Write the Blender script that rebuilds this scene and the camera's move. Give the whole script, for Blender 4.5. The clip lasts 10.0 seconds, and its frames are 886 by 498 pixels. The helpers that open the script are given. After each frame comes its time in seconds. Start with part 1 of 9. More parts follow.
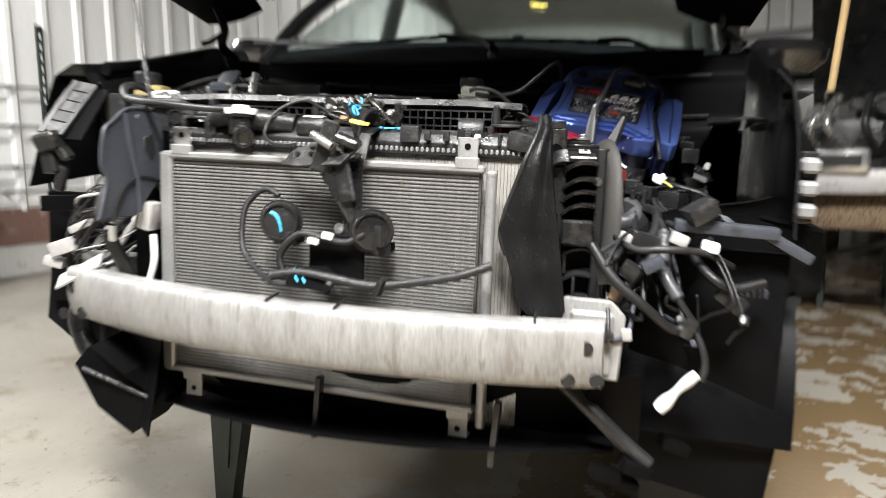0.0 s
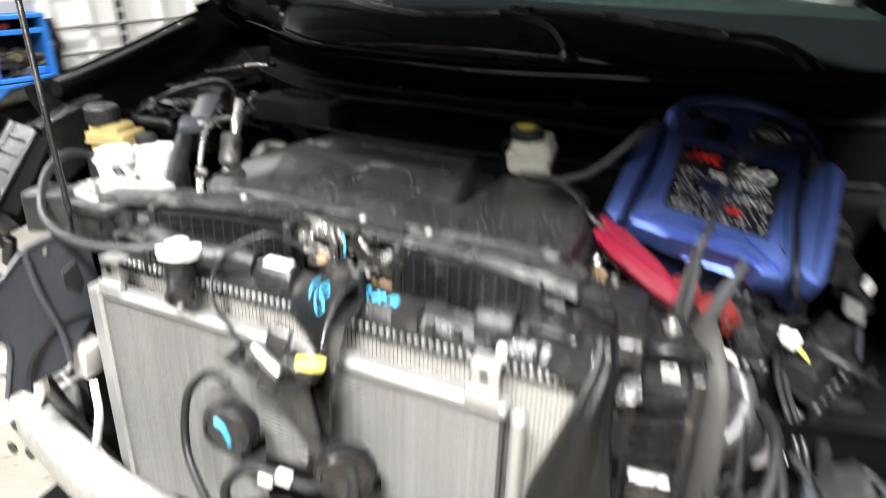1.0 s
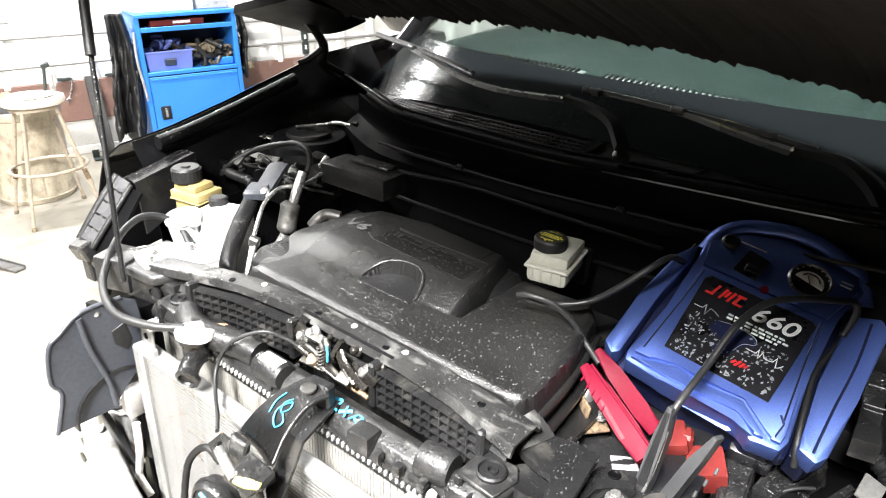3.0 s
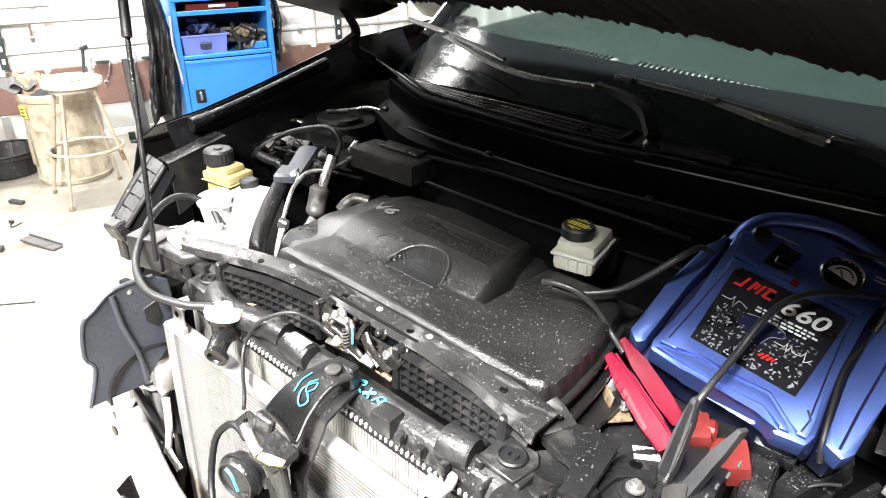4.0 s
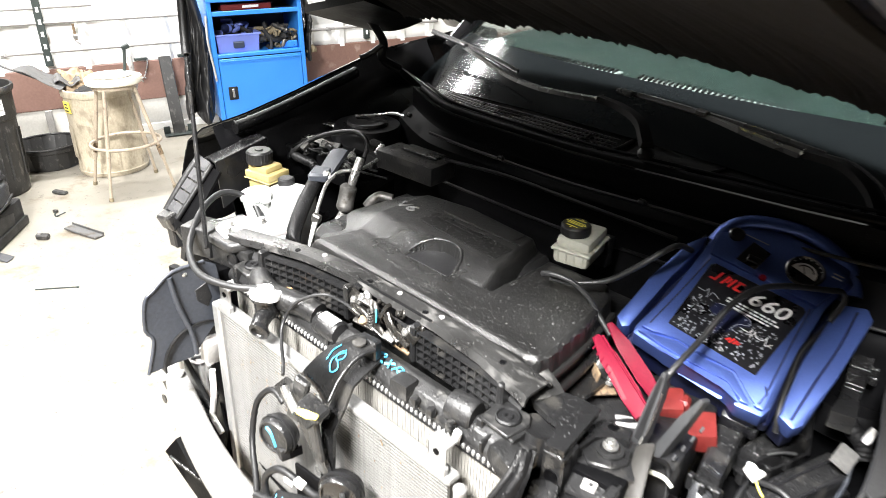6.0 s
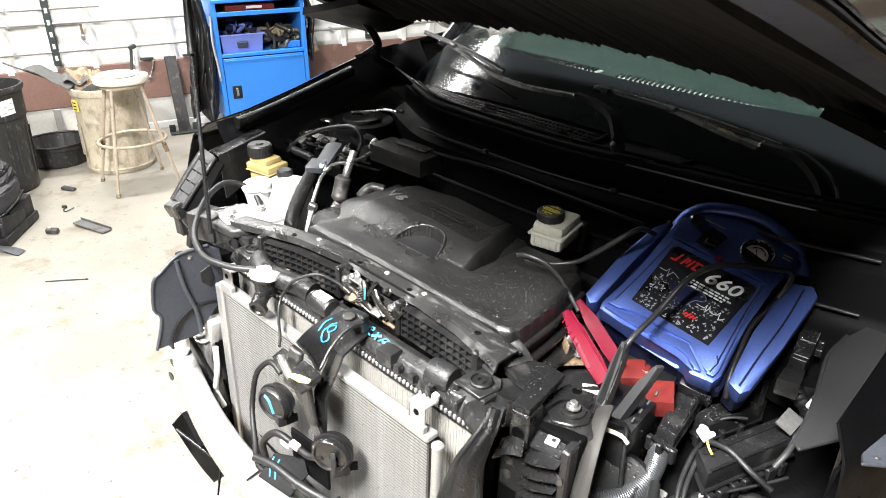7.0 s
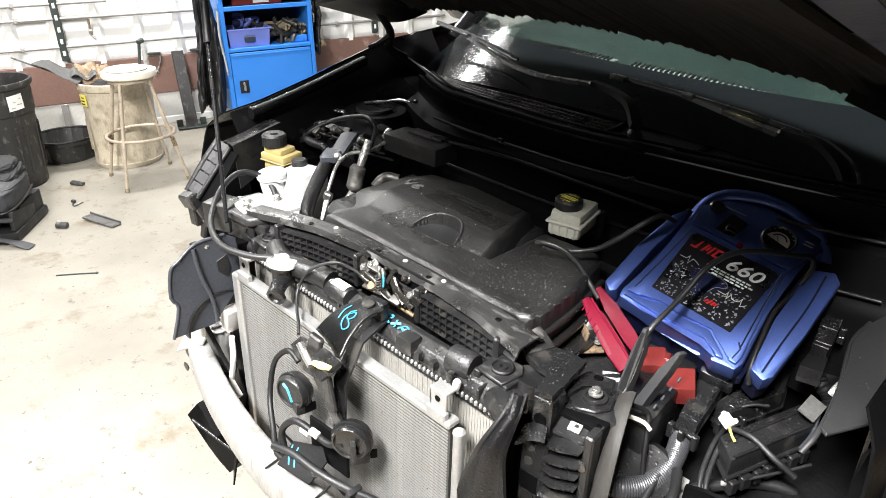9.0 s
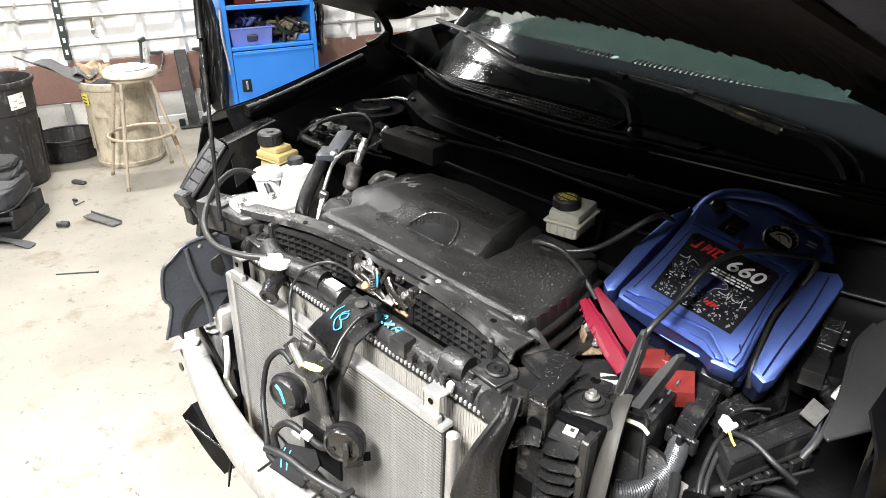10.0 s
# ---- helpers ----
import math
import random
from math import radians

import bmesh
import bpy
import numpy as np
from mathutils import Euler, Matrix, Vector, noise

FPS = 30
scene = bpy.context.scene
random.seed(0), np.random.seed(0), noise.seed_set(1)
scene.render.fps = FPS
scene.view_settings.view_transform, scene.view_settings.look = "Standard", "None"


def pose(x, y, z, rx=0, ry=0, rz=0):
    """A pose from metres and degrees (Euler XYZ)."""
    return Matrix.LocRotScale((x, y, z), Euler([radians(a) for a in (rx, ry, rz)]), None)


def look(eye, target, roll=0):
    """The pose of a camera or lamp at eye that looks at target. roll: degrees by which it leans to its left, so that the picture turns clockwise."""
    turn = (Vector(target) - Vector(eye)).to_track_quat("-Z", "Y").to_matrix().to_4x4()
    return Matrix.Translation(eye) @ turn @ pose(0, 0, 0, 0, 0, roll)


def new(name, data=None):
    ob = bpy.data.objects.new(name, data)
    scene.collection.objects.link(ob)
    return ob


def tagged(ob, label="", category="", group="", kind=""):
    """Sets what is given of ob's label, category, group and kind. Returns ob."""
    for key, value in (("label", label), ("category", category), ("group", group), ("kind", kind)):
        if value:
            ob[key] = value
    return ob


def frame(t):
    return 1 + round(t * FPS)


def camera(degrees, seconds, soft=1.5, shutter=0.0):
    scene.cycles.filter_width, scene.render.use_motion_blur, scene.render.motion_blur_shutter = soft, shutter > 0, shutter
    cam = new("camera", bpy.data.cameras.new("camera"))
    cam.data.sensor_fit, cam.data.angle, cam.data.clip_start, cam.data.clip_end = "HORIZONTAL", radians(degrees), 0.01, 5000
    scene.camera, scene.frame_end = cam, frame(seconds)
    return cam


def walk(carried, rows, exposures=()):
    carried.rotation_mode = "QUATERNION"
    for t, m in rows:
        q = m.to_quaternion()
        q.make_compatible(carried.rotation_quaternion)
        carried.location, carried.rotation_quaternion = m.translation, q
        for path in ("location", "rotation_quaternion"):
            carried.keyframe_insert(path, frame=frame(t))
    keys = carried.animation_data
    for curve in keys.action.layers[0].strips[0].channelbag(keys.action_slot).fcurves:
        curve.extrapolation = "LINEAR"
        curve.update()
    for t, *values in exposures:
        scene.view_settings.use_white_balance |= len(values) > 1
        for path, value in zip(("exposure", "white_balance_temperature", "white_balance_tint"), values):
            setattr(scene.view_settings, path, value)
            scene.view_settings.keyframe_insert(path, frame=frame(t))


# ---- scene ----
cam = camera(63.7, 10.0, soft=0.7, shutter=0.9)
# the car's own frame: x to the car's left side, y to its rear, z up; its right side is jacked up a little
CAR = pose(0, 0, 0.10, 0, 3.3, 0)
PATH = [
    (0, (0.596, -1.185, 0.899), (0.037, 0.713, 0.604), 2.3),
    (0.2, (0.56, -1.058, 1.006), (0.007, 0.814, 0.57), 1.6),
    (0.4, (0.517, -0.912, 1.105), (-0.011, 0.945, 0.585), 2.1),
    (0.5, (0.514, -0.877, 1.13), (-0.03, 0.968, 0.581), 2.0),
    (1, (0.513, -0.627, 1.344), (-0.239, 1.034, 0.524), 1.7),
    (1.5, (0.504, -0.462, 1.478), (-0.454, 1.076, 0.629), 1.5),
    (2, (0.599, -0.438, 1.523), (-0.456, 1.038, 0.68), 1.8),
    (3.5, (0.692, -0.456, 1.539), (-0.465, 0.904, 0.636), 1.9),
    (4, (0.694, -0.452, 1.537), (-0.488, 0.877, 0.622), 2.0),
    (4.5, (0.702, -0.457, 1.538), (-0.5, 0.85, 0.619), 2.0),
    (5, (0.702, -0.461, 1.539), (-0.518, 0.828, 0.617), 2.0),
    (5.5, (0.737, -0.487, 1.567), (-0.496, 0.789, 0.645), 1.9),
    (6.8, (0.901, -0.623, 1.645), (-0.307, 0.668, 0.71), 2.6),
    (7, (0.91, -0.602, 1.634), (-0.323, 0.67, 0.706), 2.0),
    (7.5, (0.904, -0.591, 1.623), (-0.328, 0.681, 0.694), 1.9),
    (8, (0.902, -0.602, 1.617), (-0.329, 0.67, 0.686), 1.9),
    (8.5, (0.902, -0.616, 1.619), (-0.331, 0.652, 0.687), 1.8),
    (9, (0.894, -0.622, 1.617), (-0.344, 0.638, 0.679), 1.7),
    (9.5, (0.897, -0.61, 1.615), (-0.347, 0.643, 0.677), 1.7),
    (10, (0.892, -0.596, 1.607), (-0.354, 0.654, 0.668), 1.6),
]
EXPOSURES = [(0.0, -0.58), (0.5, -0.56), (1.0, -0.12), (2.0, 0.38), (3.5, 0.58), (5.5, 0.53), (7.0, 0.10), (8.0, -0.06), (10.0, -0.16)]
walk(cam, [(t, CAR @ look(eye, target, roll)) for t, eye, target, roll in PATH], EXPOSURES)

# ---- light ----
world = bpy.data.worlds.new("garage_night")
scene.world = world
world.use_nodes = True
world.node_tree.nodes["Background"].inputs[0].default_value = (0.9, 0.95, 1.0, 1)
world.node_tree.nodes["Background"].inputs[1].default_value = 0.01

# the room's frame: x away from the ribbed wall, y along it
ROOM = pose(-5.35, 1.10, 0, 0, 0, -18.0)


def ceiling_lamp(x, y, z, watts, wide, long):
    data = bpy.data.lights.new("ceiling_lamp", "AREA")
    data.shape, data.size, data.size_y = "RECTANGLE", wide, long
    data.energy, data.color = watts, (1.0, 0.985, 0.965)
    lamp = new("ceiling_lamp", data)
    lamp.matrix_world = ROOM @ pose(x, y, z)
    return lamp


# place in the room, watts, and size across and along it
LAMPS = [(1.15, 0.25, 330, 0.14, 3.3), (1.3, 7.6, 110, 0.34, 1.3), (6.6, -0.95, 640, 1.2, 0.30), (4.45, -1.45, 210, 1.2, 0.30), (7.35, -1.12, 480, 0.3, 1.2)]
for lx, ly, lw, la, lb in LAMPS:
    ceiling_lamp(lx, ly, 3.76, lw, la, lb)


# ---- materials ----
def mat(name, color, rough=0.5, metal=0.0, vary=0.15, scale=8.0, fine=90.0, bump=0.1, rvary=0.12, coat=0.0, dirt=None, dirt_amount=0.45, wet=0.0, spec=0.5, stretch=None, specks=0.0):
    """A surface with variation at two scales, fine relief, and optional dirt patches, pale specks or a film of small
    drops.
    """
    m = bpy.data.materials.new(name)
    m.use_nodes = True
    nt = m.node_tree
    n, l = nt.nodes, nt.links
    b = n["Principled BSDF"]
    tc = n.new("ShaderNodeTexCoord")
    src = tc.outputs["Object"]
    if stretch:
        mp = n.new("ShaderNodeMapping")
        mp.inputs["Scale"].default_value = stretch
        l.new(src, mp.inputs[0])
        src = mp.outputs[0]
    big, small = n.new("ShaderNodeTexNoise"), n.new("ShaderNodeTexNoise")
    for t, s, d in ((big, scale, 5.0), (small, fine, 3.0)):
        t.inputs["Scale"].default_value, t.inputs["Detail"].default_value = s, d
        l.new(src, t.inputs["Vector"])
    add = n.new("ShaderNodeMath")
    add.operation = "ADD"
    l.new(big.outputs[0], add.inputs[0])
    l.new(small.outputs[0], add.inputs[1])
    rng = n.new("ShaderNodeMapRange")
    rng.inputs[1].default_value, rng.inputs[2].default_value = 0.6, 1.4
    rng.inputs[3].default_value, rng.inputs[4].default_value = 1.0 - vary, 1.0 + vary
    l.new(add.outputs[0], rng.inputs[0])
    mul = n.new("ShaderNodeVectorMath")
    mul.operation = "SCALE"
    mul.inputs[0].default_value = color
    l.new(rng.outputs[0], mul.inputs["Scale"])
    col = mul.outputs[0]
    ro = n.new("ShaderNodeMapRange")
    ro.inputs[1].default_value, ro.inputs[2].default_value = 0.3, 0.7
    ro.inputs[3].default_value, ro.inputs[4].default_value = max(0.02, rough - rvary), min(1, rough + rvary)
    l.new(big.outputs[0], ro.inputs[0])
    if dirt:
        dn = n.new("ShaderNodeTexNoise")
        dn.inputs["Scale"].default_value, dn.inputs["Detail"].default_value = scale * 2.3, 8.0
        l.new(src, dn.inputs["Vector"])
        ramp = n.new("ShaderNodeMapRange")
        ramp.inputs[1].default_value, ramp.inputs[2].default_value = 1.0 - dirt_amount, 1.12 - dirt_amount
        l.new(dn.outputs[0], ramp.inputs[0])
        mix = n.new("ShaderNodeMix")
        mix.data_type = "RGBA"
        l.new(ramp.outputs[0], mix.inputs[0])
        l.new(col, mix.inputs[6])
        mix.inputs[7].default_value = (*dirt, 1)
        col = mix.outputs[2]
    # pale specks: dust, and glints of water drops put into the colour
    if specks:
        sv, sn, sm = n.new("ShaderNodeTexVoronoi"), n.new("ShaderNodeMapRange"), n.new("ShaderNodeMath")
        sv.inputs["Scale"].default_value = 380.0
        l.new(tc.outputs["Object"], sv.inputs["Vector"])
        sn.inputs[1].default_value, sn.inputs[2].default_value = 0.24, 0.12
        l.new(sv.outputs["Distance"], sn.inputs[0])
        gate = n.new("ShaderNodeMapRange")
        gate.inputs[1].default_value, gate.inputs[2].default_value = 0.62 - 0.2 * specks, 0.74 - 0.2 * specks
        l.new(big.outputs[0], gate.inputs[0])
        sm.operation = "MULTIPLY"
        l.new(sn.outputs[0], sm.inputs[0])
        l.new(gate.outputs[0], sm.inputs[1])
        mix = n.new("ShaderNodeMix")
        mix.data_type = "RGBA"
        l.new(sm.outputs[0], mix.inputs[0])
        l.new(col, mix.inputs[6])
        mix.inputs[7].default_value = (0.10, 0.098, 0.094, 1)
        col = mix.outputs[2]
    l.new(col, b.inputs["Base Color"])
    l.new(ro.outputs[0], b.inputs["Roughness"])
    b.inputs["Metallic"].default_value, b.inputs["Coat Weight"].default_value = metal, coat
    b.inputs["Specular IOR Level"].default_value = spec
    b.inputs["Coat Roughness"].default_value = 0.06
    bp = n.new("ShaderNodeBump")
    bp.inputs["Strength"].default_value, bp.inputs["Distance"].default_value = bump, 0.004
    l.new(add.outputs[0], bp.inputs["Height"])
    out = bp
    if wet:
        vo = n.new("ShaderNodeTexVoronoi")
        vo.inputs["Scale"].default_value = 130.0
        l.new(tc.outputs["Object"], vo.inputs["Vector"])
        dr = n.new("ShaderNodeMapRange")
        dr.inputs[1].default_value, dr.inputs[2].default_value = 0.38, 0.1
        l.new(vo.outputs["Distance"], dr.inputs[0])
        b2 = n.new("ShaderNodeBump")
        b2.inputs["Strength"].default_value, b2.inputs["Distance"].default_value = wet, 0.003
        l.new(dr.outputs[0], b2.inputs["Height"])
        l.new(bp.outputs[0], b2.inputs["Normal"])
        out = b2
    l.new(out.outputs[0], b.inputs["Normal"])
    return m


def glow(name, color, strength):
    m = bpy.data.materials.new(name)
    m.use_nodes = True
    b = m.node_tree.nodes["Principled BSDF"]
    b.inputs["Emission Color"].default_value, b.inputs["Emission Strength"].default_value = (*color, 1), strength
    return m


def glass(name, color, rough=0.02):
    m = bpy.data.materials.new(name)
    m.use_nodes = True
    b = m.node_tree.nodes["Principled BSDF"]
    b.inputs["Base Color"].default_value, b.inputs["Roughness"].default_value = (*color, 1), rough
    b.inputs["Transmission Weight"].default_value, b.inputs["IOR"].default_value = 1.0, 1.45
    return m


PAINT = mat("black_car_paint", (0.005, 0.005, 0.0055), 0.16, 0.0, 0.3, 3, 60, 0.02, 0.05, coat=1.0)
PAINT_IN = mat("black_inner_paint", (0.0046, 0.0046, 0.0051), 0.3, 0.0, 0.3, 5, 120, 0.05, 0.1, spec=0.3, wet=0.08, specks=0.15)
PLASTIC = mat("black_plastic", (0.0105, 0.0105, 0.0109), 0.32, 0.0, 0.35, 9, 240, 0.12, 0.15, dirt=(0.032, 0.0305, 0.028), dirt_amount=0.43, specks=0.12, wet=0.22, spec=0.48)
PLASTIC_DUSTY = mat("dusty_black_plastic", (0.013, 0.013, 0.0132), 0.38, 0.0, 0.35, 17, 260, 0.16, 0.17, dirt=(0.044, 0.043, 0.041), dirt_amount=0.44, specks=0.25, wet=0.2)
TIE_DUST = mat("dusty_worn_black_plastic", (0.016, 0.0158, 0.0155), 0.33, 0.0, 0.4, 10, 240, 0.2, 0.15, dirt=(0.085, 0.083, 0.08), dirt_amount=0.47, specks=0.25, stretch=(1.0, 2.0, 1.0))
COVER = mat("grained_engine_cover_plastic", (0.0092, 0.0091, 0.009), 0.33, 0.0, 0.3, 6, 520, 0.26, 0.10, wet=0.12, specks=0.1, spec=0.72)
DIMPLE = mat("dimpled_cover_plastic", (0.0062, 0.0061, 0.006), 0.36, 0.0, 0.2, 6, 300, 0.05, 0.08, wet=0.7, spec=0.4)
COWL = mat("satin_black_cowl_plastic", (0.0066, 0.0066, 0.007), 0.6, 0.0, 0.3, 9, 200, 0.08, 0.08, spec=0.06)
BULK = mat("dull_black_bulkhead_paint", (0.0044, 0.0044, 0.0049), 0.55, 0.0, 0.3, 5, 120, 0.05, 0.1, spec=0.04, specks=0.12)
# stays near black: liner plastic, and the shade of openings put into colour
BLACK = mat("deep_black_liner_and_hole_shade", (0.0022, 0.0022, 0.0025), 0.5, 0.0, 0.4, 9, 160, 0.15, 0.12, spec=0.07)
RUBBER = mat("black_rubber", (0.007, 0.007, 0.0075), 0.5, 0.0, 0.3, 12, 300, 0.15, 0.12, spec=0.4, specks=0.35)
RUBBER_GREY = mat("grey_rubber_cable", (0.0115, 0.0117, 0.0122), 0.45, 0.0, 0.3, 14, 300, 0.1, 0.1, specks=0.3)
LEDGE = mat("satin_ledge_plastic", (0.024, 0.024, 0.0245), 0.5, 0.0, 0.2, 5, 160, 0.06, 0.1, spec=0.3)
GUARD = mat("grey_black_flexible_plastic", (0.033, 0.037, 0.046), 0.48, 0.0, 0.3, 8, 160, 0.15, 0.12, dirt=(0.01, 0.01, 0.01), dirt_amount=0.38, specks=0.3)
ALU = mat("bare_aluminium", (0.315, 0.314, 0.309), 0.45, 0.55, 0.16, 14, 220, 0.08, 0.12, dirt=(0.25, 0.242, 0.228), dirt_amount=0.36)
FIN = mat("aluminium_fin_stack", (0.138, 0.136, 0.131), 0.6, 0.3, 0.3, 9, 160, 0.2, 0.12, dirt=(0.172, 0.164, 0.15), dirt_amount=0.42)
RAD_FIN = mat("dusty_beige_radiator_core", (0.235, 0.226, 0.206), 0.8, 0.1, 0.25, 7, 200, 0.2, 0.1, dirt=(0.055, 0.05, 0.042), dirt_amount=0.42, stretch=(2.0, 1.0, 0.5))
RAD_CORE = mat("dusty_radiator_core", (0.075, 0.071, 0.062), 0.6, 0.2, 0.35, 40, 400, 0.4, 0.1, dirt=(0.04, 0.036, 0.03), dirt_amount=0.45)
FIN_DARK = mat("fin_core_between_tubes", (0.040, 0.039, 0.036), 0.6, 0.2, 0.35, 40, 400, 0.4, 0.1, dirt=(0.04, 0.036, 0.03), dirt_amount=0.45)
BEAM = mat("dirty_cast_aluminium", (0.272, 0.269, 0.262), 0.5, 0.25, 0.3, 9, 70, 0.05, 0.14, dirt=(0.205, 0.196, 0.18), dirt_amount=0.45, stretch=(3.0, 1.6, 0.6))
GREASE = mat("greasy_dark_steel", (0.045, 0.042, 0.038), 0.25, 0.7, 0.4, 40, 260, 0.2, 0.15)
STEEL = mat("zinc_plated_steel", (0.46, 0.455, 0.44), 0.26, 0.85, 0.15, 30, 260, 0.06, 0.12)
RUST = mat("rusty_steel", (0.20, 0.14, 0.085), 0.7, 0.3, 0.4, 40, 200, 0.25, 0.12, dirt=(0.05, 0.035, 0.025), dirt_amount=0.48)
FOIL = mat("grey_foil_hose", (0.052, 0.054, 0.058), 0.36, 0.3, 0.2, 20, 200, 0.2, 0.12)
GREY_BAR = mat("grey_brown_plastic", (0.024, 0.0225, 0.0205), 0.62, 0.0, 0.2, 12, 150, 0.1, 0.1)
TANK = mat("milky_white_plastic", (0.60, 0.61, 0.60), 0.4, 0.0, 0.05, 6, 120, 0.04, 0.08)
TANK_GREY = mat("translucent_grey_plastic", (0.44, 0.435, 0.37), 0.42, 0.0, 0.12, 8, 120, 0.05, 0.1, dirt=(0.2, 0.19, 0.15), dirt_amount=0.36)
AMBER = mat("yellowed_plastic", (0.27, 0.215, 0.09), 0.4, 0.0, 0.12, 10, 160, 0.05, 0.1)
WHITE_PL = mat("white_plastic", (0.75, 0.75, 0.73), 0.4, 0.0, 0.06, 12, 160, 0.05, 0.1)
YELLOW = mat("yellow_tag_plastic", (0.72, 0.62, 0.10), 0.45, 0.0, 0.08, 12, 160, 0.05, 0.1)
BLUE_MARK = mat("blue_paint_marker", (0.06, 0.42, 0.68), 0.5, 0.0, 0.15, 30, 300, 0.05, 0.1)
BLUE = mat("metallic_blue_plastic", (0.076, 0.124, 0.37), 0.41, 0.72, 0.2, 7, 420, 0.10, 0.08, specks=0.06, spec=0.6)
# deep blue things, and the jump starter's blue with shade in the colour
BLUE_DEEP = mat("deep_blue_and_shaded_blue_plastic", (0.006, 0.009, 0.036), 0.4, 0.1, 0.15, 6, 300, 0.08, 0.08)
LABEL_BLACK = mat("black_printed_label", (0.008, 0.008, 0.01), 0.3, 0.0, 0.2, 20, 300, 0.02, 0.08)
RED = mat("red_grip_plastic", (0.098, 0.0025, 0.012), 0.55, 0.0, 0.2, 16, 200, 0.08, 0.1, spec=0.10)
# the grip's red with the shade of its groove in the colour
RED_DARK = mat("shadow_red_plastic", (0.09, 0.003, 0.010), 0.5, 0.0, 0.2, 16, 200, 0.08, 0.1, spec=0.25)
RED_CAP = mat("red_terminal_cover", (0.13, 0.017, 0.015), 0.45, 0.0, 0.2, 14, 200, 0.08, 0.1, spec=0.3)
JAW_GREY = mat("grey_clamp_plastic", (0.032, 0.0325, 0.034), 0.42, 0.0, 0.15, 14, 200, 0.08, 0.1)
INK_WHITE = mat("white_ink", (0.72, 0.72, 0.72), 0.45, 0.0, 0.05, 20, 200, 0.02, 0.05)
INK_RED = mat("red_ink", (0.62, 0.02, 0.02), 0.45, 0.0, 0.05, 20, 200, 0.02, 0.05)
INK_GREY = mat("grey_ink", (0.33, 0.34, 0.36), 0.45, 0.0, 0.2, 30, 200, 0.02, 0.05)
LETTER = mat("satin_silver_letters", (0.204, 0.204, 0.204), 0.4, 0.4, 0.1, 20, 200, 0.02, 0.05)
WATER = glass("water_drop", (1, 1, 1), 0.06)
WATER.node_tree.nodes["Principled BSDF"].inputs["Transmission Weight"].default_value = 0.94
WINDSHIELD = glass("green_tinted_glass", (0.78, 0.90, 0.86), 0.05)
DASH = mat("grey_green_dashboard", (0.0060, 0.0108, 0.0098), 0.8, 0.0, 0.2, 5, 200, 0.1, 0.1, spec=0.1)
FRIT = mat("black_glass_edge_band", (0.0052, 0.0064, 0.0070), 0.09, 0.0, 0.1, 5, 90, 0.01, 0.03, spec=0.12, wet=0.05)
WIPER = mat("satin_wiper_paint", (0.034, 0.034, 0.035), 0.28, 0.0, 0.2, 9, 200, 0.05, 0.08, spec=0.7)
CABIN = mat("pale_cabin_lining", (0.20, 0.21, 0.20), 0.8, 0.0, 0.1, 5, 90, 0.1, 0.05)
TYRE = mat("tyre_rubber", (0.012, 0.012, 0.012), 0.75, 0.0, 0.3, 10, 150, 0.2, 0.1)
LEAF = mat("dry_leaf", (0.42, 0.25, 0.13), 0.8, 0.0, 0.25, 30, 200, 0.2, 0.05)
WALL_WHITE = mat("white_painted_sheet_metal", (0.78, 0.78, 0.76), 0.42, 0.0, 0.05, 1.2, 30, 0.03, 0.1, dirt=(0.60, 0.58, 0.53), dirt_amount=0.33)
WALL_GREY = mat("dark_painted_wall", (0.07, 0.07, 0.068), 0.6, 0.0, 0.08, 1.5, 30, 0.05, 0.1)
WAINSCOT = mat("brown_painted_board", (0.17, 0.095, 0.075), 0.6, 0.0, 0.18, 4, 60, 0.08, 0.1, dirt=(0.28, 0.2, 0.17), dirt_amount=0.36)
PLINTH = mat("bare_concrete_wall", (0.50, 0.49, 0.46), 0.85, 0.0, 0.12, 4, 60, 0.2, 0.08, dirt=(0.33, 0.31, 0.28), dirt_amount=0.40)
PIPE = mat("galvanised_pipe", (0.36, 0.35, 0.34), 0.5, 0.5, 0.2, 14, 120, 0.08, 0.1)
DARK_STEEL = mat("dark_painted_steel", (0.035, 0.045, 0.042), 0.5, 0.3, 0.25, 12, 120, 0.1, 0.1)
CEILING = mat("dull_grey_ceiling_sheet", (0.05, 0.05, 0.05), 0.6, 0.0, 0.06, 2, 40, 0.04, 0.08)
CART_BLUE = mat("blue_powder_coat", (0.028, 0.19, 0.62), 0.38, 0.0, 0.08, 5, 120, 0.05, 0.1, dirt=(0.05, 0.12, 0.3), dirt_amount=0.32)
# cart's inside and the tub's grip opening, their shade put into the colour
CART_DARK = mat("shaded_cart_inside", (0.02, 0.03, 0.055), 0.6, 0.0, 0.2, 8, 120, 0.05, 0.1)
BIN_BLUE = mat("lilac_blue_bin", (0.15, 0.2, 0.55), 0.45, 0.0, 0.12, 8, 120, 0.05, 0.1)
CARD = mat("dirty_beige_drum", (0.45, 0.395, 0.30), 0.55, 0.0, 0.25, 6, 60, 0.2, 0.12, dirt=(0.30, 0.255, 0.19), dirt_amount=0.47, stretch=(1.3, 1.3, 0.9))
STOOL = mat("worn_beige_stool_paint", (0.36, 0.30, 0.23), 0.45, 0.0, 0.25, 14, 120, 0.12, 0.1, dirt=(0.16, 0.125, 0.09), dirt_amount=0.40)
STOOL_TOP = mat("pale_stool_seat", (0.70, 0.66, 0.57), 0.55, 0.0, 0.1, 10, 120, 0.06, 0.1, dirt=(0.42, 0.36, 0.28), dirt_amount=0.38)
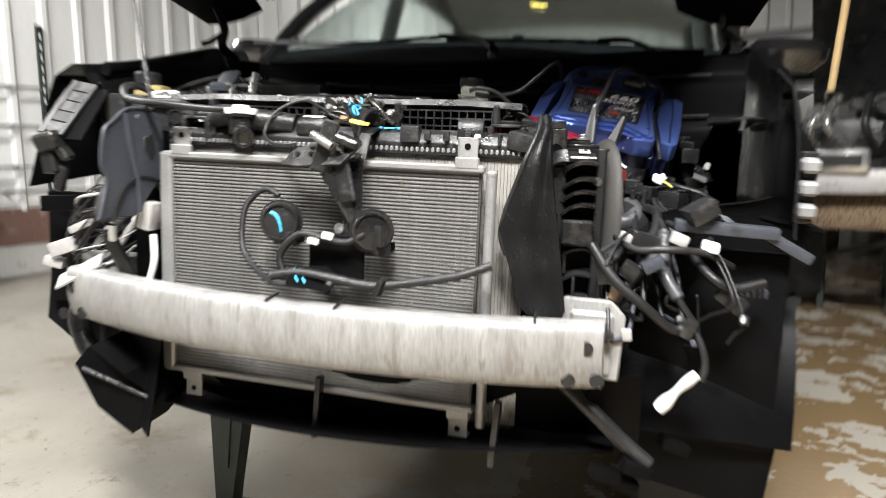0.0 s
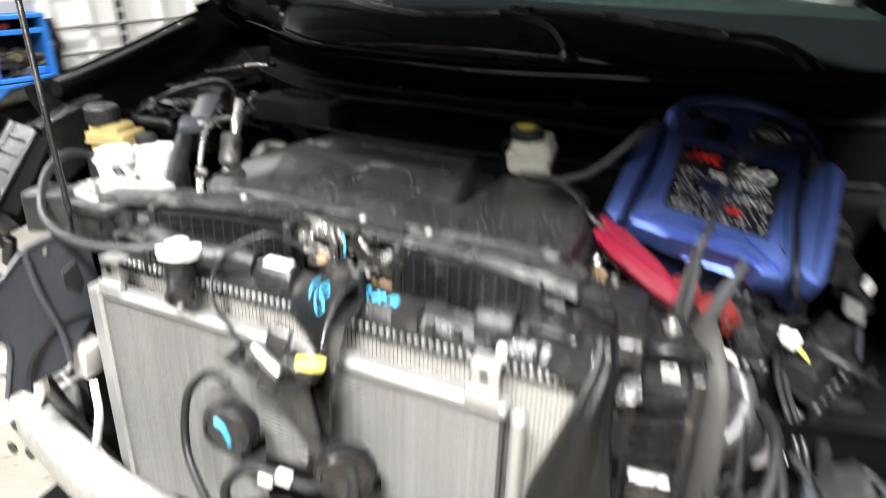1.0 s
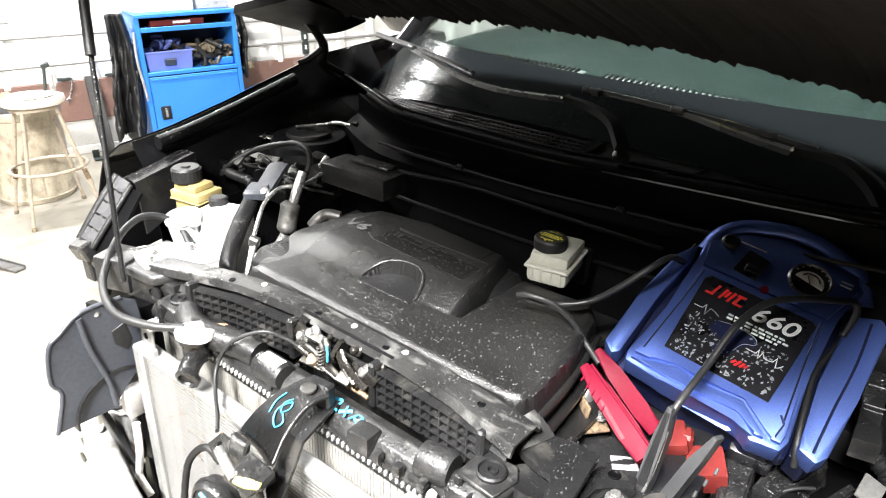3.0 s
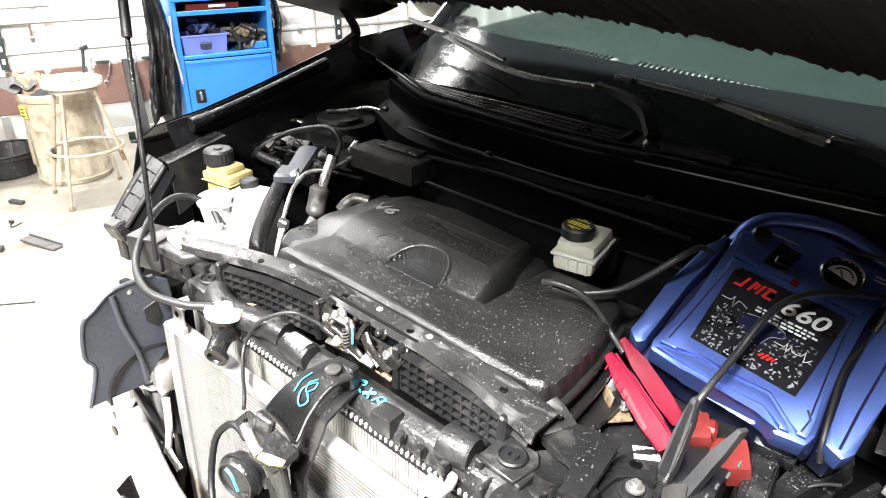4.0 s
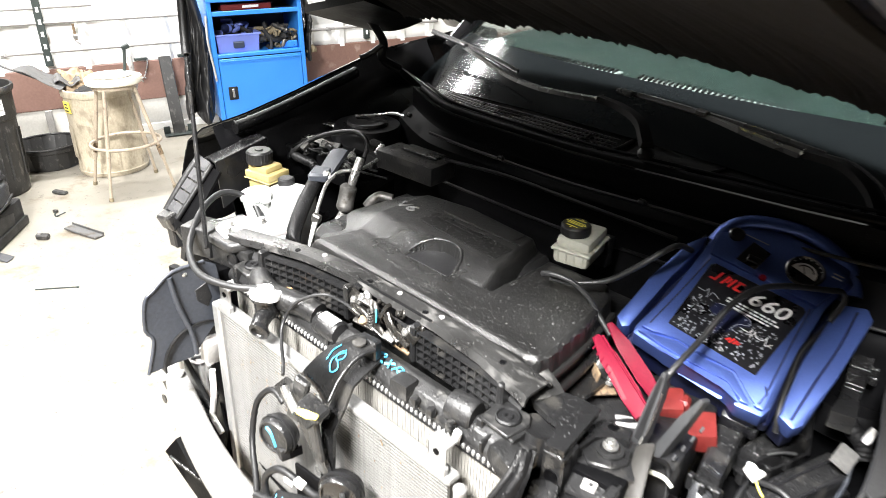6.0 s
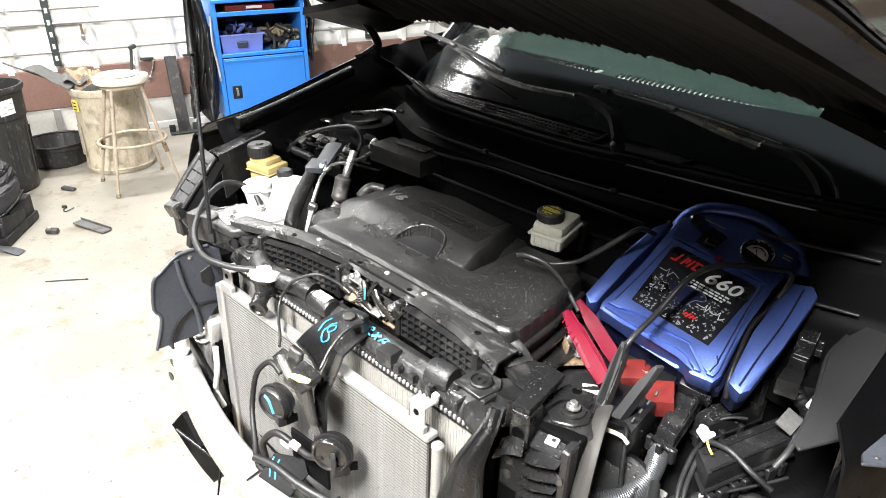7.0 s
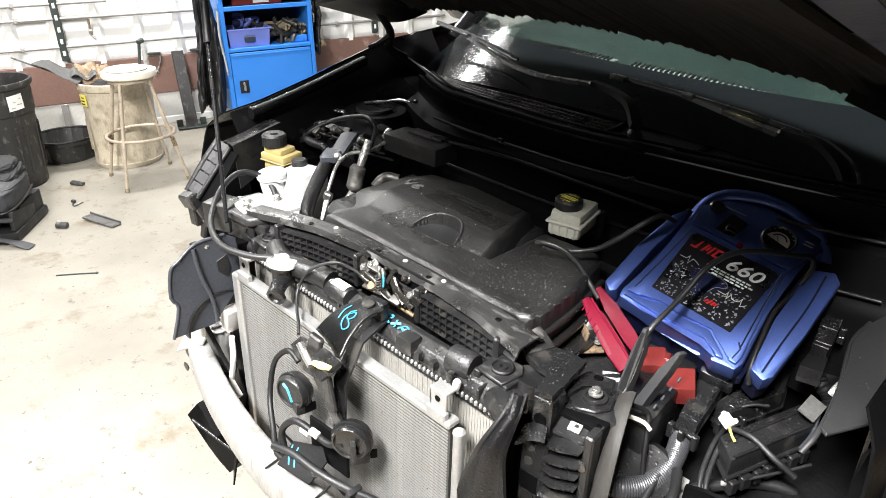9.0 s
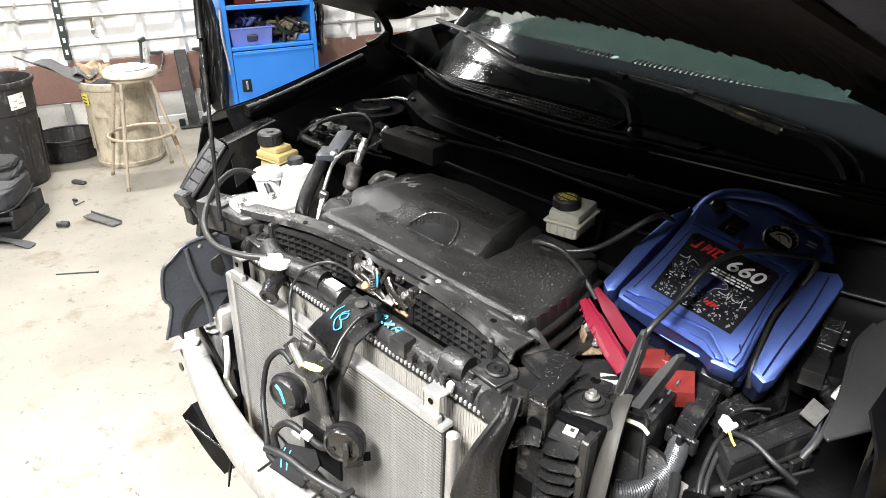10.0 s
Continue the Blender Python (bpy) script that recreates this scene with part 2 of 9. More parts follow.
CAN = mat("grimy_grey_plastic_can", (0.021, 0.0205, 0.02), 0.52, 0.0, 0.35, 14, 160, 0.2, 0.14, dirt=(0.085, 0.08, 0.075), dirt_amount=0.42, stretch=(1.0, 1.0, 0.6))
PAD = mat("black_insulation_felt", (0.007, 0.0068, 0.0068), 0.9, 0.0, 0.4, 15, 200, 0.35, 0.05, spec=0.1)
DAMPER = mat("dull_worn_steel", (0.085, 0.082, 0.078), 0.45, 0.6, 0.35, 22, 200, 0.12, 0.15, dirt=(0.04, 0.036, 0.03), dirt_amount=0.46)
HOSE = mat("wet_black_hose_rubber", (0.0045, 0.0045, 0.0048), 0.42, 0.0, 0.35, 14, 260, 0.18, 0.12, spec=0.22, specks=0.5, wet=0.25)
# satin black plastic, lightened to hold its reflected sheen in the colour
STEP_SHEEN = mat("sheen_lightened_step_plastic", (0.055, 0.055, 0.057), 0.26, 0.0, 0.3, 24, 220, 0.12, 0.12)
SCRAP = mat("dull_grey_scrap_metal", (0.10, 0.10, 0.10), 0.6, 0.2, 0.25, 10, 120, 0.1, 0.12, dirt=(0.07, 0.06, 0.05), dirt_amount=0.46)
JACKET = mat("creased_black_jacket_leather", (0.009, 0.009, 0.0095), 0.42, 0.0, 0.35, 16, 220, 0.2, 0.12)
STEP_GREY = mat("grey_step_plastic", (0.22, 0.22, 0.22), 0.4, 0.0, 0.2, 20, 200, 0.1, 0.1)
STEP = mat("glossy_black_step_plastic", (0.010, 0.010, 0.011), 0.25, 0.0, 0.3, 20, 200, 0.1, 0.1)
CLOTH = mat("black_cloth", (0.012, 0.012, 0.013), 0.75, 0.0, 0.4, 15, 200, 0.3, 0.1)
BAG_TOP = mat("worn_grey_black_nylon", (0.022, 0.023, 0.027), 0.55, 0.0, 0.35, 12, 260, 0.3, 0.1)
RAG = mat("dirty_beige_rag", (0.22, 0.18, 0.115), 0.85, 0.0, 0.4, 18, 200, 0.4, 0.05, dirt=(0.07, 0.06, 0.04), dirt_amount=0.48)
PAPER = mat("brown_paper", (0.34, 0.255, 0.17), 0.8, 0.0, 0.15, 12, 150, 0.2, 0.05)
SHEET = mat("grey_sheet_metal", (0.42, 0.41, 0.40), 0.5, 0.35, 0.15, 8, 120, 0.08, 0.1, dirt=(0.2, 0.18, 0.17), dirt_amount=0.42)
WOOD = mat("pale_wood_stick", (0.60, 0.42, 0.2), 0.6, 0.0, 0.15, 20, 150, 0.1, 0.1)
GREY_PAINT = mat("grey_car_paint", (0.24, 0.235, 0.23), 0.3, 0.3, 0.08, 4, 90, 0.02, 0.06, coat=0.6)
CHROME = mat("bright_moulding", (0.7, 0.7, 0.7), 0.2, 0.9, 0.1, 12, 120, 0.04, 0.08)


def floor_material():
    """Pale worn concrete with stains, and brown wet patches towards the far side of the car."""
    m = bpy.data.materials.new("stained_wet_concrete")
    m.use_nodes = True
    nt = m.node_tree
    n, l = nt.nodes, nt.links
    b = n["Principled BSDF"]
    tc = n.new("ShaderNodeTexCoord")

    def noise_at(scale, detail, rough=0.55):
        t = n.new("ShaderNodeTexNoise")
        t.inputs["Scale"].default_value, t.inputs["Detail"].default_value, t.inputs["Roughness"].default_value = scale, detail, rough
        l.new(tc.outputs["Object"], t.inputs["Vector"])
        return t.outputs[0]

    def ramp(value, a, c):
        r = n.new("ShaderNodeMapRange")
        r.inputs[1].default_value, r.inputs[2].default_value = a, c
        l.new(value, r.inputs[0])
        return r.outputs[0]

    def blend(f, a, c):
        x = n.new("ShaderNodeMix")
        x.data_type = "RGBA"
        l.new(f, x.inputs[0])
        for i, v in ((6, a), (7, c)):
            if isinstance(v, tuple):
                x.inputs[i].default_value = (*v, 1)
            else:
                l.new(v, x.inputs[i])
        return x.outputs[2]

    def maths(op, a, c):
        x = n.new("ShaderNodeMath")
        x.operation = op
        x.use_clamp = True
        for i, v in ((0, a), (1, c)):
            if isinstance(v, (int, float)):
                x.inputs[i].default_value = v
            else:
                l.new(v, x.inputs[i])
        return x.outputs[0]

    base = blend(ramp(noise_at(1.3, 8, 0.6), 0.35, 0.65), (0.262, 0.244, 0.206), (0.19, 0.175, 0.147))
    base = blend(maths("MULTIPLY", ramp(noise_at(2.1, 10, 0.72), 0.55, 0.66), 0.8), base, (0.125, 0.095, 0.06))
    base = blend(maths("MULTIPLY", ramp(noise_at(9.0, 10, 0.78), 0.585, 0.66), 0.85), base, (0.095, 0.08, 0.065))
    base = blend(ramp(noise_at(30, 4, 0.6), 0.66, 0.70), base, (0.09, 0.08, 0.07))
    base = blend(ramp(noise_at(75, 3, 0.6), 0.66, 0.72), base, (0.11, 0.095, 0.08))
    sep = n.new("ShaderNodeSeparateXYZ")
    l.new(tc.outputs["Object"], sep.inputs[0])
    side = ramp(sep.outputs[0], -0.7, 0.7)
    base = blend(maths("MULTIPLY", side, 0.8), base, (0.36, 0.335, 0.29))
    wet = maths("MULTIPLY", ramp(noise_at(3.4, 9, 0.66), 0.468, 0.482), side)
    base = blend(wet, base, (0.20, 0.138, 0.072))
    l.new(base, b.inputs["Base Color"])
    r = n.new("ShaderNodeMix")
    l.new(wet, r.inputs[0])
    r.inputs[2].default_value, r.inputs[3].default_value = 0.62, 0.12
    l.new(r.outputs[0], b.inputs["Roughness"])
    bp = n.new("ShaderNodeBump")
    bp.inputs["Strength"].default_value, bp.inputs["Distance"].default_value = 0.12, 0.01
    l.new(noise_at(38, 6), bp.inputs["Height"])
    l.new(bp.outputs[0], b.inputs["Normal"])
    return m


FLOOR = floor_material()


# ---- building helpers ----
def thing(name, m, label, category, group="", kind=""):
    ob = new(name)
    ob.empty_display_size = 0.1
    ob.matrix_world = m
    return tagged(ob, label, category, group, kind)


def part(name, bm, material, parent=None, label="", smooth=35):
    """Links a bmesh as one mesh object under a thing or a part."""
    me = bpy.data.meshes.new(name)
    bmesh.ops.recalc_face_normals(bm, faces=bm.faces)
    bm.to_mesh(me)
    bm.free()
    if smooth:
        me.polygons.foreach_set("use_smooth", [True] * len(me.polygons))
        me.set_sharp_from_angle(angle=radians(smooth))
    for m in (material if isinstance(material, (list, tuple)) else (material,)):
        me.materials.append(m)
    ob = new(name, me)
    if parent:
        ob.parent = parent
    return tagged(ob, label)


def B():
    return bmesh.new()


def box(bm, c, s, rot=(0, 0, 0), bev=0.0, seg=1):
    """A block of size s round c, turned by rot degrees, with bevelled edges."""
    v = bmesh.ops.create_cube(bm, size=1, matrix=pose(*c, *rot) @ Matrix.Diagonal((*s, 1)))["verts"]
    if bev:
        edges = list({e for q in v for e in q.link_edges})
        bmesh.ops.bevel(bm, geom=edges, offset=bev, segments=seg, affect="EDGES", profile=0.6)
    return bm


def cyl(bm, p, q, r, r2=None, seg=16, cap=True):
    p, q = Vector(p), Vector(q)
    d = q - p
    m = Matrix.Translation((p + q) / 2) @ d.to_track_quat("Z", "Y").to_matrix().to_4x4()
    bmesh.ops.create_cone(bm, cap_ends=cap, segments=seg, radius1=r, radius2=r if r2 is None else r2, depth=d.length, matrix=m)
    return bm


def curve(pts, step=6):
    """Points on a smooth line through pts."""
    pts = [Vector(p) for p in pts]
    if len(pts) < 3:
        return pts
    out = []
    ext = [2 * pts[0] - pts[1]] + pts + [2 * pts[-1] - pts[-2]]
    for i in range(1, len(ext) - 2):
        a, b, c, d = ext[i - 1:i + 3]
        for k in range(step):
            t = k / step
            out.append(0.5 * (2 * b + (c - a) * t + (2 * a - 5 * b + 4 * c - d) * t * t + (3 * b - a - 3 * c + d) * t ** 3))
    out.append(pts[-1])
    return out


def tube(bm, pts, r, seg=8, step=6, ribs=0, flat=1.0):
    """A round or flattened tube along a smooth line; ribs: rings a metre of a corrugated hose."""
    line = curve(pts, step)
    seg = max(seg, 12)
    if ribs:
        fine = [line[0]]
        for a, b in zip(line, line[1:]):
            k = max(1, int((b - a).length * ribs * 2))
            fine += [a.lerp(b, (i + 1) / k) for i in range(k)]
        line = fine
    rings, side = [], None
    for i, p in enumerate(line):
        d = (line[min(i + 1, len(line) - 1)] - line[max(i - 1, 0)]).normalized()
        if side is None:
            side = d.orthogonal().normalized()
        side = (side - d * side.dot(d)).normalized()
        up = d.cross(side)
        rr = r(i / (len(line) - 1)) if callable(r) else r
        if ribs and i % 2:
            rr *= 0.86 if ribs < 200 else 0.94
        rings.append([bm.verts.new(p + rr * (math.cos(2 * math.pi * k / seg) * side + flat * math.sin(2 * math.pi * k / seg) * up)) for k in range(seg)])
    for a, b in zip(rings, rings[1:]):
        for k in range(seg):
            bm.faces.new((a[k], a[(k + 1) % seg], b[(k + 1) % seg], b[k]))
    bm.faces.new(rings[0][::-1])
    bm.faces.new(rings[-1])
    return bm


def prism(bm, poly, m, depth, bev=0.0, seg=1):
    """A flat outline (x, y) in the frame m, given depth along its z."""
    lo = [bm.verts.new(m @ Vector((x, y, 0))) for x, y in poly]
    hi = [bm.verts.new(m @ Vector((x, y, depth))) for x, y in poly]
    fs = [bm.faces.new(lo[::-1]), bm.faces.new(hi)]
    k = len(poly)
    fs += [bm.faces.new((lo[i], lo[(i + 1) % k], hi[(i + 1) % k], hi[i])) for i in range(k)]
    if bev:
        bmesh.ops.bevel(bm, geom=list({e for f in fs for e in f.edges}), offset=bev, segments=seg, affect="EDGES", profile=0.6)
    return bm


def sheet(bm, f, nu, nv, th=0.003):
    """A thin shell over the surface f(u, v), u and v from 0 to 1."""
    top = [[Vector(f(i / nu, j / nv)) for j in range(nv + 1)] for i in range(nu + 1)]
    a, b = [], []
    for i in range(nu + 1):
        ra, rb = [], []
        for j in range(nv + 1):
            du = top[min(i + 1, nu)][j] - top[max(i - 1, 0)][j]
            dv = top[i][min(j + 1, nv)] - top[i][max(j - 1, 0)]
            no = du.cross(dv)
            no = no.normalized() if no.length > 1e-9 else Vector((0, 0, 1))
            ra.append(bm.verts.new(top[i][j]))
            rb.append(bm.verts.new(top[i][j] - no * th))
        a.append(ra)
        b.append(rb)
    for i in range(nu):
        for j in range(nv):
            bm.faces.new((a[i][j], a[i + 1][j], a[i + 1][j + 1], a[i][j + 1]))
            bm.faces.new((b[i][j], b[i][j + 1], b[i + 1][j + 1], b[i + 1][j]))
    rim = [(i, 0) for i in range(nu)] + [(nu, j) for j in range(nv)] + [(i, nv) for i in range(nu, 0, -1)] + [(0, j) for j in range(nv, 0, -1)]
    for (i, j), (k, q) in zip(rim, rim[1:] + rim[:1]):
        bm.faces.new((a[i][j], b[i][j], b[k][q], a[k][q]))
    return bm


def holed(bm, poly, c, r, m, depth, seg=32):
    """A flat plate in the frame m with one round hole through it."""
    def edge(a):
        dx, dy, best = math.cos(a), math.sin(a), 9.0
        for (x0, y0), (x1, y1) in zip(poly, poly[1:] + poly[:1]):
            ex, ey = x1 - x0, y1 - y0
            det = dx * -ey + ex * dy
            if abs(det) < 1e-9:
                continue
            t = ((x0 - c[0]) * -ey + ex * (y0 - c[1])) / det
            s = (dx * (y0 - c[1]) - dy * (x0 - c[0])) / det
            if t > 0 and -1e-6 <= s <= 1 + 1e-6:
                best = min(best, t)
        return best

    angles = sorted([2 * math.pi * k / seg for k in range(seg)] + [math.atan2(y - c[1], x - c[0]) % (2 * math.pi) for x, y in poly])
    loops = []
    for z in (0, depth):
        for out in (True, False):
            loops.append([bm.verts.new(m @ Vector((c[0] + (edge(a) if out else r) * math.cos(a), c[1] + (edge(a) if out else r) * math.sin(a), z))) for a in angles])
    k = len(angles)
    for p, q in ((0, 1), (1, 3), (3, 2), (2, 0)):
        for i in range(k):
            bm.faces.new((loops[p][i], loops[p][(i + 1) % k], loops[q][(i + 1) % k], loops[q][i]))
    return bm


def lathe(bm, prof, m, seg=24):
    """A turned body: radius and height pairs round the z of the frame m, closed at both ends."""
    rings = [[bm.verts.new(m @ Vector((r * math.cos(2 * math.pi * k / seg), r * math.sin(2 * math.pi * k / seg), z))) for k in range(seg)] for r, z in prof]
    for a, b in zip(rings, rings[1:]):
        for k in range(seg):
            bm.faces.new((a[k], a[(k + 1) % seg], b[(k + 1) % seg], b[k]))
    bm.faces.new(rings[0][::-1])
    bm.faces.new(rings[-1])
    return bm


def words(name, text, size, m, material, parent, depth=0.0006, shear=0.0, bold=0.0):
    """Raised lettering in the built-in font, turned into a mesh."""
    cu = bpy.data.curves.new(name, "FONT")
    cu.body, cu.size, cu.extrude, cu.shear, cu.align_x, cu.align_y, cu.offset = text, size, depth, shear, "CENTER", "CENTER", bold
    tmp = bpy.data.objects.new(name, cu)
    scene.collection.objects.link(tmp)
    bpy.context.view_layer.update()
    me = bpy.data.meshes.new_from_object(tmp.evaluated_get(bpy.context.evaluated_depsgraph_get()))
    bpy.data.objects.remove(tmp)
    bpy.data.curves.remove(cu)
    me.name = name
    me.materials.clear()
    me.materials.append(material)
    ob = new(name, me)
    ob.parent = parent
    ob.matrix_local = m
    return ob


def setting(name, bm, material, label, category, m=None, smooth=35):
    ob = part(name, bm, material, None, "", smooth)
    if m is not None:
        ob.matrix_world = m
    return tagged(ob, label, category, kind="structure")


# ---- the room ----
setting("floor", box(B(), (1.0, 2.0, -0.05), (22, 24, 0.1)), FLOOR, "stained pale concrete floor with brown wet patches", "floor")


def ribbed(bm, y0, y1, z0, z1, pitch=0.305, deep=0.032, thick=0.02):
    """Sheet cladding with upright trapezoid ribs, facing +x."""
    prof, y = [], y0
    while y < y1:
        for dy, dx in ((0, 0), (pitch - 0.10, 0), (pitch - 0.07, deep), (pitch - 0.03, deep)):
            prof.append((min(y + dy, y1), dx))
        y += pitch
    prof.append((y1, 0))
    cols = [[bm.verts.new((x, y, z)) for x, y, z in ((dx, yy, z0), (dx, yy, z1), (-thick, yy, z1), (-thick, yy, z0))] for yy, dx in prof]
    for a, b in zip(cols, cols[1:]):
        if (b[0].co.y - a[0].co.y) < 1e-5:
            continue
        for k in range(4):
            bm.faces.new((a[k], b[k], b[(k + 1) % 4], a[(k + 1) % 4]))
    return bm


setting("wall_west", ribbed(B(), -8, 11, 0.55, 4.0), WALL_WHITE, "white ribbed sheet-metal garage wall", "wall", ROOM, 20)
setting("wainscot", box(B(), (0.0, 1.5, 0.415), (0.06, 19, 0.31), bev=0.004), WAINSCOT, "brown painted board along the foot of the wall", "wainscot", ROOM)
setting("wall_base", box(B(), (-0.06, 1.5, 0.13), (0.16, 19, 0.26), bev=0.004), PLINTH, "bare grey concrete footing under the wall", "wall base", ROOM)
setting("wall_north", ribbed(B(), -0.0, 13, 0, 4.0), WALL_WHITE, "white ribbed sheet-metal end wall", "wall", ROOM @ pose(0, 11, 0, 0, 0, -90), 20)
setting("wall_east", box(B(), (13.05, 1.5, 2.0), (0.1, 19, 4.0)), WALL_GREY, "plain grey garage wall", "wall", ROOM)
setting("wall_south", box(B(), (6.5, -8.05, 2.0), (13, 0.1, 4.0)), WALL_GREY, "plain grey garage wall", "wall", ROOM)
setting("ceiling", box(B(), (6.5, 1.5, 4.05), (13.3, 19.3, 0.1)), CEILING, "dull grey garage ceiling", "ceiling", ROOM)
LAMP_FACE = glow("lamp_diffuser", (0.97, 0.985, 1.0), 6.0)
for lx, ly, lw, la, lb in LAMPS:
    fixture = thing("ceiling_light", ROOM @ pose(lx, ly, 3.9), "long white ceiling light", "ceiling light", "ceiling lights")
    for sx in (-1, 1):
        part("frame_side", box(B(), (sx * (la / 2 + 0.02), 0, 0.0), (0.02, lb + 0.06, 0.12), bev=0.003), WHITE_PL, fixture)
        part("frame_end", box(B(), (0, sx * (lb / 2 + 0.02), 0.0), (la + 0.02, 0.02, 0.12), bev=0.003), WHITE_PL, fixture)
    part("diffuser", box(B(), (0, 0, 0.03), (la + 0.015, lb + 0.015, 0.012)), LAMP_FACE, fixture)
    part("backing", box(B(), (0, 0, 0.08), (la + 0.06, lb + 0.08, 0.04)), WHITE_PL, fixture)


# ---- the car ----
car = thing("car", CAR, "black car without front bumper, bonnet up, engine bay open", "car")


# condenser in front, radiator behind it
CX0, CX1, CZ0, CZ1 = -0.332, 0.322, 0.425, 0.862
cond = part("condenser", box(B(), (-0.005, 0.006, 0.643), (0.63, 0.010, 0.43)), FIN_DARK, car, "grey aluminium air-conditioning condenser")
bm = B()
box(bm, (-0.318, 0.002, 0.643), (0.026, 0.024, 0.435), bev=0.004)
part("side_tank", bm, ALU, cond)
part("top_bar", box(B(), (-0.005, 0.004, 0.856), (0.64, 0.026, 0.013), bev=0.003), ALU, cond)
part("bottom_bar", box(B(), (-0.005, 0.004, 0.430), (0.64, 0.026, 0.013), bev=0.003), ALU, cond)
drier = B()
cyl(drier, (0.328, 0.002, 0.40), (0.328, 0.002, 0.846), 0.0095)
lathe(drier, ((0.0, 0.0), (0.0105, 0.0), (0.0105, 0.005), (0.006, 0.009), (0.0, 0.009)), Matrix.Translation((0.328, 0.002, 0.846)), 16)
part("receiver_tube", drier, ALU, cond)
tube_mesh = None
for i in range(62):
    z = 0.441 + i * (0.407 / 61)
    if tube_mesh is None:
        row = part("tube", box(B(), (0, 0, 0), (0.612, 0.006, 0.0040), bev=0.0008), FIN, cond)
        tube_mesh = row.data
    else:
        row = new("tube", tube_mesh)
        row.parent = cond
    row.location = (0.0, 0.0024, z)


def cond_bracket(x, z, up=1):
    bm = B()
    box(bm, (x, -0.004, z + up * 0.008), (0.042, 0.012, 0.02), bev=0.002)
    box(bm, (x, -0.002, z + up * 0.029), (0.036, 0.004, 0.040), bev=0.001)
    box(bm, (x - 0.016, 0.006, z + up * 0.032), (0.004, 0.02, 0.034), bev=0.001)
    box(bm, (x, 0.008, z + up * 0.0495), (0.036, 0.024, 0.004), bev=0.001)
    part("bracket_hole", lathe(B(), ((0.0, 0), (0.0055, 0), (0.0055, 0.001), (0.0, 0.001)), pose(x, -0.0042, z + up * 0.036, 90, 0, 0), 14), BLACK, cond)
    part("bracket", bm, ALU, cond, "bare aluminium mounting bracket")


cond_bracket(-0.283, 0.858)
cond_bracket(0.285, 0.858)
cond_bracket(-0.262, 0.428, -1)
cond_bracket(0.288, 0.428, -1)

rad = part("radiator", box(B(), (0.025, 0.055, 0.63), (0.70, 0.018, 0.49)), RAD_CORE, car, "dusty aluminium radiator core with black top tank")
bm = B()
for i in range(116):
    box(bm, (-0.322 + i * 0.0061, 0.047, 0.635), (0.0053, 0.005, 0.485))
tagged(part("radiator_fins", bm, RAD_FIN, rad, "dusty beige radiator fins", 0), kind="stuff")
bm = B()
prof = [(0.0, 0.0), (0.058, 0.0), (0.058, 0.012), (0.048, 0.03), (0.030, 0.038), (0.012, 0.03), (0.0, 0.014)]
prism(bm, prof, Matrix(((0, 0, 1, -0.345), (1, 0, 0, 0.040), (0, 1, 0, 0.884), (0, 0, 0, 1))), 0.735, 0.003, 2)
for x in (-0.24, -0.02, 0.33):
    box(bm, (x, 0.064, 0.906), (0.006, 0.058, 0.022), bev=0.002)
part("top_tank", bm, PLASTIC_DUSTY, rad, "dusty black plastic top tank")
tab = None
for i in range(72):
    x = -0.330 + i * 0.0098
    if tab is None:
        o = part("crimp_tab", box(B(), (0, 0, 0), (0.0058, 0.008, 0.010), bev=0.002), ALU, rad)
        tab = o.data
    else:
        o = new("crimp_tab", tab)
        o.parent = rad
    o.location = (x, 0.040, 0.885)
part("crimp_strip", box(B(), (0.02, 0.044, 0.880), (0.71, 0.014, 0.008), bev=0.001), PLASTIC, rad)

# filler neck with its cap
neck = part("filler_neck", lathe(B(), ((0.0, -0.05), (0.022, -0.05), (0.022, -0.02), (0.026, -0.018), (0.026, -0.012), (0.0, -0.012)), pose(-0.165, 0.015, 0.95), 20), PLASTIC, rad)
cap = B()
poly = [(0.027 * (1 + 0.13 * math.cos(2 * a)) * math.cos(a), 0.027 * (1 + 0.13 * math.cos(2 * a)) * math.sin(a)) for a in [2 * math.pi * k / 28 for k in range(28)]]
prism(cap, poly, pose(-0.165, 0.015, 0.936, 0, 0, 25), 0.012, 0.003, 2)
lathe(cap, ((0.0, 0), (0.017, 0), (0.014, 0.006), (0.0, 0.007)), pose(-0.165, 0.015, 0.948), 18)
part("filler_cap", cap, WHITE_PL, rad, "pale filler cap")
bm = B()
tube(bm, [(-0.165, 0.03, 0.915), (-0.15, -0.005, 0.905), (-0.142, -0.018, 0.897)], 0.0155, 14)
lathe(bm, ((0.0, 0), (0.019, 0), (0.019, 0.008), (0.013, 0.010), (0.011, 0.005), (0.0, 0.005)), look((-0.138, -0.018, 0.895), (-0.16, 0.03, 0.91)), 18)
part("hose_stub", bm, PLASTIC, rad)
bm = B()
tube(bm, [(-0.24, 0.05, 0.93), (-0.21, 0.035, 0.935), (-0.165, 0.035, 0.93), (-0.11, 0.055, 0.925), (-0.075, 0.062, 0.92)], 0.021, 14)
part("neck_pipe", bm, PLASTIC_DUSTY, rad)


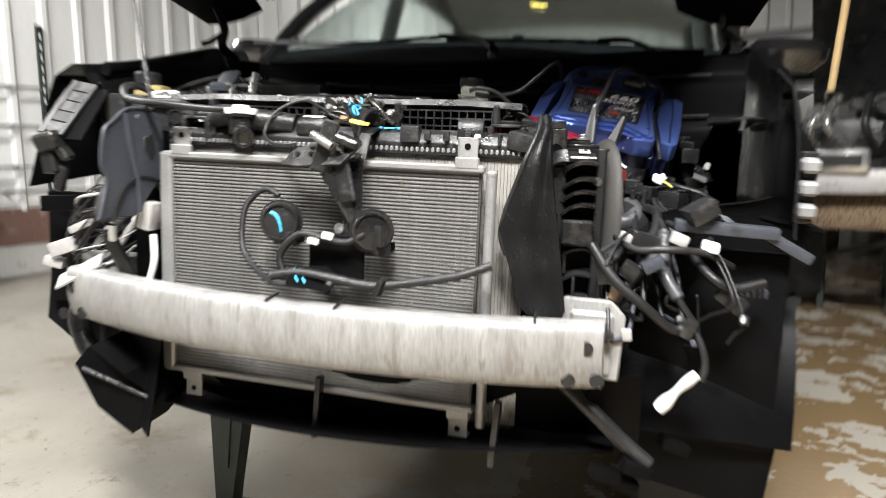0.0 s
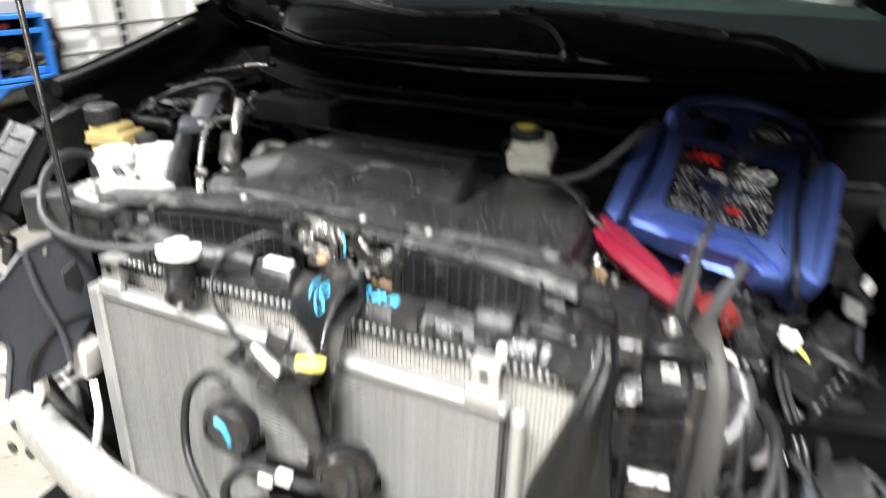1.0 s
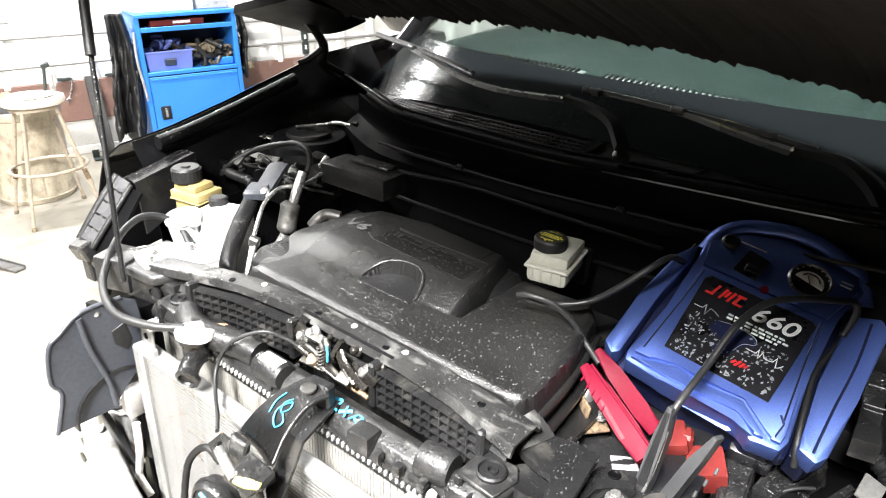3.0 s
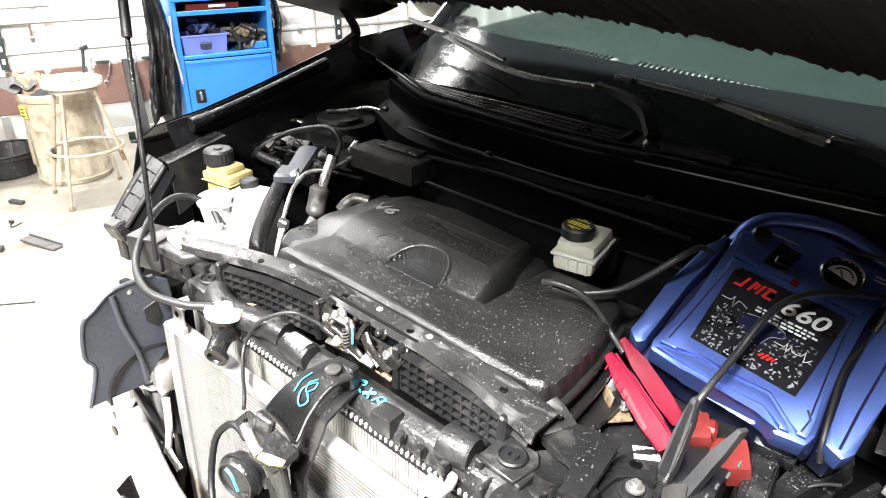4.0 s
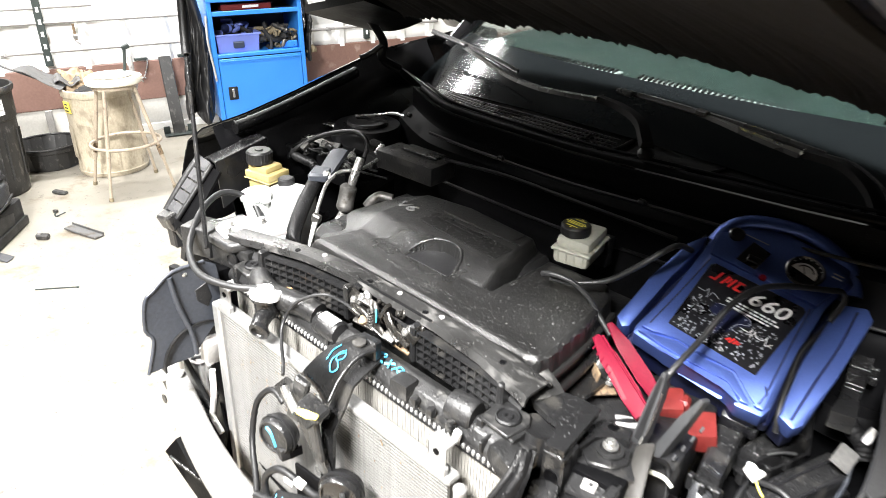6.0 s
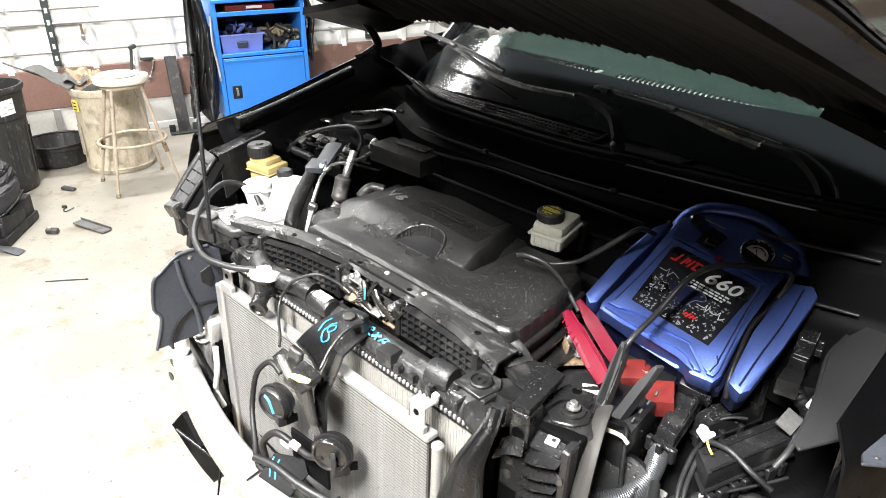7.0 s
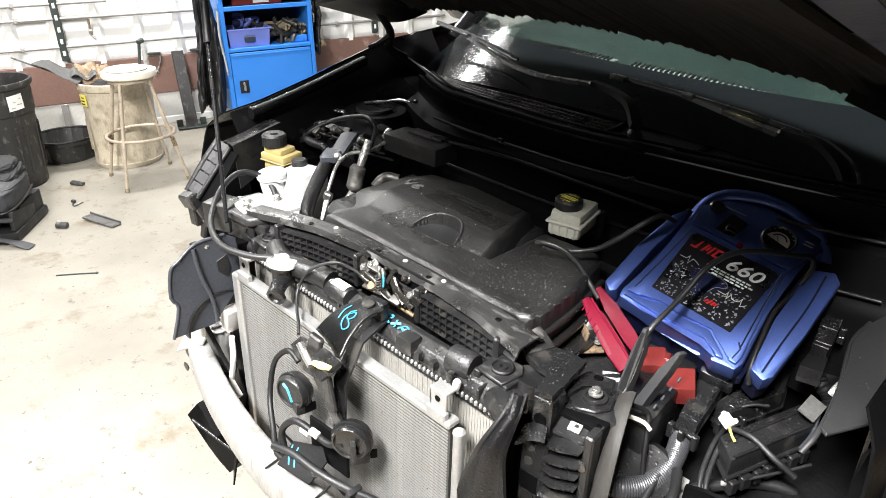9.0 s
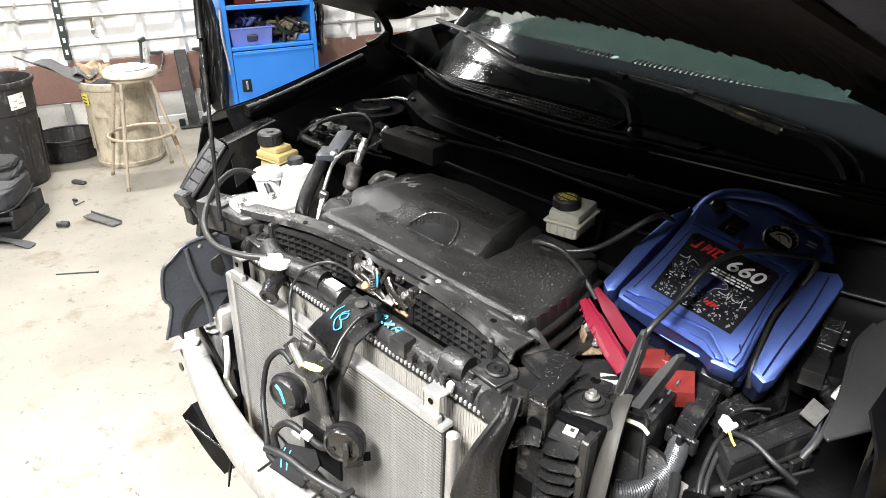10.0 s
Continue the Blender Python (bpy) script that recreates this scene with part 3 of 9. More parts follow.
def rubber_mount(x, y, z):
    bm = B()
    prism(bm, [(-0.030, -0.026), (0.024, -0.030), (0.030, 0.012), (0.018, 0.030), (-0.026, 0.030), (-0.034, 0.012)], pose(x, y, z - 0.014), 0.006, 0.0015)
    box(bm, (x - 0.03, y - 0.012, z - 0.035), (0.012, 0.03, 0.045), bev=0.002)
    box(bm, (x + 0.026, y - 0.012, z - 0.035), (0.012, 0.03, 0.045), bev=0.002)
    mount = part("mount_plate", bm, PLASTIC_DUSTY, rad)
    ring = lathe(B(), ((0.008, 0.0), (0.0185, 0.0), (0.019, 0.004), (0.0165, 0.006), (0.0150, 0.003), (0.0085, 0.003), (0.0075, 0.006), (0.0048, 0.006), (0.004, 0.001), (0.0, 0.001)), pose(x, y, z - 0.008), 24)
    part("rubber_mount", ring, RUBBER, rad, "black rubber mount")


rubber_mount(-0.281, 0.063, 0.94)
rubber_mount(0.338, 0.084, 0.943)

# upper tie bar with its two grilles
TIE = [(-0.40, 0.075), (-0.30, 0.10), (-0.18, 0.135), (-0.06, 0.150), (0.05, 0.150), (0.14, 0.150), (0.25, 0.147), (0.34, 0.137), (0.44, 0.118), (0.49, 0.105)]


def tie_y(x):
    for (a, p), (b, q) in zip(TIE, TIE[1:]):
        if x <= b:
            return p + (q - p) * max(0.0, (x - a) / (b - a))
    return TIE[-1][1]


def tie_top(u, v):
    x = -0.36 + u * 0.715
    wide = 0.043 + 0.022 * max(0, x - 0.15) / 0.2 + 0.012 * max(0, -x - 0.15) / 0.2
    return (x, tie_y(x) + (v - 0.64) * wide, 0.980 - 0.012 * (2 * v - 1) ** 8 - 0.06 * max(0, abs(x) - 0.25))


tie = part("upper_tie_bar", sheet(B(), tie_top, 48, 8, 0.004), TIE_DUST, car, "dusty black plastic upper radiator support")
part("front_lip", sheet(B(), lambda u, v: (-0.36 + u * 0.70, tie_y(-0.36 + u * 0.70) - 0.012 - 0.014 * v * v, 0.968 - 0.035 * max(0, abs(-0.36 + u * 0.7) - 0.25) - 0.03 * v), 48, 3, 0.003), PLASTIC, tie)


part("rear_edge", tube(B(), [Vector(tie_top(u, 1.0)) + Vector((0, 0, 0.001)) for u in [k / 16 for k in range(17)]], 0.0028, 6, 2), PLASTIC, tie)
for u, v in ((0.22, 0.30), (0.47, 0.35), (0.66, 0.40), (0.90, 0.45)):
    part("bar_hole", lathe(B(), ((0.0, 0.0), (0.0036, 0.0), (0.0046, 0.0010), (0.0056, 0.0004), (0.0056, -0.002), (0.0, -0.002)), Matrix.Translation(Vector(tie_top(u, v)) + Vector((0, 0, 0.0004))), 14), BLACK, tie)
for u in (0.29, 0.56, 0.70):
    part("push_clip", lathe(B(), ((0.0, 0.0022), (0.0042, 0.0016), (0.0052, 0.0), (0.0, 0.0)), Matrix.Translation(Vector(tie_top(u, 0.62)) + Vector((0, 0, 0.0004))), 14), SHEET, tie, "pale push clip")


def grille(x0, x1, z0, z1):
    bm = B()
    nx = int((x1 - x0) / 0.0155)
    for i in range(nx + 1):
        x = x0 + (x1 - x0) * i / nx
        box(bm, (x, tie_y(x) - 0.028, (z0 + z1) / 2), (0.0030, 0.022, z1 - z0), bev=0.0008)
    for j in range(5):
        z = z0 + (z1 - z0) * j / 4
        pts = [Vector((x0 + (x1 - x0) * k / 8, tie_y(x0 + (x1 - x0) * k / 8) - 0.028, z)) for k in range(9)]
        for a, b in zip(pts, pts[1:]):
            c = (a + b) / 2
            box(bm, c, ((b - a).length + 0.002, 0.022, 0.0030), (0, 0, math.degrees(math.atan2(b.y - a.y, b.x - a.x))))
    g = part("grille", bm, PLASTIC, tie, "black plastic air grille", 0)
    back = B()
    sheet(back, lambda u, v: (x0 + (x1 - x0) * u, tie_y(x0 + (x1 - x0) * u) + 0.004, z0 + (z1 - z0) * v), 8, 1, 0.002)
    part("backing", back, BLACK, g)
    for x in (x0 - 0.008, x1 + 0.008):
        part("frame_side", box(B(), (x, tie_y(x) - 0.026, (z0 + z1) / 2 + 0.004), (0.012, 0.036, z1 - z0 + 0.016), bev=0.003), PLASTIC, g)


grille(-0.258, -0.066, 0.902, 0.956)
grille(0.122, 0.300, 0.902, 0.958)
part("tie_end", prism(B(), [(0.325, 0.165), (0.344, 0.187), (0.365, 0.178), (0.388, 0.188), (0.423, 0.188), (0.438, 0.079), (0.408, 0.074), (0.404, 0.110), (0.396, 0.122), (0.378, 0.121), (0.349, 0.129), (0.322, 0.150)], pose(0, 0, 0.932), 0.012, 0.002, 2), PLASTIC, tie, "black angular end plate")
part("bar_shoulder", sheet(B(), lambda u, v: Vector((0.316, 0.136, 0.957)).lerp(Vector((0.330, 0.182, 0.966)), v).lerp(Vector((0.348, 0.130, 0.9455)).lerp(Vector((0.366, 0.178, 0.9455)), v), u) + Vector((0, 0, 0.003 * math.sin(math.pi * u))), 10, 6, 0.004), TIE_DUST, tie)
ecol = part("end_column", box(B(), (0.4215, 0.097, 0.888), (0.034, 0.042, 0.088), (0, 0, 4), 0.003), PLASTIC, tie, "glossy black box end")
part("column_hole", lathe(B(), ((0.0, 0.0), (0.0085, 0.0), (0.0105, 0.001), (0.0105, -0.002), (0.0, -0.002)), pose(0.424, 0.0745, 0.894, 90, 0, 4), 18), BLACK, ecol)
part("hole_collar", lathe(B(), ((0.025, 0.0), (0.028, 0.002), (0.028, -0.05), (0.025, -0.05)), pose(0.376, 0.112, 0.926, -8, 6, 0), 28), PLASTIC, tie)
part("hole_floor", lathe(B(), ((0.0, 0), (0.0255, 0), (0.0255, -0.004), (0.0, -0.004)), pose(0.376, 0.112, 0.885), 20), BLACK, tie)
bm = B()
prism(bm, [(-0.46, 0.03), (-0.33, 0.04), (-0.30, 0.10), (-0.34, 0.15), (-0.44, 0.14)], pose(0, 0, 0.945), 0.02, 0.004)
part("tie_end", bm, PLASTIC_DUSTY, tie)


def hex_bolt(p, r=0.0085, parent=None, axis=(0, 0, 1)):
    m = look(p, Vector(p) - Vector(axis))
    bm = lathe(B(), ((0.0, -0.004), (r * 1.5, -0.004), (r * 1.5, -0.001), (r * 1.1, 0.0), (0.0, 0.0)), m, 16)
    prism(bm, [(r * math.cos(k * math.pi / 3), r * math.sin(k * math.pi / 3)) for k in range(6)], m, 0.007, 0.001)
    return part("bolt", bm, STEEL, parent or car, "shiny zinc-plated bolt")


for p in ((0.325, 0.122, 0.954), (0.459, 0.164, 0.918), (-0.375, 0.068, 0.972)):
    hex_bolt(p, 0.0075)

part("paper_label", sheet(B(), lambda u, v: (-0.050 + 0.040 * u, 0.055 - 0.0222 * math.sin(0.9 * v - 0.35), 0.917 + 0.0222 * math.cos(0.9 * v - 0.35)), 4, 6, 0.0006), WHITE_PL, rad, "white paper label on the tank")

# bonnet latch in the middle
latch = part("bonnet_latch", box(B(), (0.045, 0.130, 0.944), (0.185, 0.005, 0.075), bev=0.002), BLACK, car, "greasy steel bonnet latch")


def latch_bit(name, c, s, rot, material, bev=0.002):
    return part(name, box(B(), c, s, rot, bev, 2), material, latch)


def latch_bolt(p, r, material, turn=0):
    m = look(p, Vector(p) + Vector((0.25, 0.9, -0.35))) @ pose(0, 0, 0, 0, 0, turn)
    bm = lathe(B(), ((0.0, -0.010), (r * 1.45, -0.010), (r * 1.5, -0.006), (r * 1.2, -0.004), (0.0, -0.004)), m, 18)
    prism(bm, [(r * math.cos(k * math.pi / 3), r * math.sin(k * math.pi / 3)) for k in range(6)], m @ pose(0, 0, -0.004), 0.009, 0.0012)
    return part("latch_bolt", bm, material, latch, "bright steel latch bolt")


for p, r, m in (((-0.024, 0.102, 0.958), 0.0075, STEEL), ((-0.004, 0.104, 0.970), 0.0085, STEEL), ((0.100, 0.108, 0.950), 0.0080, STEEL), ((0.118, 0.116, 0.962), 0.0055, GREASE), ((0.072, 0.118, 0.968), 0.0060, GREASE), ((0.020, 0.122, 0.966), 0.0050, GREASE)):
    latch_bolt(p, r, m, 20)
for c, sz, rot, m in (((-0.014, 0.110, 0.955), (0.052, 0.006, 0.026), (10, 28, 12), GREASE), ((0.006, 0.106, 0.966), (0.030, 0.014, 0.008), (25, 20, 20), DAMPER), ((0.012, 0.098, 0.932), (0.046, 0.022, 0.005), (22, 4, 10), GREASE), ((0.036, 0.104, 0.958), (0.010, 0.008, 0.040), (10, -18, 10), GREASE), ((0.056, 0.102, 0.972), (0.008, 0.012, 0.030), (-15, 24, 0), GREASE), ((0.066, 0.104, 0.952), (0.016, 0.008, 0.036), (0, -22, 14), GREASE), ((0.084, 0.106, 0.938), (0.030, 0.022, 0.016), (18, 22, -12), GREASE), ((0.072, 0.098, 0.930), (0.022, 0.016, 0.010), (30, 10, 10), DAMPER), ((0.112, 0.112, 0.942), (0.020, 0.014, 0.024), (10, 30, 10), GREASE), ((0.078, 0.112, 0.916), (0.060, 0.020, 0.006), (15, 8, 6), RUST), ((-0.034, 0.118, 0.972), (0.014, 0.010, 0.010), (0, 20, 10), PLASTIC)):
    latch_bit("latch_plate", c, sz, rot, m)
for pts, r in (([(-0.030, 0.100, 0.950), (-0.006, 0.096, 0.952), (0.016, 0.098, 0.944), (0.026, 0.094, 0.928)], 0.0045), ([(0.034, 0.098, 0.980), (0.046, 0.092, 0.966), (0.044, 0.094, 0.944), (0.058, 0.096, 0.930)], 0.0050), ([(0.064, 0.098, 0.974), (0.080, 0.094, 0.960), (0.098, 0.098, 0.940), (0.110, 0.102, 0.930)], 0.0055), ([(0.020, 0.102, 0.978), (0.030, 0.096, 0.962), (0.022, 0.096, 0.948)], 0.0035)):
    part("latch_lever", tube(B(), pts, r, 8, 6, flat=0.5), GREASE if r > 0.004 else DAMPER, latch)
part("return_spring", tube(B(), [(0.028 + 0.0052 * math.cos(k * 1.05), 0.094 + 0.0052 * math.sin(k * 1.05), 0.934 + 0.0009 * k) for k in range(36)], 0.0012, 5, 1), DAMPER, latch)
part("paint_mark", tube(B(), [(0.047, 0.090, 0.978), (0.050, 0.088, 0.966), (0.048, 0.089, 0.952)], 0.0016, 8, 4, flat=0.6), BLUE_MARK, latch, "blue paint mark")
part("rust_nut", lathe(B(), ((0.003, 0), (0.0095, 0), (0.0095, 0.005), (0.003, 0.005)), pose(0.012, 0.094, 0.936, 30, 0, 0), 18), RUST, latch)
part("cable_stop", tube(B(), [(-0.026, 0.094, 0.946), (-0.012, 0.096, 0.940), (-0.002, 0.097, 0.937)], 0.0060, 10, 4), GREASE, latch)
part("release_cable", tube(B(), [(-0.014, -0.056, 0.886), (-0.046, -0.034, 0.884), (-0.086, -0.010, 0.886), (-0.114, 0.014, 0.906), (-0.100, 0.034, 0.945), (-0.060, 0.062, 0.968), (-0.034, 0.084, 0.956), (-0.014, 0.095, 0.941)], 0.0030, 8, 8), RUBBER_GREY, latch)
part("bare_cable", tube(B(), [(-0.004, 0.097, 0.938), (0.028, 0.094, 0.932), (0.062, 0.093, 0.926)], 0.0017, 6, 4), STEEL, latch, "bare wire cable end")

# horn bracket and centre stay, bolted to the latch
stay = B()
sheet(stay, lambda u, v: (0.072 + 0.030 * v + 0.012 * math.sin(u * 3), 0.06 - 0.115 * min(1, u * 2.2) ** 0.8 - 0.01 * max(0, u - 0.45), 0.925 - 0.02 * min(1, u * 3) - 0.29 * max(0, u - 0.25)), 24, 4, 0.005)
stay = part("centre_stay", stay, PLASTIC, car, "black steel stay with blue paint marks")
for z in (0.86, 0.80, 0.745):
    part("hole_ring", lathe(B(), ((0.004, 0), (0.009, 0), (0.009, 0.003), (0.004, 0.003)), pose(0.075, -0.058, z, 90, 0, 0), 14), STEEL, stay)
def cover_plate(u, v):
    """A curved shield from its bolt over the tank, turning down at its front end."""
    def along(a, b, c):
        a, b, c = Vector(a), Vector(b), Vector(c)
        return a * (1 - u) ** 2 + b * 2 * u * (1 - u) + c * u * u

    p = along((0.058, 0.046, 0.956), (0.054, -0.030, 0.964), (0.088, -0.084, 0.962)).lerp(along((0.104, 0.040, 0.950), (0.088, 0.004, 0.956), (0.104, -0.056, 0.900)), v)
    return p + Vector((0, 0, 0.005 * math.sin(math.pi * v)))


def mark(pts, surface, parent, r=0.0019):
    return part("paint_mark", tube(B(), [Vector(surface(u, v)) + Vector((0, 0, 0.0016)) for u, v in pts], r, 6, 5, flat=0.5), BLUE_MARK, parent, "pale blue marker scrawl")


stay2 = part("latch_cover", sheet(B(), cover_plate, 20, 10, 0.004), PLASTIC_DUSTY, car, "curved scuffed black plastic cover with a blue paint mark")
part("cover_lip", tube(B(), [Vector(cover_plate(u, 1.0)) for u in (0, 0.2, 0.4, 0.6, 0.8, 1.0)] + [Vector(cover_plate(1.0, v)) for v in (0.7, 0.4, 0.1)], 0.0032, 6, 3), PLASTIC, stay2)
part("cover_bolt", lathe(B(), ((0.004, 0), (0.011, 0), (0.011, 0.003), (0.008, 0.004), (0.004, 0.004)), pose(0.082, 0.026, 0.958), 18), DAMPER, stay2)
part("cover_foot", box(B(), (0.080, 0.048, 0.940), (0.040, 0.018, 0.036), (0, 0, 6), 0.003), PLASTIC, stay2)
mark([(0.36, 0.30), (0.50, 0.28), (0.66, 0.36)], cover_plate, stay2)
mark([(0.40, 0.62), (0.50, 0.52), (0.60, 0.62), (0.52, 0.74), (0.44, 0.66), (0.58, 0.50), (0.70, 0.56), (0.76, 0.70), (0.68, 0.80), (0.60, 0.66)], cover_plate, stay2)
for pts in ([(0.078, 0.062), (0.092, 0.066), (0.096, 0.060), (0.084, 0.050), (0.102, 0.048)], [(0.108, 0.062), (0.118, 0.046)], [(0.120, 0.060), (0.106, 0.048)], [(0.126, 0.046), (0.132, 0.060), (0.142, 0.058), (0.138, 0.050), (0.131, 0.052), (0.148, 0.044)]):
    part("paint_mark", tube(B(), [(x + 0.004, y + 0.004, 0.9215 + 0.02 * (y - 0.05)) for x, y in pts], 0.0024, 6, 5, flat=0.5), BLUE_MARK, rad, "blue marker scrawl")
part("yellow_tag", prism(B(), [(-0.017, -0.004), (0.0, -0.007), (0.015, -0.004), (0.017, 0.004), (0.0, 0.005), (-0.015, 0.004)], pose(0.130, -0.109, 0.925, 34, 10, 30), 0.002, 0.001), YELLOW, stay, "yellow plastic tag")

# perforated link from the cable's end to the stay
lv, wv = Vector((0.125, -0.026, 0.004)), Vector((0.030, 0.010, 0.034))
bm = B()
base = Vector((-0.036, -0.055, 0.850))
nrm = lv.cross(wv).normalized() * 0.006
vs = [base + q for q in (Vector(), lv * 0.25 - wv * 0.12, lv, lv + wv * 0.9, lv * 0.5 + wv * 1.1, wv * 0.8)]
lo, hi = [bm.verts.new(v) for v in vs], [bm.verts.new(v + nrm) for v in vs]
bm.faces.new(lo[::-1])
bm.faces.new(hi)
for i in range(len(vs)):
    bm.faces.new((lo[i], lo[(i + 1) % len(vs)], hi[(i + 1) % len(vs)], hi[i]))
link = part("release_link", bm, PLASTIC_DUSTY, stay, "oily black perforated release link", 20)
for u in (0.14, 0.36, 0.58, 0.80):
    c = base + lv * u + wv * (0.45 + 0.1 * u) + (nrm if nrm.y < 0 else Vector())
    part("link_hole", lathe(B(), ((0.0, 0.0), (0.0055, 0.0), (0.0045, 0.002), (0.0, 0.002)), look(c, c - (nrm if nrm.y < 0 else -nrm)), 10), BLACK, link)
part("link_spring", tube(B(), [base + lv * 0.2 + wv * 1.0 - Vector((0, 0.008, 0)), base + lv * 0.5 + wv * 1.1 - Vector((0, 0.010, 0)), base + lv * 0.8 + wv * 0.9 - Vector((0, 0.008, 0))], 0.006, 8, 5, 300), DAMPER, link)
part("link_bolt", lathe(B(), ((0.0, 0), (0.009, 0), (0.009, 0.004), (0.006, 0.007), (0.0, 0.007)), look(base + lv * 0.72 + wv * 0.95 - Vector((0, 0.006, 0)), base + lv * 0.72 + wv + Vector((0, 0.2, 0))), 12), STEEL, link)
part("stay_leg", box(B(), (0.080, -0.066, 0.805), (0.028, 0.008, 0.16), (0, -32, 6), 0.003), PLASTIC, stay)


def horn(x, y, z, yaw, name="horn"):
    m = pose(x, y, z) @ pose(0, 0, 0, 90, 0, 0) @ pose(0, 0, 0, 0, yaw, 0) @ Matrix.Scale(0.86, 4)
    body = part(name, lathe(B(), ((0.0, -0.024), (0.026, -0.024), (0.038, -0.018), (0.041, -0.004), (0.041, 0.012), (0.037, 0.018), (0.034, 0.018), (0.033, 0.014), (0.012, 0.017), (0.0, 0.018)), m, 32), PLASTIC, car, "round black snail horn")
    part("rim", lathe(B(), ((0.040, -0.002), (0.0445, -0.002), (0.0445, 0.005), (0.040, 0.005)), m, 32), RUBBER, body)
    bm = B()
    box(bm, m @ Vector((0.012, -0.034, -0.004)), (0.040, 0.034, 0.026), (0, 0, -yaw), 0.006, 2)
    part("mouth", bm, PLASTIC, body)
    part("mouth_opening", box(B(), m @ Vector((0.0375, -0.033, -0.004)), (0.004, 0.022, 0.017), (0, 0, -yaw)), BLACK, body)
    if x > 0:
        lip = box(B(), m @ Vector((0.008, -0.008, 0.0175)), (0.030, 0.008, 0.036), (0, 0, -yaw), 0.003, 2)
        lip = part("face_mouth", lip, PLASTIC_DUSTY, body)
        part("mouth_opening", box(B(), m @ Vector((0.009, -0.008, 0.0215)), (0.021, 0.003, 0.027), (0, 0, -yaw)), BLACK, lip)
        return body
    part("paint_mark", tube(B(), [m @ Vector(p) for p in ((-0.018, 0.02, 0.0165), (-0.005, 0.012, 0.018), (0.002, -0.005, 0.018), (0.004, -0.02, 0.0165))], 0.0026, 6, 5, flat=0.5), BLUE_MARK, body, "blue marker stroke")
    return body


horn(-0.036, -0.060, 0.750, 14)
horn(0.136, -0.060, 0.745, 30)
bm = B()
prism(bm, [(-0.038, -0.028), (0.036, -0.034), (0.044, 0.015), (0.022, 0.036), (-0.034, 0.022)], pose(0.045, -0.105, 0.662, 28, 8, 20), 0.004, 0.001)
box(bm, (0.075, -0.066, 0.69), (0.10, 0.006, 0.09), (0, 0, 5), 0.002)
plate = part("lower_bracket", bm, BLACK, car, "black bracket with blue paint strokes")
m = pose(0.045, -0.105, 0.667, 28, 8, 20)
for x in (-0.03, -0.018):
    part("paint_mark", tube(B(), [m @ Vector(p) for p in ((x, 0.012, 0), (x + 0.003, -0.004, 0), (x + 0.013, -0.022, 0))], 0.0022, 6, 5, flat=0.5), BLUE_MARK, plate, "blue marker stroke")
part("clip", lathe(B(), ((0.0, 0), (0.009, 0), (0.008, 0.006), (0.004, 0.008), (0.004, 0.013), (0.0, 0.014)), m @ pose(0.035, -0.015, 0), 14), RUBBER, plate)

# front crash beam
def beam_y(x):
    return -0.154 + 0.106 * ((x - 0.02) / 0.55) ** 2


def beam_face(u, v):
    x = -0.525 + 1.06 * u
    a = 2 * math.pi * v
    h, d = 0.056, 0.029
    sx, sz = math.copysign(abs(math.cos(a)) ** 0.35, math.cos(a)), math.copysign(abs(math.sin(a)) ** 0.35, math.sin(a))
    return (x, beam_y(x) + d - d * sx + 0.016 * max(0.0, -sz), 0.567 + h * sz * (1 - 0.12 * max(0, -sz) * (1 - u)))


bm = B()
rings = [[bm.verts.new(beam_face(i / 40, k / 32)) for k in range(32)] for i in range(41)]
for a, b in zip(rings, rings[1:]):
    for k in range(32):
        bm.faces.new((a[k], a[(k + 1) % 32], b[(k + 1) % 32], b[k]))
bm.faces.new(rings[0])
bm.faces.new(rings[-1][::-1])
beam = part("crash_beam", bm, BEAM, car, "dirty bare aluminium front crash beam", 50)
for x in (-0.02, 0.105, 0.425):
    part("weld_seam", box(B(), (x, beam_y(x) + 0.034, 0.6265), (0.004, 0.062, 0.004), (0, 0, 8), 0.001), PLASTIC, beam)
for sx, x in ((-1, -0.50), (1, 0.51)):
    bm = B()
    prism(bm, [(-0.055, -0.062), (0.05, -0.062), (0.055, 0.05), (0.03, 0.075), (-0.05, 0.075)], pose(x, beam_y(x) + 0.088, 0.575, 90, 0, 0), 0.012, 0.003)
    box(bm, (x, beam_y(x) + 0.13, 0.575), (0.075, 0.12, 0.11), bev=0.006)
    pl = part("end_plate", bm, BEAM, beam)
    for hx, hz in ((-0.025, 0.52), (0.02, 0.525), (0.0, 0.575)):
        part("bolt_hole", lathe(B(), ((0.0, 0), (0.012, 0), (0.010, -0.003), (0.0, -0.003)), pose(x + hx, beam_y(x) - 0.001 + 0.0, hz + 0.01, 90, 0, 0), 14), PLASTIC, pl)

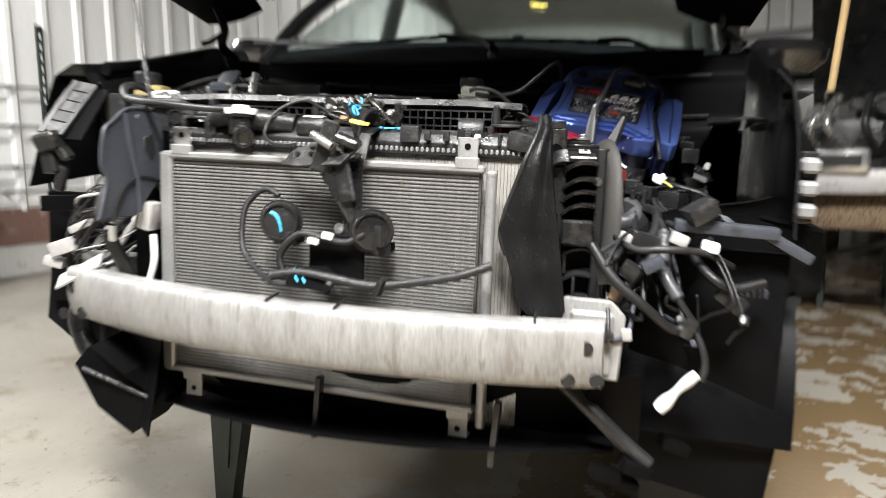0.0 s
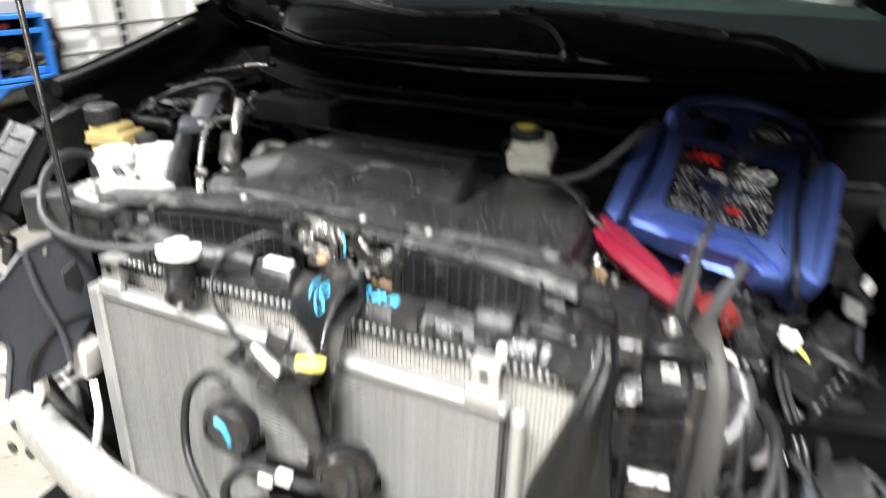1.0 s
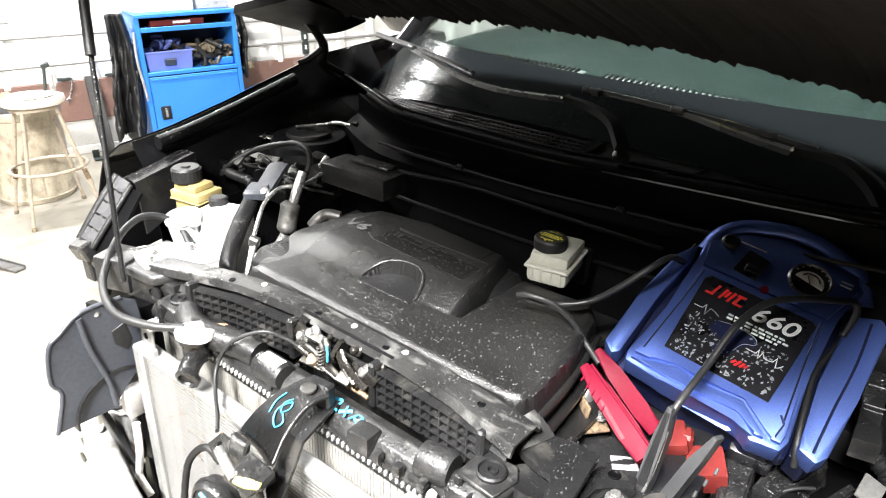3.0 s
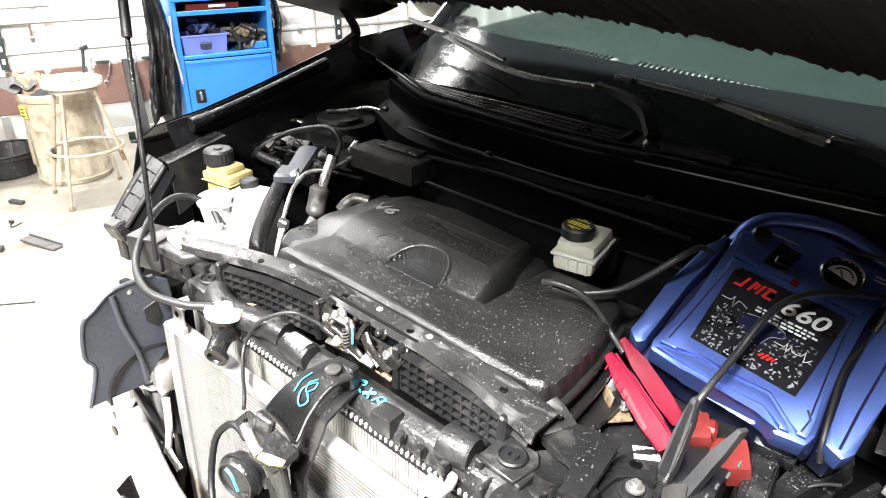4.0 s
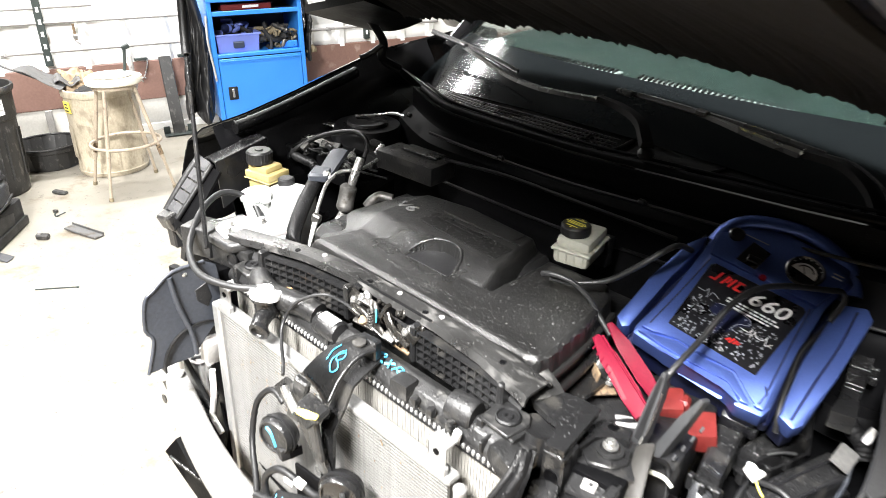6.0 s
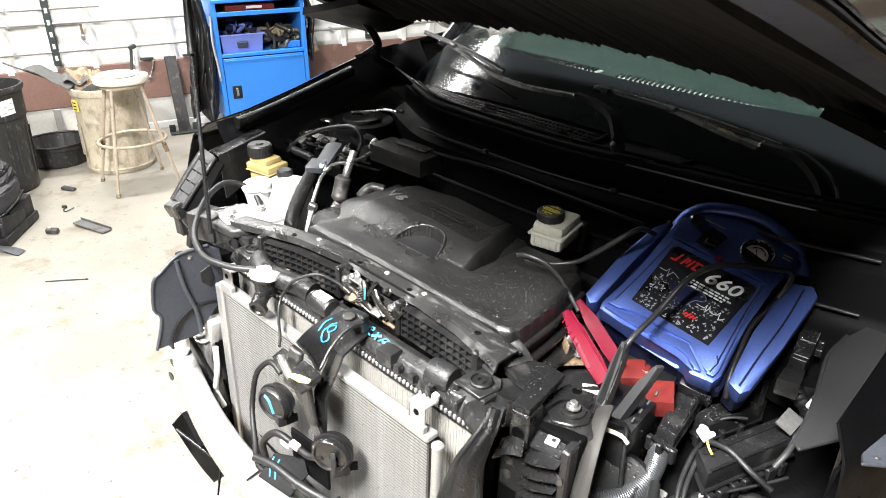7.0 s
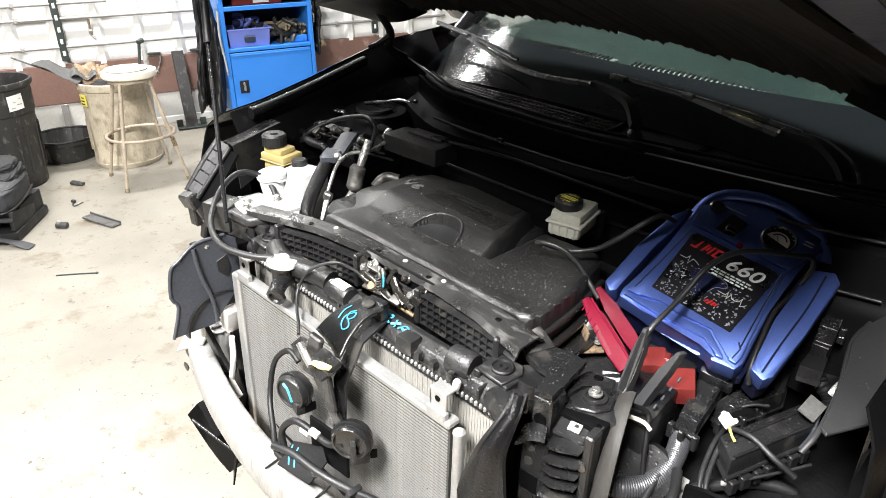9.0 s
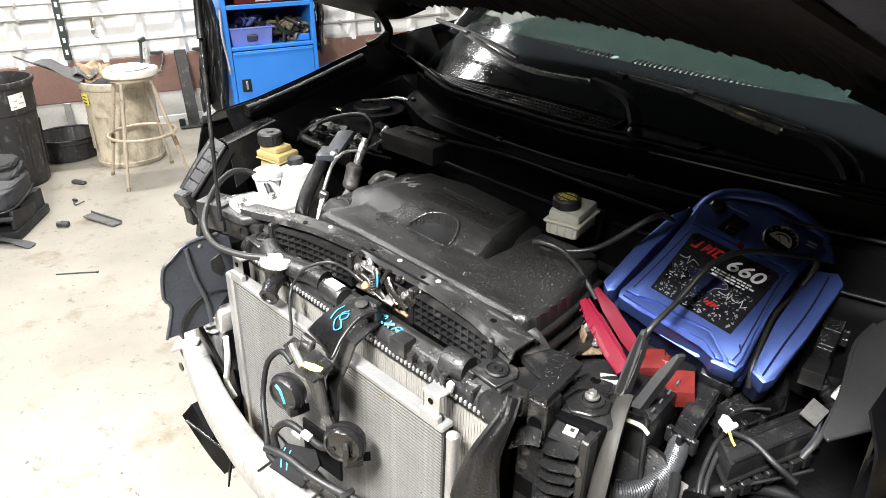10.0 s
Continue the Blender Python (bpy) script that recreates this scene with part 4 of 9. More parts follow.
# dark carrier, undertray and valance below
bm = B()
sheet(bm, lambda u, v: (-0.52 + 1.12 * u, -0.02 + 0.10 * ((u - 0.5) * 2) ** 2 + 0.06 * v, 0.52 - 0.15 * v + 0.015 * math.sin(18 * u)), 40, 6, 0.004)
part("lower_carrier", bm, BLACK, car, "black plastic lower radiator carrier")
bm = B()
sheet(bm, lambda u, v: (-0.42 + 0.98 * u, -0.07 + 0.85 * v + 0.10 * ((u - 0.5) * 2) ** 2 * (1 - v), 0.355 + 0.03 * u - 0.07 * v), 20, 10, 0.005)
part("undertray", bm, BLACK, car, "black plastic undertray")
bm = B()
sheet(bm, lambda u, v: (-0.56 + 0.25 * u, -0.02 + 0.10 * (1 - u) - 0.06 * v * u, 0.55 - 0.24 * v * (0.75 + 0.25 * math.sin(7 * u) * (1 - u) + 0.25 * u)), 12, 8, 0.004)
part("torn_valance", bm, BLACK, car, "torn black plastic valance piece")
# broken corner hanging below the beam's end
VALANCE = [(-0.460, -0.103, 0.445), (-0.447, -0.080, 0.475), (-0.36, -0.085, 0.43), (-0.318, -0.043, 0.37), (-0.362, -0.065, 0.302), (-0.395, -0.075, 0.330), (-0.430, -0.080, 0.355)]
corner_piece = B()
ring = [Vector(p) for p in VALANCE]
lo, hi = [corner_piece.verts.new(p) for p in ring], [corner_piece.verts.new(p + Vector((0.006, 0.10, 0.012))) for p in ring]
corner_piece.faces.new(lo)
corner_piece.faces.new(hi[::-1])
for k in range(len(ring)):
    corner_piece.faces.new((lo[k], hi[k], hi[(k + 1) % len(ring)], lo[(k + 1) % len(ring)]))
corner_piece = part("valance_corner", corner_piece, BLACK, car, "broken black corner of the undertray", 20)
part("corner_rib", tube(B(), [ring[0].lerp(ring[3], t) + Vector((0, -0.003, 0)) for t in (0.1, 0.5, 0.9)], 0.004, 8, 4), PLASTIC, corner_piece)


# engine cover: a raised dome at one side and a lower flat intake shelf at the other
SHELF = [(-0.235, 0.165), (-0.10, 0.170), (0.06, 0.170), (0.20, 0.168), (0.292, 0.167), (0.316, 0.178), (0.322, 0.205), (0.312, 0.31), (0.288, 0.42), (0.26, 0.455), (0.13, 0.447), (0.128, 0.285), (-0.05, 0.272), (-0.21, 0.272)]
DOME = [(-0.300, 0.225), (-0.215, 0.196), (-0.19, 0.245), (0.129, 0.262), (0.122, 0.32), (0.085, 0.472), (-0.10, 0.490), (-0.285, 0.455), (-0.318, 0.34)]


def inside(poly, x, y):
    """Signed distance to an outline, positive within."""
    best, odd = 9.0, False
    for (ax, ay), (bx, by) in zip(poly, poly[1:] + poly[:1]):
        dx, dy = bx - ax, by - ay
        t = max(0, min(1, ((x - ax) * dx + (y - ay) * dy) / (dx * dx + dy * dy)))
        best = min(best, math.hypot(x - ax - t * dx, y - ay - t * dy))
        if (ay > y) != (by > y) and x < ax + (y - ay) / (by - ay) * dx:
            odd = not odd
    return best if odd else -best


def ease(a, b, v):
    t = max(0.0, min(1.0, (v - a) / (b - a)))
    return t * t * (3 - 2 * t)


def cover_z(x, y):
    s = inside(SHELF, x, y)
    low = 0.885 + 0.086 * ease(-0.005, 0.003, s) + 0.005 * ease(0.003, 0.012, s) - 0.003 * ease(0.012, 0.05, s)
    d = inside(DOME, x, y)
    high = 0.885 + 0.084 * ease(-0.014, 0.003, d) + 0.005 * ease(0.003, 0.014, d)
    high += (0.022 * ease(0.250, 0.325, y) - 0.05 * max(0, y - 0.40)) * ease(0.0, 0.010, d) - 0.34 * max(0, -0.205 - x)
    z = max(low, high)
    if y > 0.257 and ((x + 0.008) / 0.056) ** 2 + ((y - 0.257) / 0.066) ** 2 < 1:
        z = min(z, 0.972)
    return z


def cover_surf(u, v):
    x, y = -0.36 + 0.715 * u, 0.158 + 0.35 * v
    return (x, y, cover_z(x, y))


cover = part("engine_cover", sheet(B(), cover_surf, 230, 116, 0.008), COVER, car, "wet grained black plastic engine cover", 40)
for lift, inset, r in ((0.936, 0.006, 0.006), (0.905, 0.0, 0.008)):
    part("lower_rim", tube(B(), [(x - inset, y, lift) for x, y in ((0.10, 0.166), (0.292, 0.165), (0.320, 0.176), (0.330, 0.205), (0.320, 0.31), (0.296, 0.425))], r, 8, 5), COVER, cover)
part("recess_floor", prism(B(), [(0.055 * math.cos(a), 0.064 * math.sin(a)) for a in [math.pi * k / 20 for k in range(21)]], pose(-0.008, 0.258, 0.9722), 0.0012, 0.0004), RUBBER, cover, "dark half-round recess")
part("recess_rim", tube(B(), [(-0.008 + 0.060 * math.cos(a), 0.257 + 0.070 * math.sin(a), cover_z(-0.008 + 0.061 * math.cos(a), 0.257 + 0.072 * math.sin(a)) + 0.0006) for a in [math.pi * (k + 0.8) / 15.6 for k in range(15)]], 0.0030, 8, 2), COVER, cover)


def draped(x0, x1, y0, y1, lift, lean=-0.03):
    return lambda u, v: (x0 + (x1 - x0) * u, y0 + (y1 - y0) * v + lean * u, cover_z(x0 + (x1 - x0) * u, y0 + (y1 - y0) * v + lean * u) + lift)


part("mesh_plate", sheet(B(), draped(-0.125, 0.085, 0.352, 0.402, 0.0012, -0.012), 24, 8, 0.003), DIMPLE, cover, "finely dimpled dark strip")
part("upper_plate", sheet(B(), draped(-0.12, 0.062, 0.418, 0.462, 0.0022, -0.006), 24, 8, 0.004), COVER, cover)
part("crest_line", tube(B(), [Vector(draped(-0.115, 0.082, 0.414, 0.414, 0.001, 0.0)(k / 10, 0)) for k in range(11)], 0.0016, 6, 2), COVER, cover)
words("letters", "V6", 0.036, pose(-0.186, 0.374, cover_z(-0.186, 0.374) + 0.0026, 0, -3.5, -6) @ Matrix.Diagonal((1.5, 1, 1, 1)), LETTER, cover, 0.0014, 0.08)
for i, (x, w) in enumerate(((-0.098, 0.016), (-0.076, 0.010), (-0.056, 0.018), (-0.034, 0.016), (-0.012, 0.014), (0.008, 0.006), (0.024, 0.016), (0.044, 0.008))):
    y = 0.392 - 0.06 * (x + 0.1)
    for dy in (-0.006, 0.006) if i % 3 else (-0.006, 0.0, 0.006):
        part("script_bar", box(B(), (x, y + dy, cover_z(x, y + dy) + 0.0034), (w, 0.0028, 0.0010), (0, 0, -4)), PLASTIC_DUSTY, cover, "worn grey script")

# drops of water on the cover and the tie bar
rng = random.Random(5)
dm = B()
unit = [(1.0, 0.0), (0.82, 0.30), (0.42, 0.52)]
for i in range(5200):
    if i < 4500:
        p = Vector((0, 0, 0))
        while p.z < 0.96 or (p.x > 0.06 and rng.random() < 0.6):
            p = Vector(cover_surf(rng.random(), rng.random() ** 1.5))
    else:
        p = Vector(tie_top(rng.random(), rng.random() * 0.8))
    r = 0.0005 + 0.0013 * rng.random() ** 3
    vs = [[dm.verts.new(p + Vector((r * a * math.cos(k * math.pi / 3), r * a * math.sin(k * math.pi / 3), r * b))) for k in range(6)] for a, b in unit]
    for a, b in zip(vs, vs[1:]):
        for k in range(6):
            dm.faces.new((a[k], a[(k + 1) % 6], b[(k + 1) % 6], b[k]))
    dm.faces.new(vs[-1])
tagged(part("water_drops", dm, WATER, cover, "small clear water drops", 180), kind="stuff")

# bulkhead and cowl across the back of the bay
def seal_p(x, dy=0.0, dz=0.0):
    """The bonnet seal's line, bending back at its ends."""
    back = 0.11 * ease(0.35, 0.75, -x) + 0.03 * ease(0.45, 0.8, x)
    return Vector((x, 0.695 + back + dy, 1.100 + 0.06 * max(0, x) + 0.03 * ease(0.35, 0.7, -x) + dz))


def bulk_f(u, v):
    x = -0.56 + 1.34 * u
    step = 0.050 * ease(0.10, 0.16, v) + 0.018 * ease(0.32, 0.40, v)
    return seal_p(x, -0.006 - step, -0.010 - 0.46 * v)


bulk = part("bulkhead", sheet(B(), bulk_f, 32, 44, 0.006), BULK, car, "dark glossy bulkhead panel with pressed steps")
for dz, dy in ((-0.058, -0.052), (-0.155, -0.074)):
    part("pressed_ridge", tube(B(), [seal_p(-0.40 + 0.11 * k, dy, dz) for k in range(11)], 0.0035, 8, 3), RUBBER, bulk)
part("rubber_seal", tube(B(), [seal_p(-0.52 + 0.12 * k) for k in range(11)], 0.0085, 10, 3), BLACK, bulk, "black rubber bonnet seal")
part("seal_lip", tube(B(), [seal_p(-0.52 + 0.12 * k, 0.016, 0.010) for k in range(11)], 0.0035, 8, 3), BULK, bulk)
for x in (-0.50, -0.16, 0.20, 0.42):
    part("seal_clip", box(B(), seal_p(x, -0.058, -0.052), (0.016, 0.010, 0.010), (30, 0, 0), 0.002), PLASTIC, bulk)


def screen_f(u, v):
    x = (-0.70 + 1.46 * u) * (1 - 0.13 * v)
    return (x, 0.945 - 0.10 * ((x - 0.02) / 0.7) ** 2 + 0.80 * v, 1.195 - 0.05 * ((x - 0.02) / 0.7) ** 2 + 0.46 * v - 0.04 * v * v)


def screen_g(u, v):
    x, y, z = screen_f(u, v)
    return (x, y + 0.20 * ((x - 0.02) / 0.75) ** 2, z)


def cowl_f(u, v):
    p, q = seal_p(-0.72 + 1.48 * u, 0.012, 0.004), Vector(screen_g(u, -0.165))
    return p.lerp(q, v) + Vector((0, 0, -0.006 - 0.010 * math.sin(math.pi * v)))


cowl = part("cowl_panel", sheet(B(), cowl_f, 48, 10, 0.004), COWL, car, "black plastic cowl with a slotted vent")
for j in range(6):
    part("vent_rail", tube(B(), [Vector(cowl_f(0.05 + 0.046 * k, 0.20 + 0.125 * j)) + Vector((0, 0, 0.004)) for k in range(11)], 0.0022, 6, 2), PLASTIC, cowl)
for j in range(5):
    bm = B()
    for i in range(52):
        p = Vector(cowl_f(0.055 + i * 0.0086, 0.26 + 0.125 * j)) + Vector((0, 0, 0.003))
        box(bm, p, (0.0022, 0.010, 0.003), (12, 0, -8))
    tagged(part("vent_grating", bm, PLASTIC, cowl, "row of fine vent bars", 0), kind="stuff")
for u0, w in ((0.50, 0.05), (0.62, 0.09), (0.80, 0.06)):
    part("cowl_panel_rib", tube(B(), [Vector(cowl_f(u0, 0.15)) + Vector((0, 0, 0.002)), Vector(cowl_f(u0 + w * 0.4, 0.5)) + Vector((0, 0, 0.004)), Vector(cowl_f(u0 + w * 0.5, 0.95)) + Vector((0, 0, 0.002))], 0.004, 6, 4), PAINT_IN, cowl)

# windscreen with a black edge band, wipers, dashboard and cabin behind
pane = part("windscreen", sheet(B(), lambda u, v: screen_g(u, -0.008 + 1.008 * v), 28, 16, 0.005), WINDSHIELD, car, "green-tinted windscreen with water drops")
pane.visible_shadow = False
part("edge_band", sheet(B(), lambda u, v: Vector(screen_g(u, -0.175 + (0.187 + 0.38 * (u - 0.47) ** 2) * v)) + Vector((0, -0.001, 0.004)), 36, 6, 0.003), FRIT, car, "black edge band of the windscreen")
dash = part("dashboard", sheet(B(), lambda u, v: (-0.70 + 1.44 * u, 0.935 + 0.70 * v + 0.13 * (2 * u - 1) ** 2 * (1 - v), 1.175 + 0.03 * v - 0.03 * (2 * u - 1) ** 2), 20, 8, 0.02), DASH, car, "grey-green dashboard top")
for x0, x1 in ((-0.49, -0.12), (-0.06, 0.322)):
    k = int((x1 - x0) / 0.0135)
    for i in range(k):
        x = x0 + (x1 - x0) * i / k
        part("vent_slat", box(B(), (x, 1.028 + 0.11 * (x / 0.72) ** 2, 1.1885 - 0.03 * (x / 0.72) ** 2), (0.0050, 0.036, 0.008), (0, 0, 14)), BLACK, dash)
    part("vent_slot", sheet(B(), lambda u, v: (x0 + (x1 - x0) * u, 1.012 + 0.034 * v + 0.11 * ((x0 + (x1 - x0) * u) / 0.72) ** 2, 1.187 - 0.03 * ((x0 + (x1 - x0) * u) / 0.72) ** 2), 12, 1, 0.003), STEP_GREY, dash)


def flat_bar(pts, wide, thick=0.004):
    """A flat strip along a smooth line, its width given by wide(t), lying level."""
    bm = B()
    line = curve(pts, 8)
    rows = []
    for i, p in enumerate(line):
        d = (line[min(i + 1, len(line) - 1)] - line[max(i - 1, 0)])
        side = Vector((-d.y, d.x, 0.0)).normalized()
        up = Vector((0, 0, 1))
        w = wide(i / (len(line) - 1)) / 2
        rows.append([bm.verts.new(p + a * w * side + b * up) for a, b in ((1, -0.004), (0.75, thick), (-0.75, thick), (-1, -0.004))])
    for a, b in zip(rows, rows[1:]):
        for k in range(4):
            bm.faces.new((a[k], a[(k + 1) % 4], b[(k + 1) % 4], b[k]))
    bm.faces.new(rows[0][::-1])
    bm.faces.new(rows[-1])
    return bm


def wiper(pivot, root, arm, blade, wide):
    """A pivot cap, a bent root cover, a flat tapering arm and a thin blade with its carrier."""
    w = part("wiper", flat_bar(arm, wide, 0.004), WIPER, car, "black windscreen wiper", 30)
    part("root_cover", flat_bar(root, lambda t: 0.030 - 0.008 * t, 0.008), COWL, w, "", 30)
    part("pivot", lathe(B(), ((0.0, -0.010), (0.015, -0.010), (0.017, 0.0), (0.012, 0.008), (0.0, 0.010)), Matrix.Translation(pivot), 18), RUBBER, w)
    part("blade", tube(B(), blade, lambda t: 0.0042 - 0.001 * abs(2 * t - 1), 10, 6, flat=0.9), RUBBER, w)
    part("blade_carrier", flat_bar([Vector(p) + Vector((0, 0.003, 0.006)) for p in blade], lambda t: 0.011 - 0.004 * abs(2 * t - 1), 0.003), WIPER, w, "", 30)
    a, b = Vector(arm[-2]), Vector(arm[-1])
    part("arm_hook", box(B(), b + Vector((0, 0.0, 0.004)), (0.030, 0.016, 0.012), (0, 0, math.degrees(math.atan2(b.y - a.y, b.x - a.x))), 0.003), PLASTIC, w)
    part("hinge_pin", cyl(B(), Vector(root[-1]) + Vector((0, -0.014, 0.005)), Vector(root[-1]) + Vector((0, 0.014, 0.005)), 0.003, seg=10), STEEL, w, "bright hinge pin")
    return w


wiper((0.158, 0.70, 1.135), [(0.158, 0.70, 1.148), (0.113, 0.74, 1.176), (0.048, 0.77, 1.186), (-0.015, 0.78, 1.190)], [(-0.012, 0.78, 1.190), (-0.10, 0.778, 1.184), (-0.193, 0.790, 1.178), (-0.30, 0.815, 1.180), (-0.42, 0.860, 1.190), (-0.535, 0.905, 1.198)], [(-0.30, 0.850, 1.180), (-0.42, 0.893, 1.186), (-0.560, 0.930, 1.194), (-0.72, 0.965, 1.200)], lambda t: 0.024 - 0.014 * t)
right = wiper((0.580, 0.73, 1.120), [(0.580, 0.73, 1.130), (0.545, 0.76, 1.158), (0.490, 0.785, 1.180), (0.415, 0.800, 1.180)], [(0.412, 0.80, 1.178), (0.330, 0.812, 1.184), (0.250, 0.830, 1.190), (0.193, 0.842, 1.193)], [(0.445, 0.822, 1.178), (0.30, 0.840, 1.186), (0.13, 0.856, 1.190), (-0.010, 0.866, 1.191)], lambda t: 0.030 - 0.021 * t)
part("tip_cap", box(B(), (0.0, 0.862, 1.194), (0.042, 0.018, 0.014), (0, 0, -6), 0.005, 2), PLASTIC, right)
part("wiper_link", tube(B(), [(0.595, 0.745, 1.128), (0.56, 0.785, 1.160), (0.50, 0.81, 1.182), (0.45, 0.815, 1.184)], 0.0025, 8, 5), WIPER, right)
for k, (u0, v0, du, dv) in enumerate(((0.585, 0.365, 0.014, 0.012), (0.600, 0.372, 0.012, -0.014), (0.612, 0.360, 0.016, 0.004), (0.592, 0.350, 0.020, 0.003), (0.612, 0.345, 0.010, 0.006))):
    part("window_mark", tube(B(), [Vector(screen_g(u0, v0)) + Vector((0, -0.003, 0.006)), Vector(screen_g(u0 + du, v0 + dv)) + Vector((0, -0.003, 0.006))], 0.0035, 6, 2, flat=0.4), YELLOW, pane, "yellow window marker stroke")

bm = B()
sheet(bm, lambda u, v: (-0.66 + 1.36 * u, 1.78 + 1.6 * v, 1.66 + 0.05 * math.sin(math.pi * v) - 0.08 * (2 * u - 1) ** 4), 12, 12, 0.03)
part("roof", bm, PAINT, car, "black car roof")
for s in (-1, 1):
    bm = B()
    tube(bm, [(0.02 + s * 0.76, 1.06, 1.13), (0.02 + s * 0.735, 1.35, 1.36), (0.02 + s * 0.67, 1.82, 1.64)], 0.038, 10, 6, flat=0.8)
    part("windscreen_pillar", bm, PAINT, car)
    bm = B()
    sheet(bm, lambda u, v: (0.02 + s * (0.80 + 0.05 * math.sin(math.pi * v)), 1.05 + 2.4 * u, 1.08 - 0.80 * v), 12, 8, 0.03)
    part("door_side", bm, PAINT, car)
    bm = B()
    for y in (2.1, 3.2):
        tube(bm, [(0.02 + s * 0.78, y, 1.06), (0.02 + s * 0.66, y + 0.03, 1.64)], 0.04, 8)
    part("side_pillar", bm, PAINT, car)
    hx = 0.02 + s * 0.93
    mirror = part("wing_mirror", lathe(B(), ((0.0, -0.05), (0.06, -0.05), (0.10, -0.01), (0.105, 0.03), (0.08, 0.06), (0.0, 0.065)), pose(hx, 1.30, 1.20, 0, 0, 0) @ Matrix.Diagonal((1.15, 0.7, 0.9, 1)), 20), PAINT, car, "black wing mirror")
    part("mirror_foot", box(B(), (0.02 + s * 0.83, 1.28, 1.15), (0.12, 0.06, 0.035), bev=0.01), PLASTIC, mirror)
part("seat_row", box(B(), (0.02, 2.0, 0.92), (1.2, 0.2, 0.5), (-12, 0, 0), 0.05, 2), CABIN, car)
part("cabin_floor", box(B(), (0.02, 2.2, 0.40), (1.5, 2.6, 0.05)), CABIN, car)

# bonnet, propped open
HOOD_A = 19.3


def hood_f(u, v, lift=0.0):
    x = -0.80 + 1.60 * u + 0.02
    w = 1 - 0.05 * v - 0.16 * max(0.0, v - 0.45) ** 1.6
    if u > 0.5:
        w -= 0.085 * ease(0.1, 0.55, v) - 0.06 * ease(0.6, 1.0, v)
    x = 0.02 + (x - 0.02) * w
    y = 0.735 - 0.95 * v * (1 - 0.10 * (2 * u - 1) ** 4)
    z = 1.322 - 0.11 * (x - 0.02) ** 2 + (0.735 - y) * math.tan(radians(HOOD_A)) * 1.0 + 0.02 * math.sin(math.pi * v) + lift
    return (x, y, z)


hood = part("bonnet", sheet(B(), lambda u, v: hood_f(u, v, 0.03), 24, 20, 0.004), PAINT, car, "black bonnet propped open")
pad = B()
jag = random.Random(3)
edge = [0.012 * jag.random() ** 2 + 0.003 * math.sin(k * 0.37) for k in range(181)]


def pad_f(u, v):
    x, y, z = hood_f(0.075 + 0.85 * u, 0.02 + 0.92 * v)
    return (x, y + edge[int(round(u * 180))] * (1 - v) * 1.6, z + 0.006 * math.sin(9 * u) * math.sin(7 * v) - edge[int(round(u * 180))] * max(0, 1 - 12 * v))


part("insulation_pad", sheet(B(), pad_f, 180, 24, 0.012), PAD, hood, "black quilted insulation pad with a ragged edge")
for s in (0, 1):
    bm = B()
    sheet(bm, lambda u, v: Vector(hood_f(s * 0.925 + 0.075 * u, v, 0.012 + 0.015 * math.sin(math.pi * u))), 6, 20, 0.006)
    part("edge_frame", bm, PAINT_IN, hood)
    # black hem coloured grey for the light that it reflects
    part("folded_hem", sheet(B(), lambda u, v: Vector(hood_f(s * 0.957 + 0.043 * u, 0.05 + 0.95 * v, 0.000)) + Vector((0, 0, (u if s else 1 - u) * 0.024)), 3, 20, 0.003), GUARD, hood, "hem of the black bonnet, reflected light put into its grey")
for s in (-1, 1):
    def corner(u, v):
        a = Vector((0.02 + s * 0.56, 0.56, 1.345)).lerp(Vector((0.02 + s * 0.80, 0.56, 1.285)), u)
        b = Vector((0.02 + s * 0.60, 0.79, 1.270)).lerp(Vector((0.02 + s * 0.765, 0.755, 1.225)), u)
        return a.lerp(b, v) + Vector((0, 0, -0.012 * math.sin(math.pi * u) * v))

    part("bonnet_corner", sheet(B(), corner, 8, 8, 0.02), BLACK, hood, "black inner corner of the bonnet")
    bm = B()
    tube(bm, [(0.02 + s * 0.70, 0.80, 1.125), (0.02 + s * 0.715, 0.75, 1.16), (0.02 + s * 0.70, 0.74, 1.21), (0.02 + s * 0.70, 0.69, 1.27), (0.02 + s * 0.69, 0.62, 1.30)], lambda t: 0.014 - 0.004 * t, 8, 5, flat=0.6)
    tube(bm, [(0.02 + s * 0.70, 0.74, 1.20), (0.02 + s * 0.735, 0.72, 1.17), (0.02 + s * 0.75, 0.70, 1.16)], 0.008, 8, 4)
    part("bonnet_hinge", bm, PAINT_IN, hood)
rod = part("prop_rod", tube(B(), [(-0.372, 0.018, 0.98), (-0.38, 0.022, 1.0), (-0.545, 0.119, 1.53)], 0.0045, 8, 8), PLASTIC, car, "thin black bonnet prop rod")
part("rod_grip", tube(B(), [(-0.468, 0.074, 1.30), (-0.51, 0.10, 1.42)], 0.0085, 10, 2), RUBBER, rod)

# front wings
EDGE = [(0.235, 1.050), (0.35, 1.064), (0.51, 1.097), (0.63, 1.126), (0.80, 1.165), (1.20, 1.19)]


def wing_top(y):
    for (a, p), (b, q) in zip(EDGE, EDGE[1:]):
        if y <= b:
            return p + (q - p) * max(0.0, (y - a) / (b - a))
    return EDGE[-1][1]


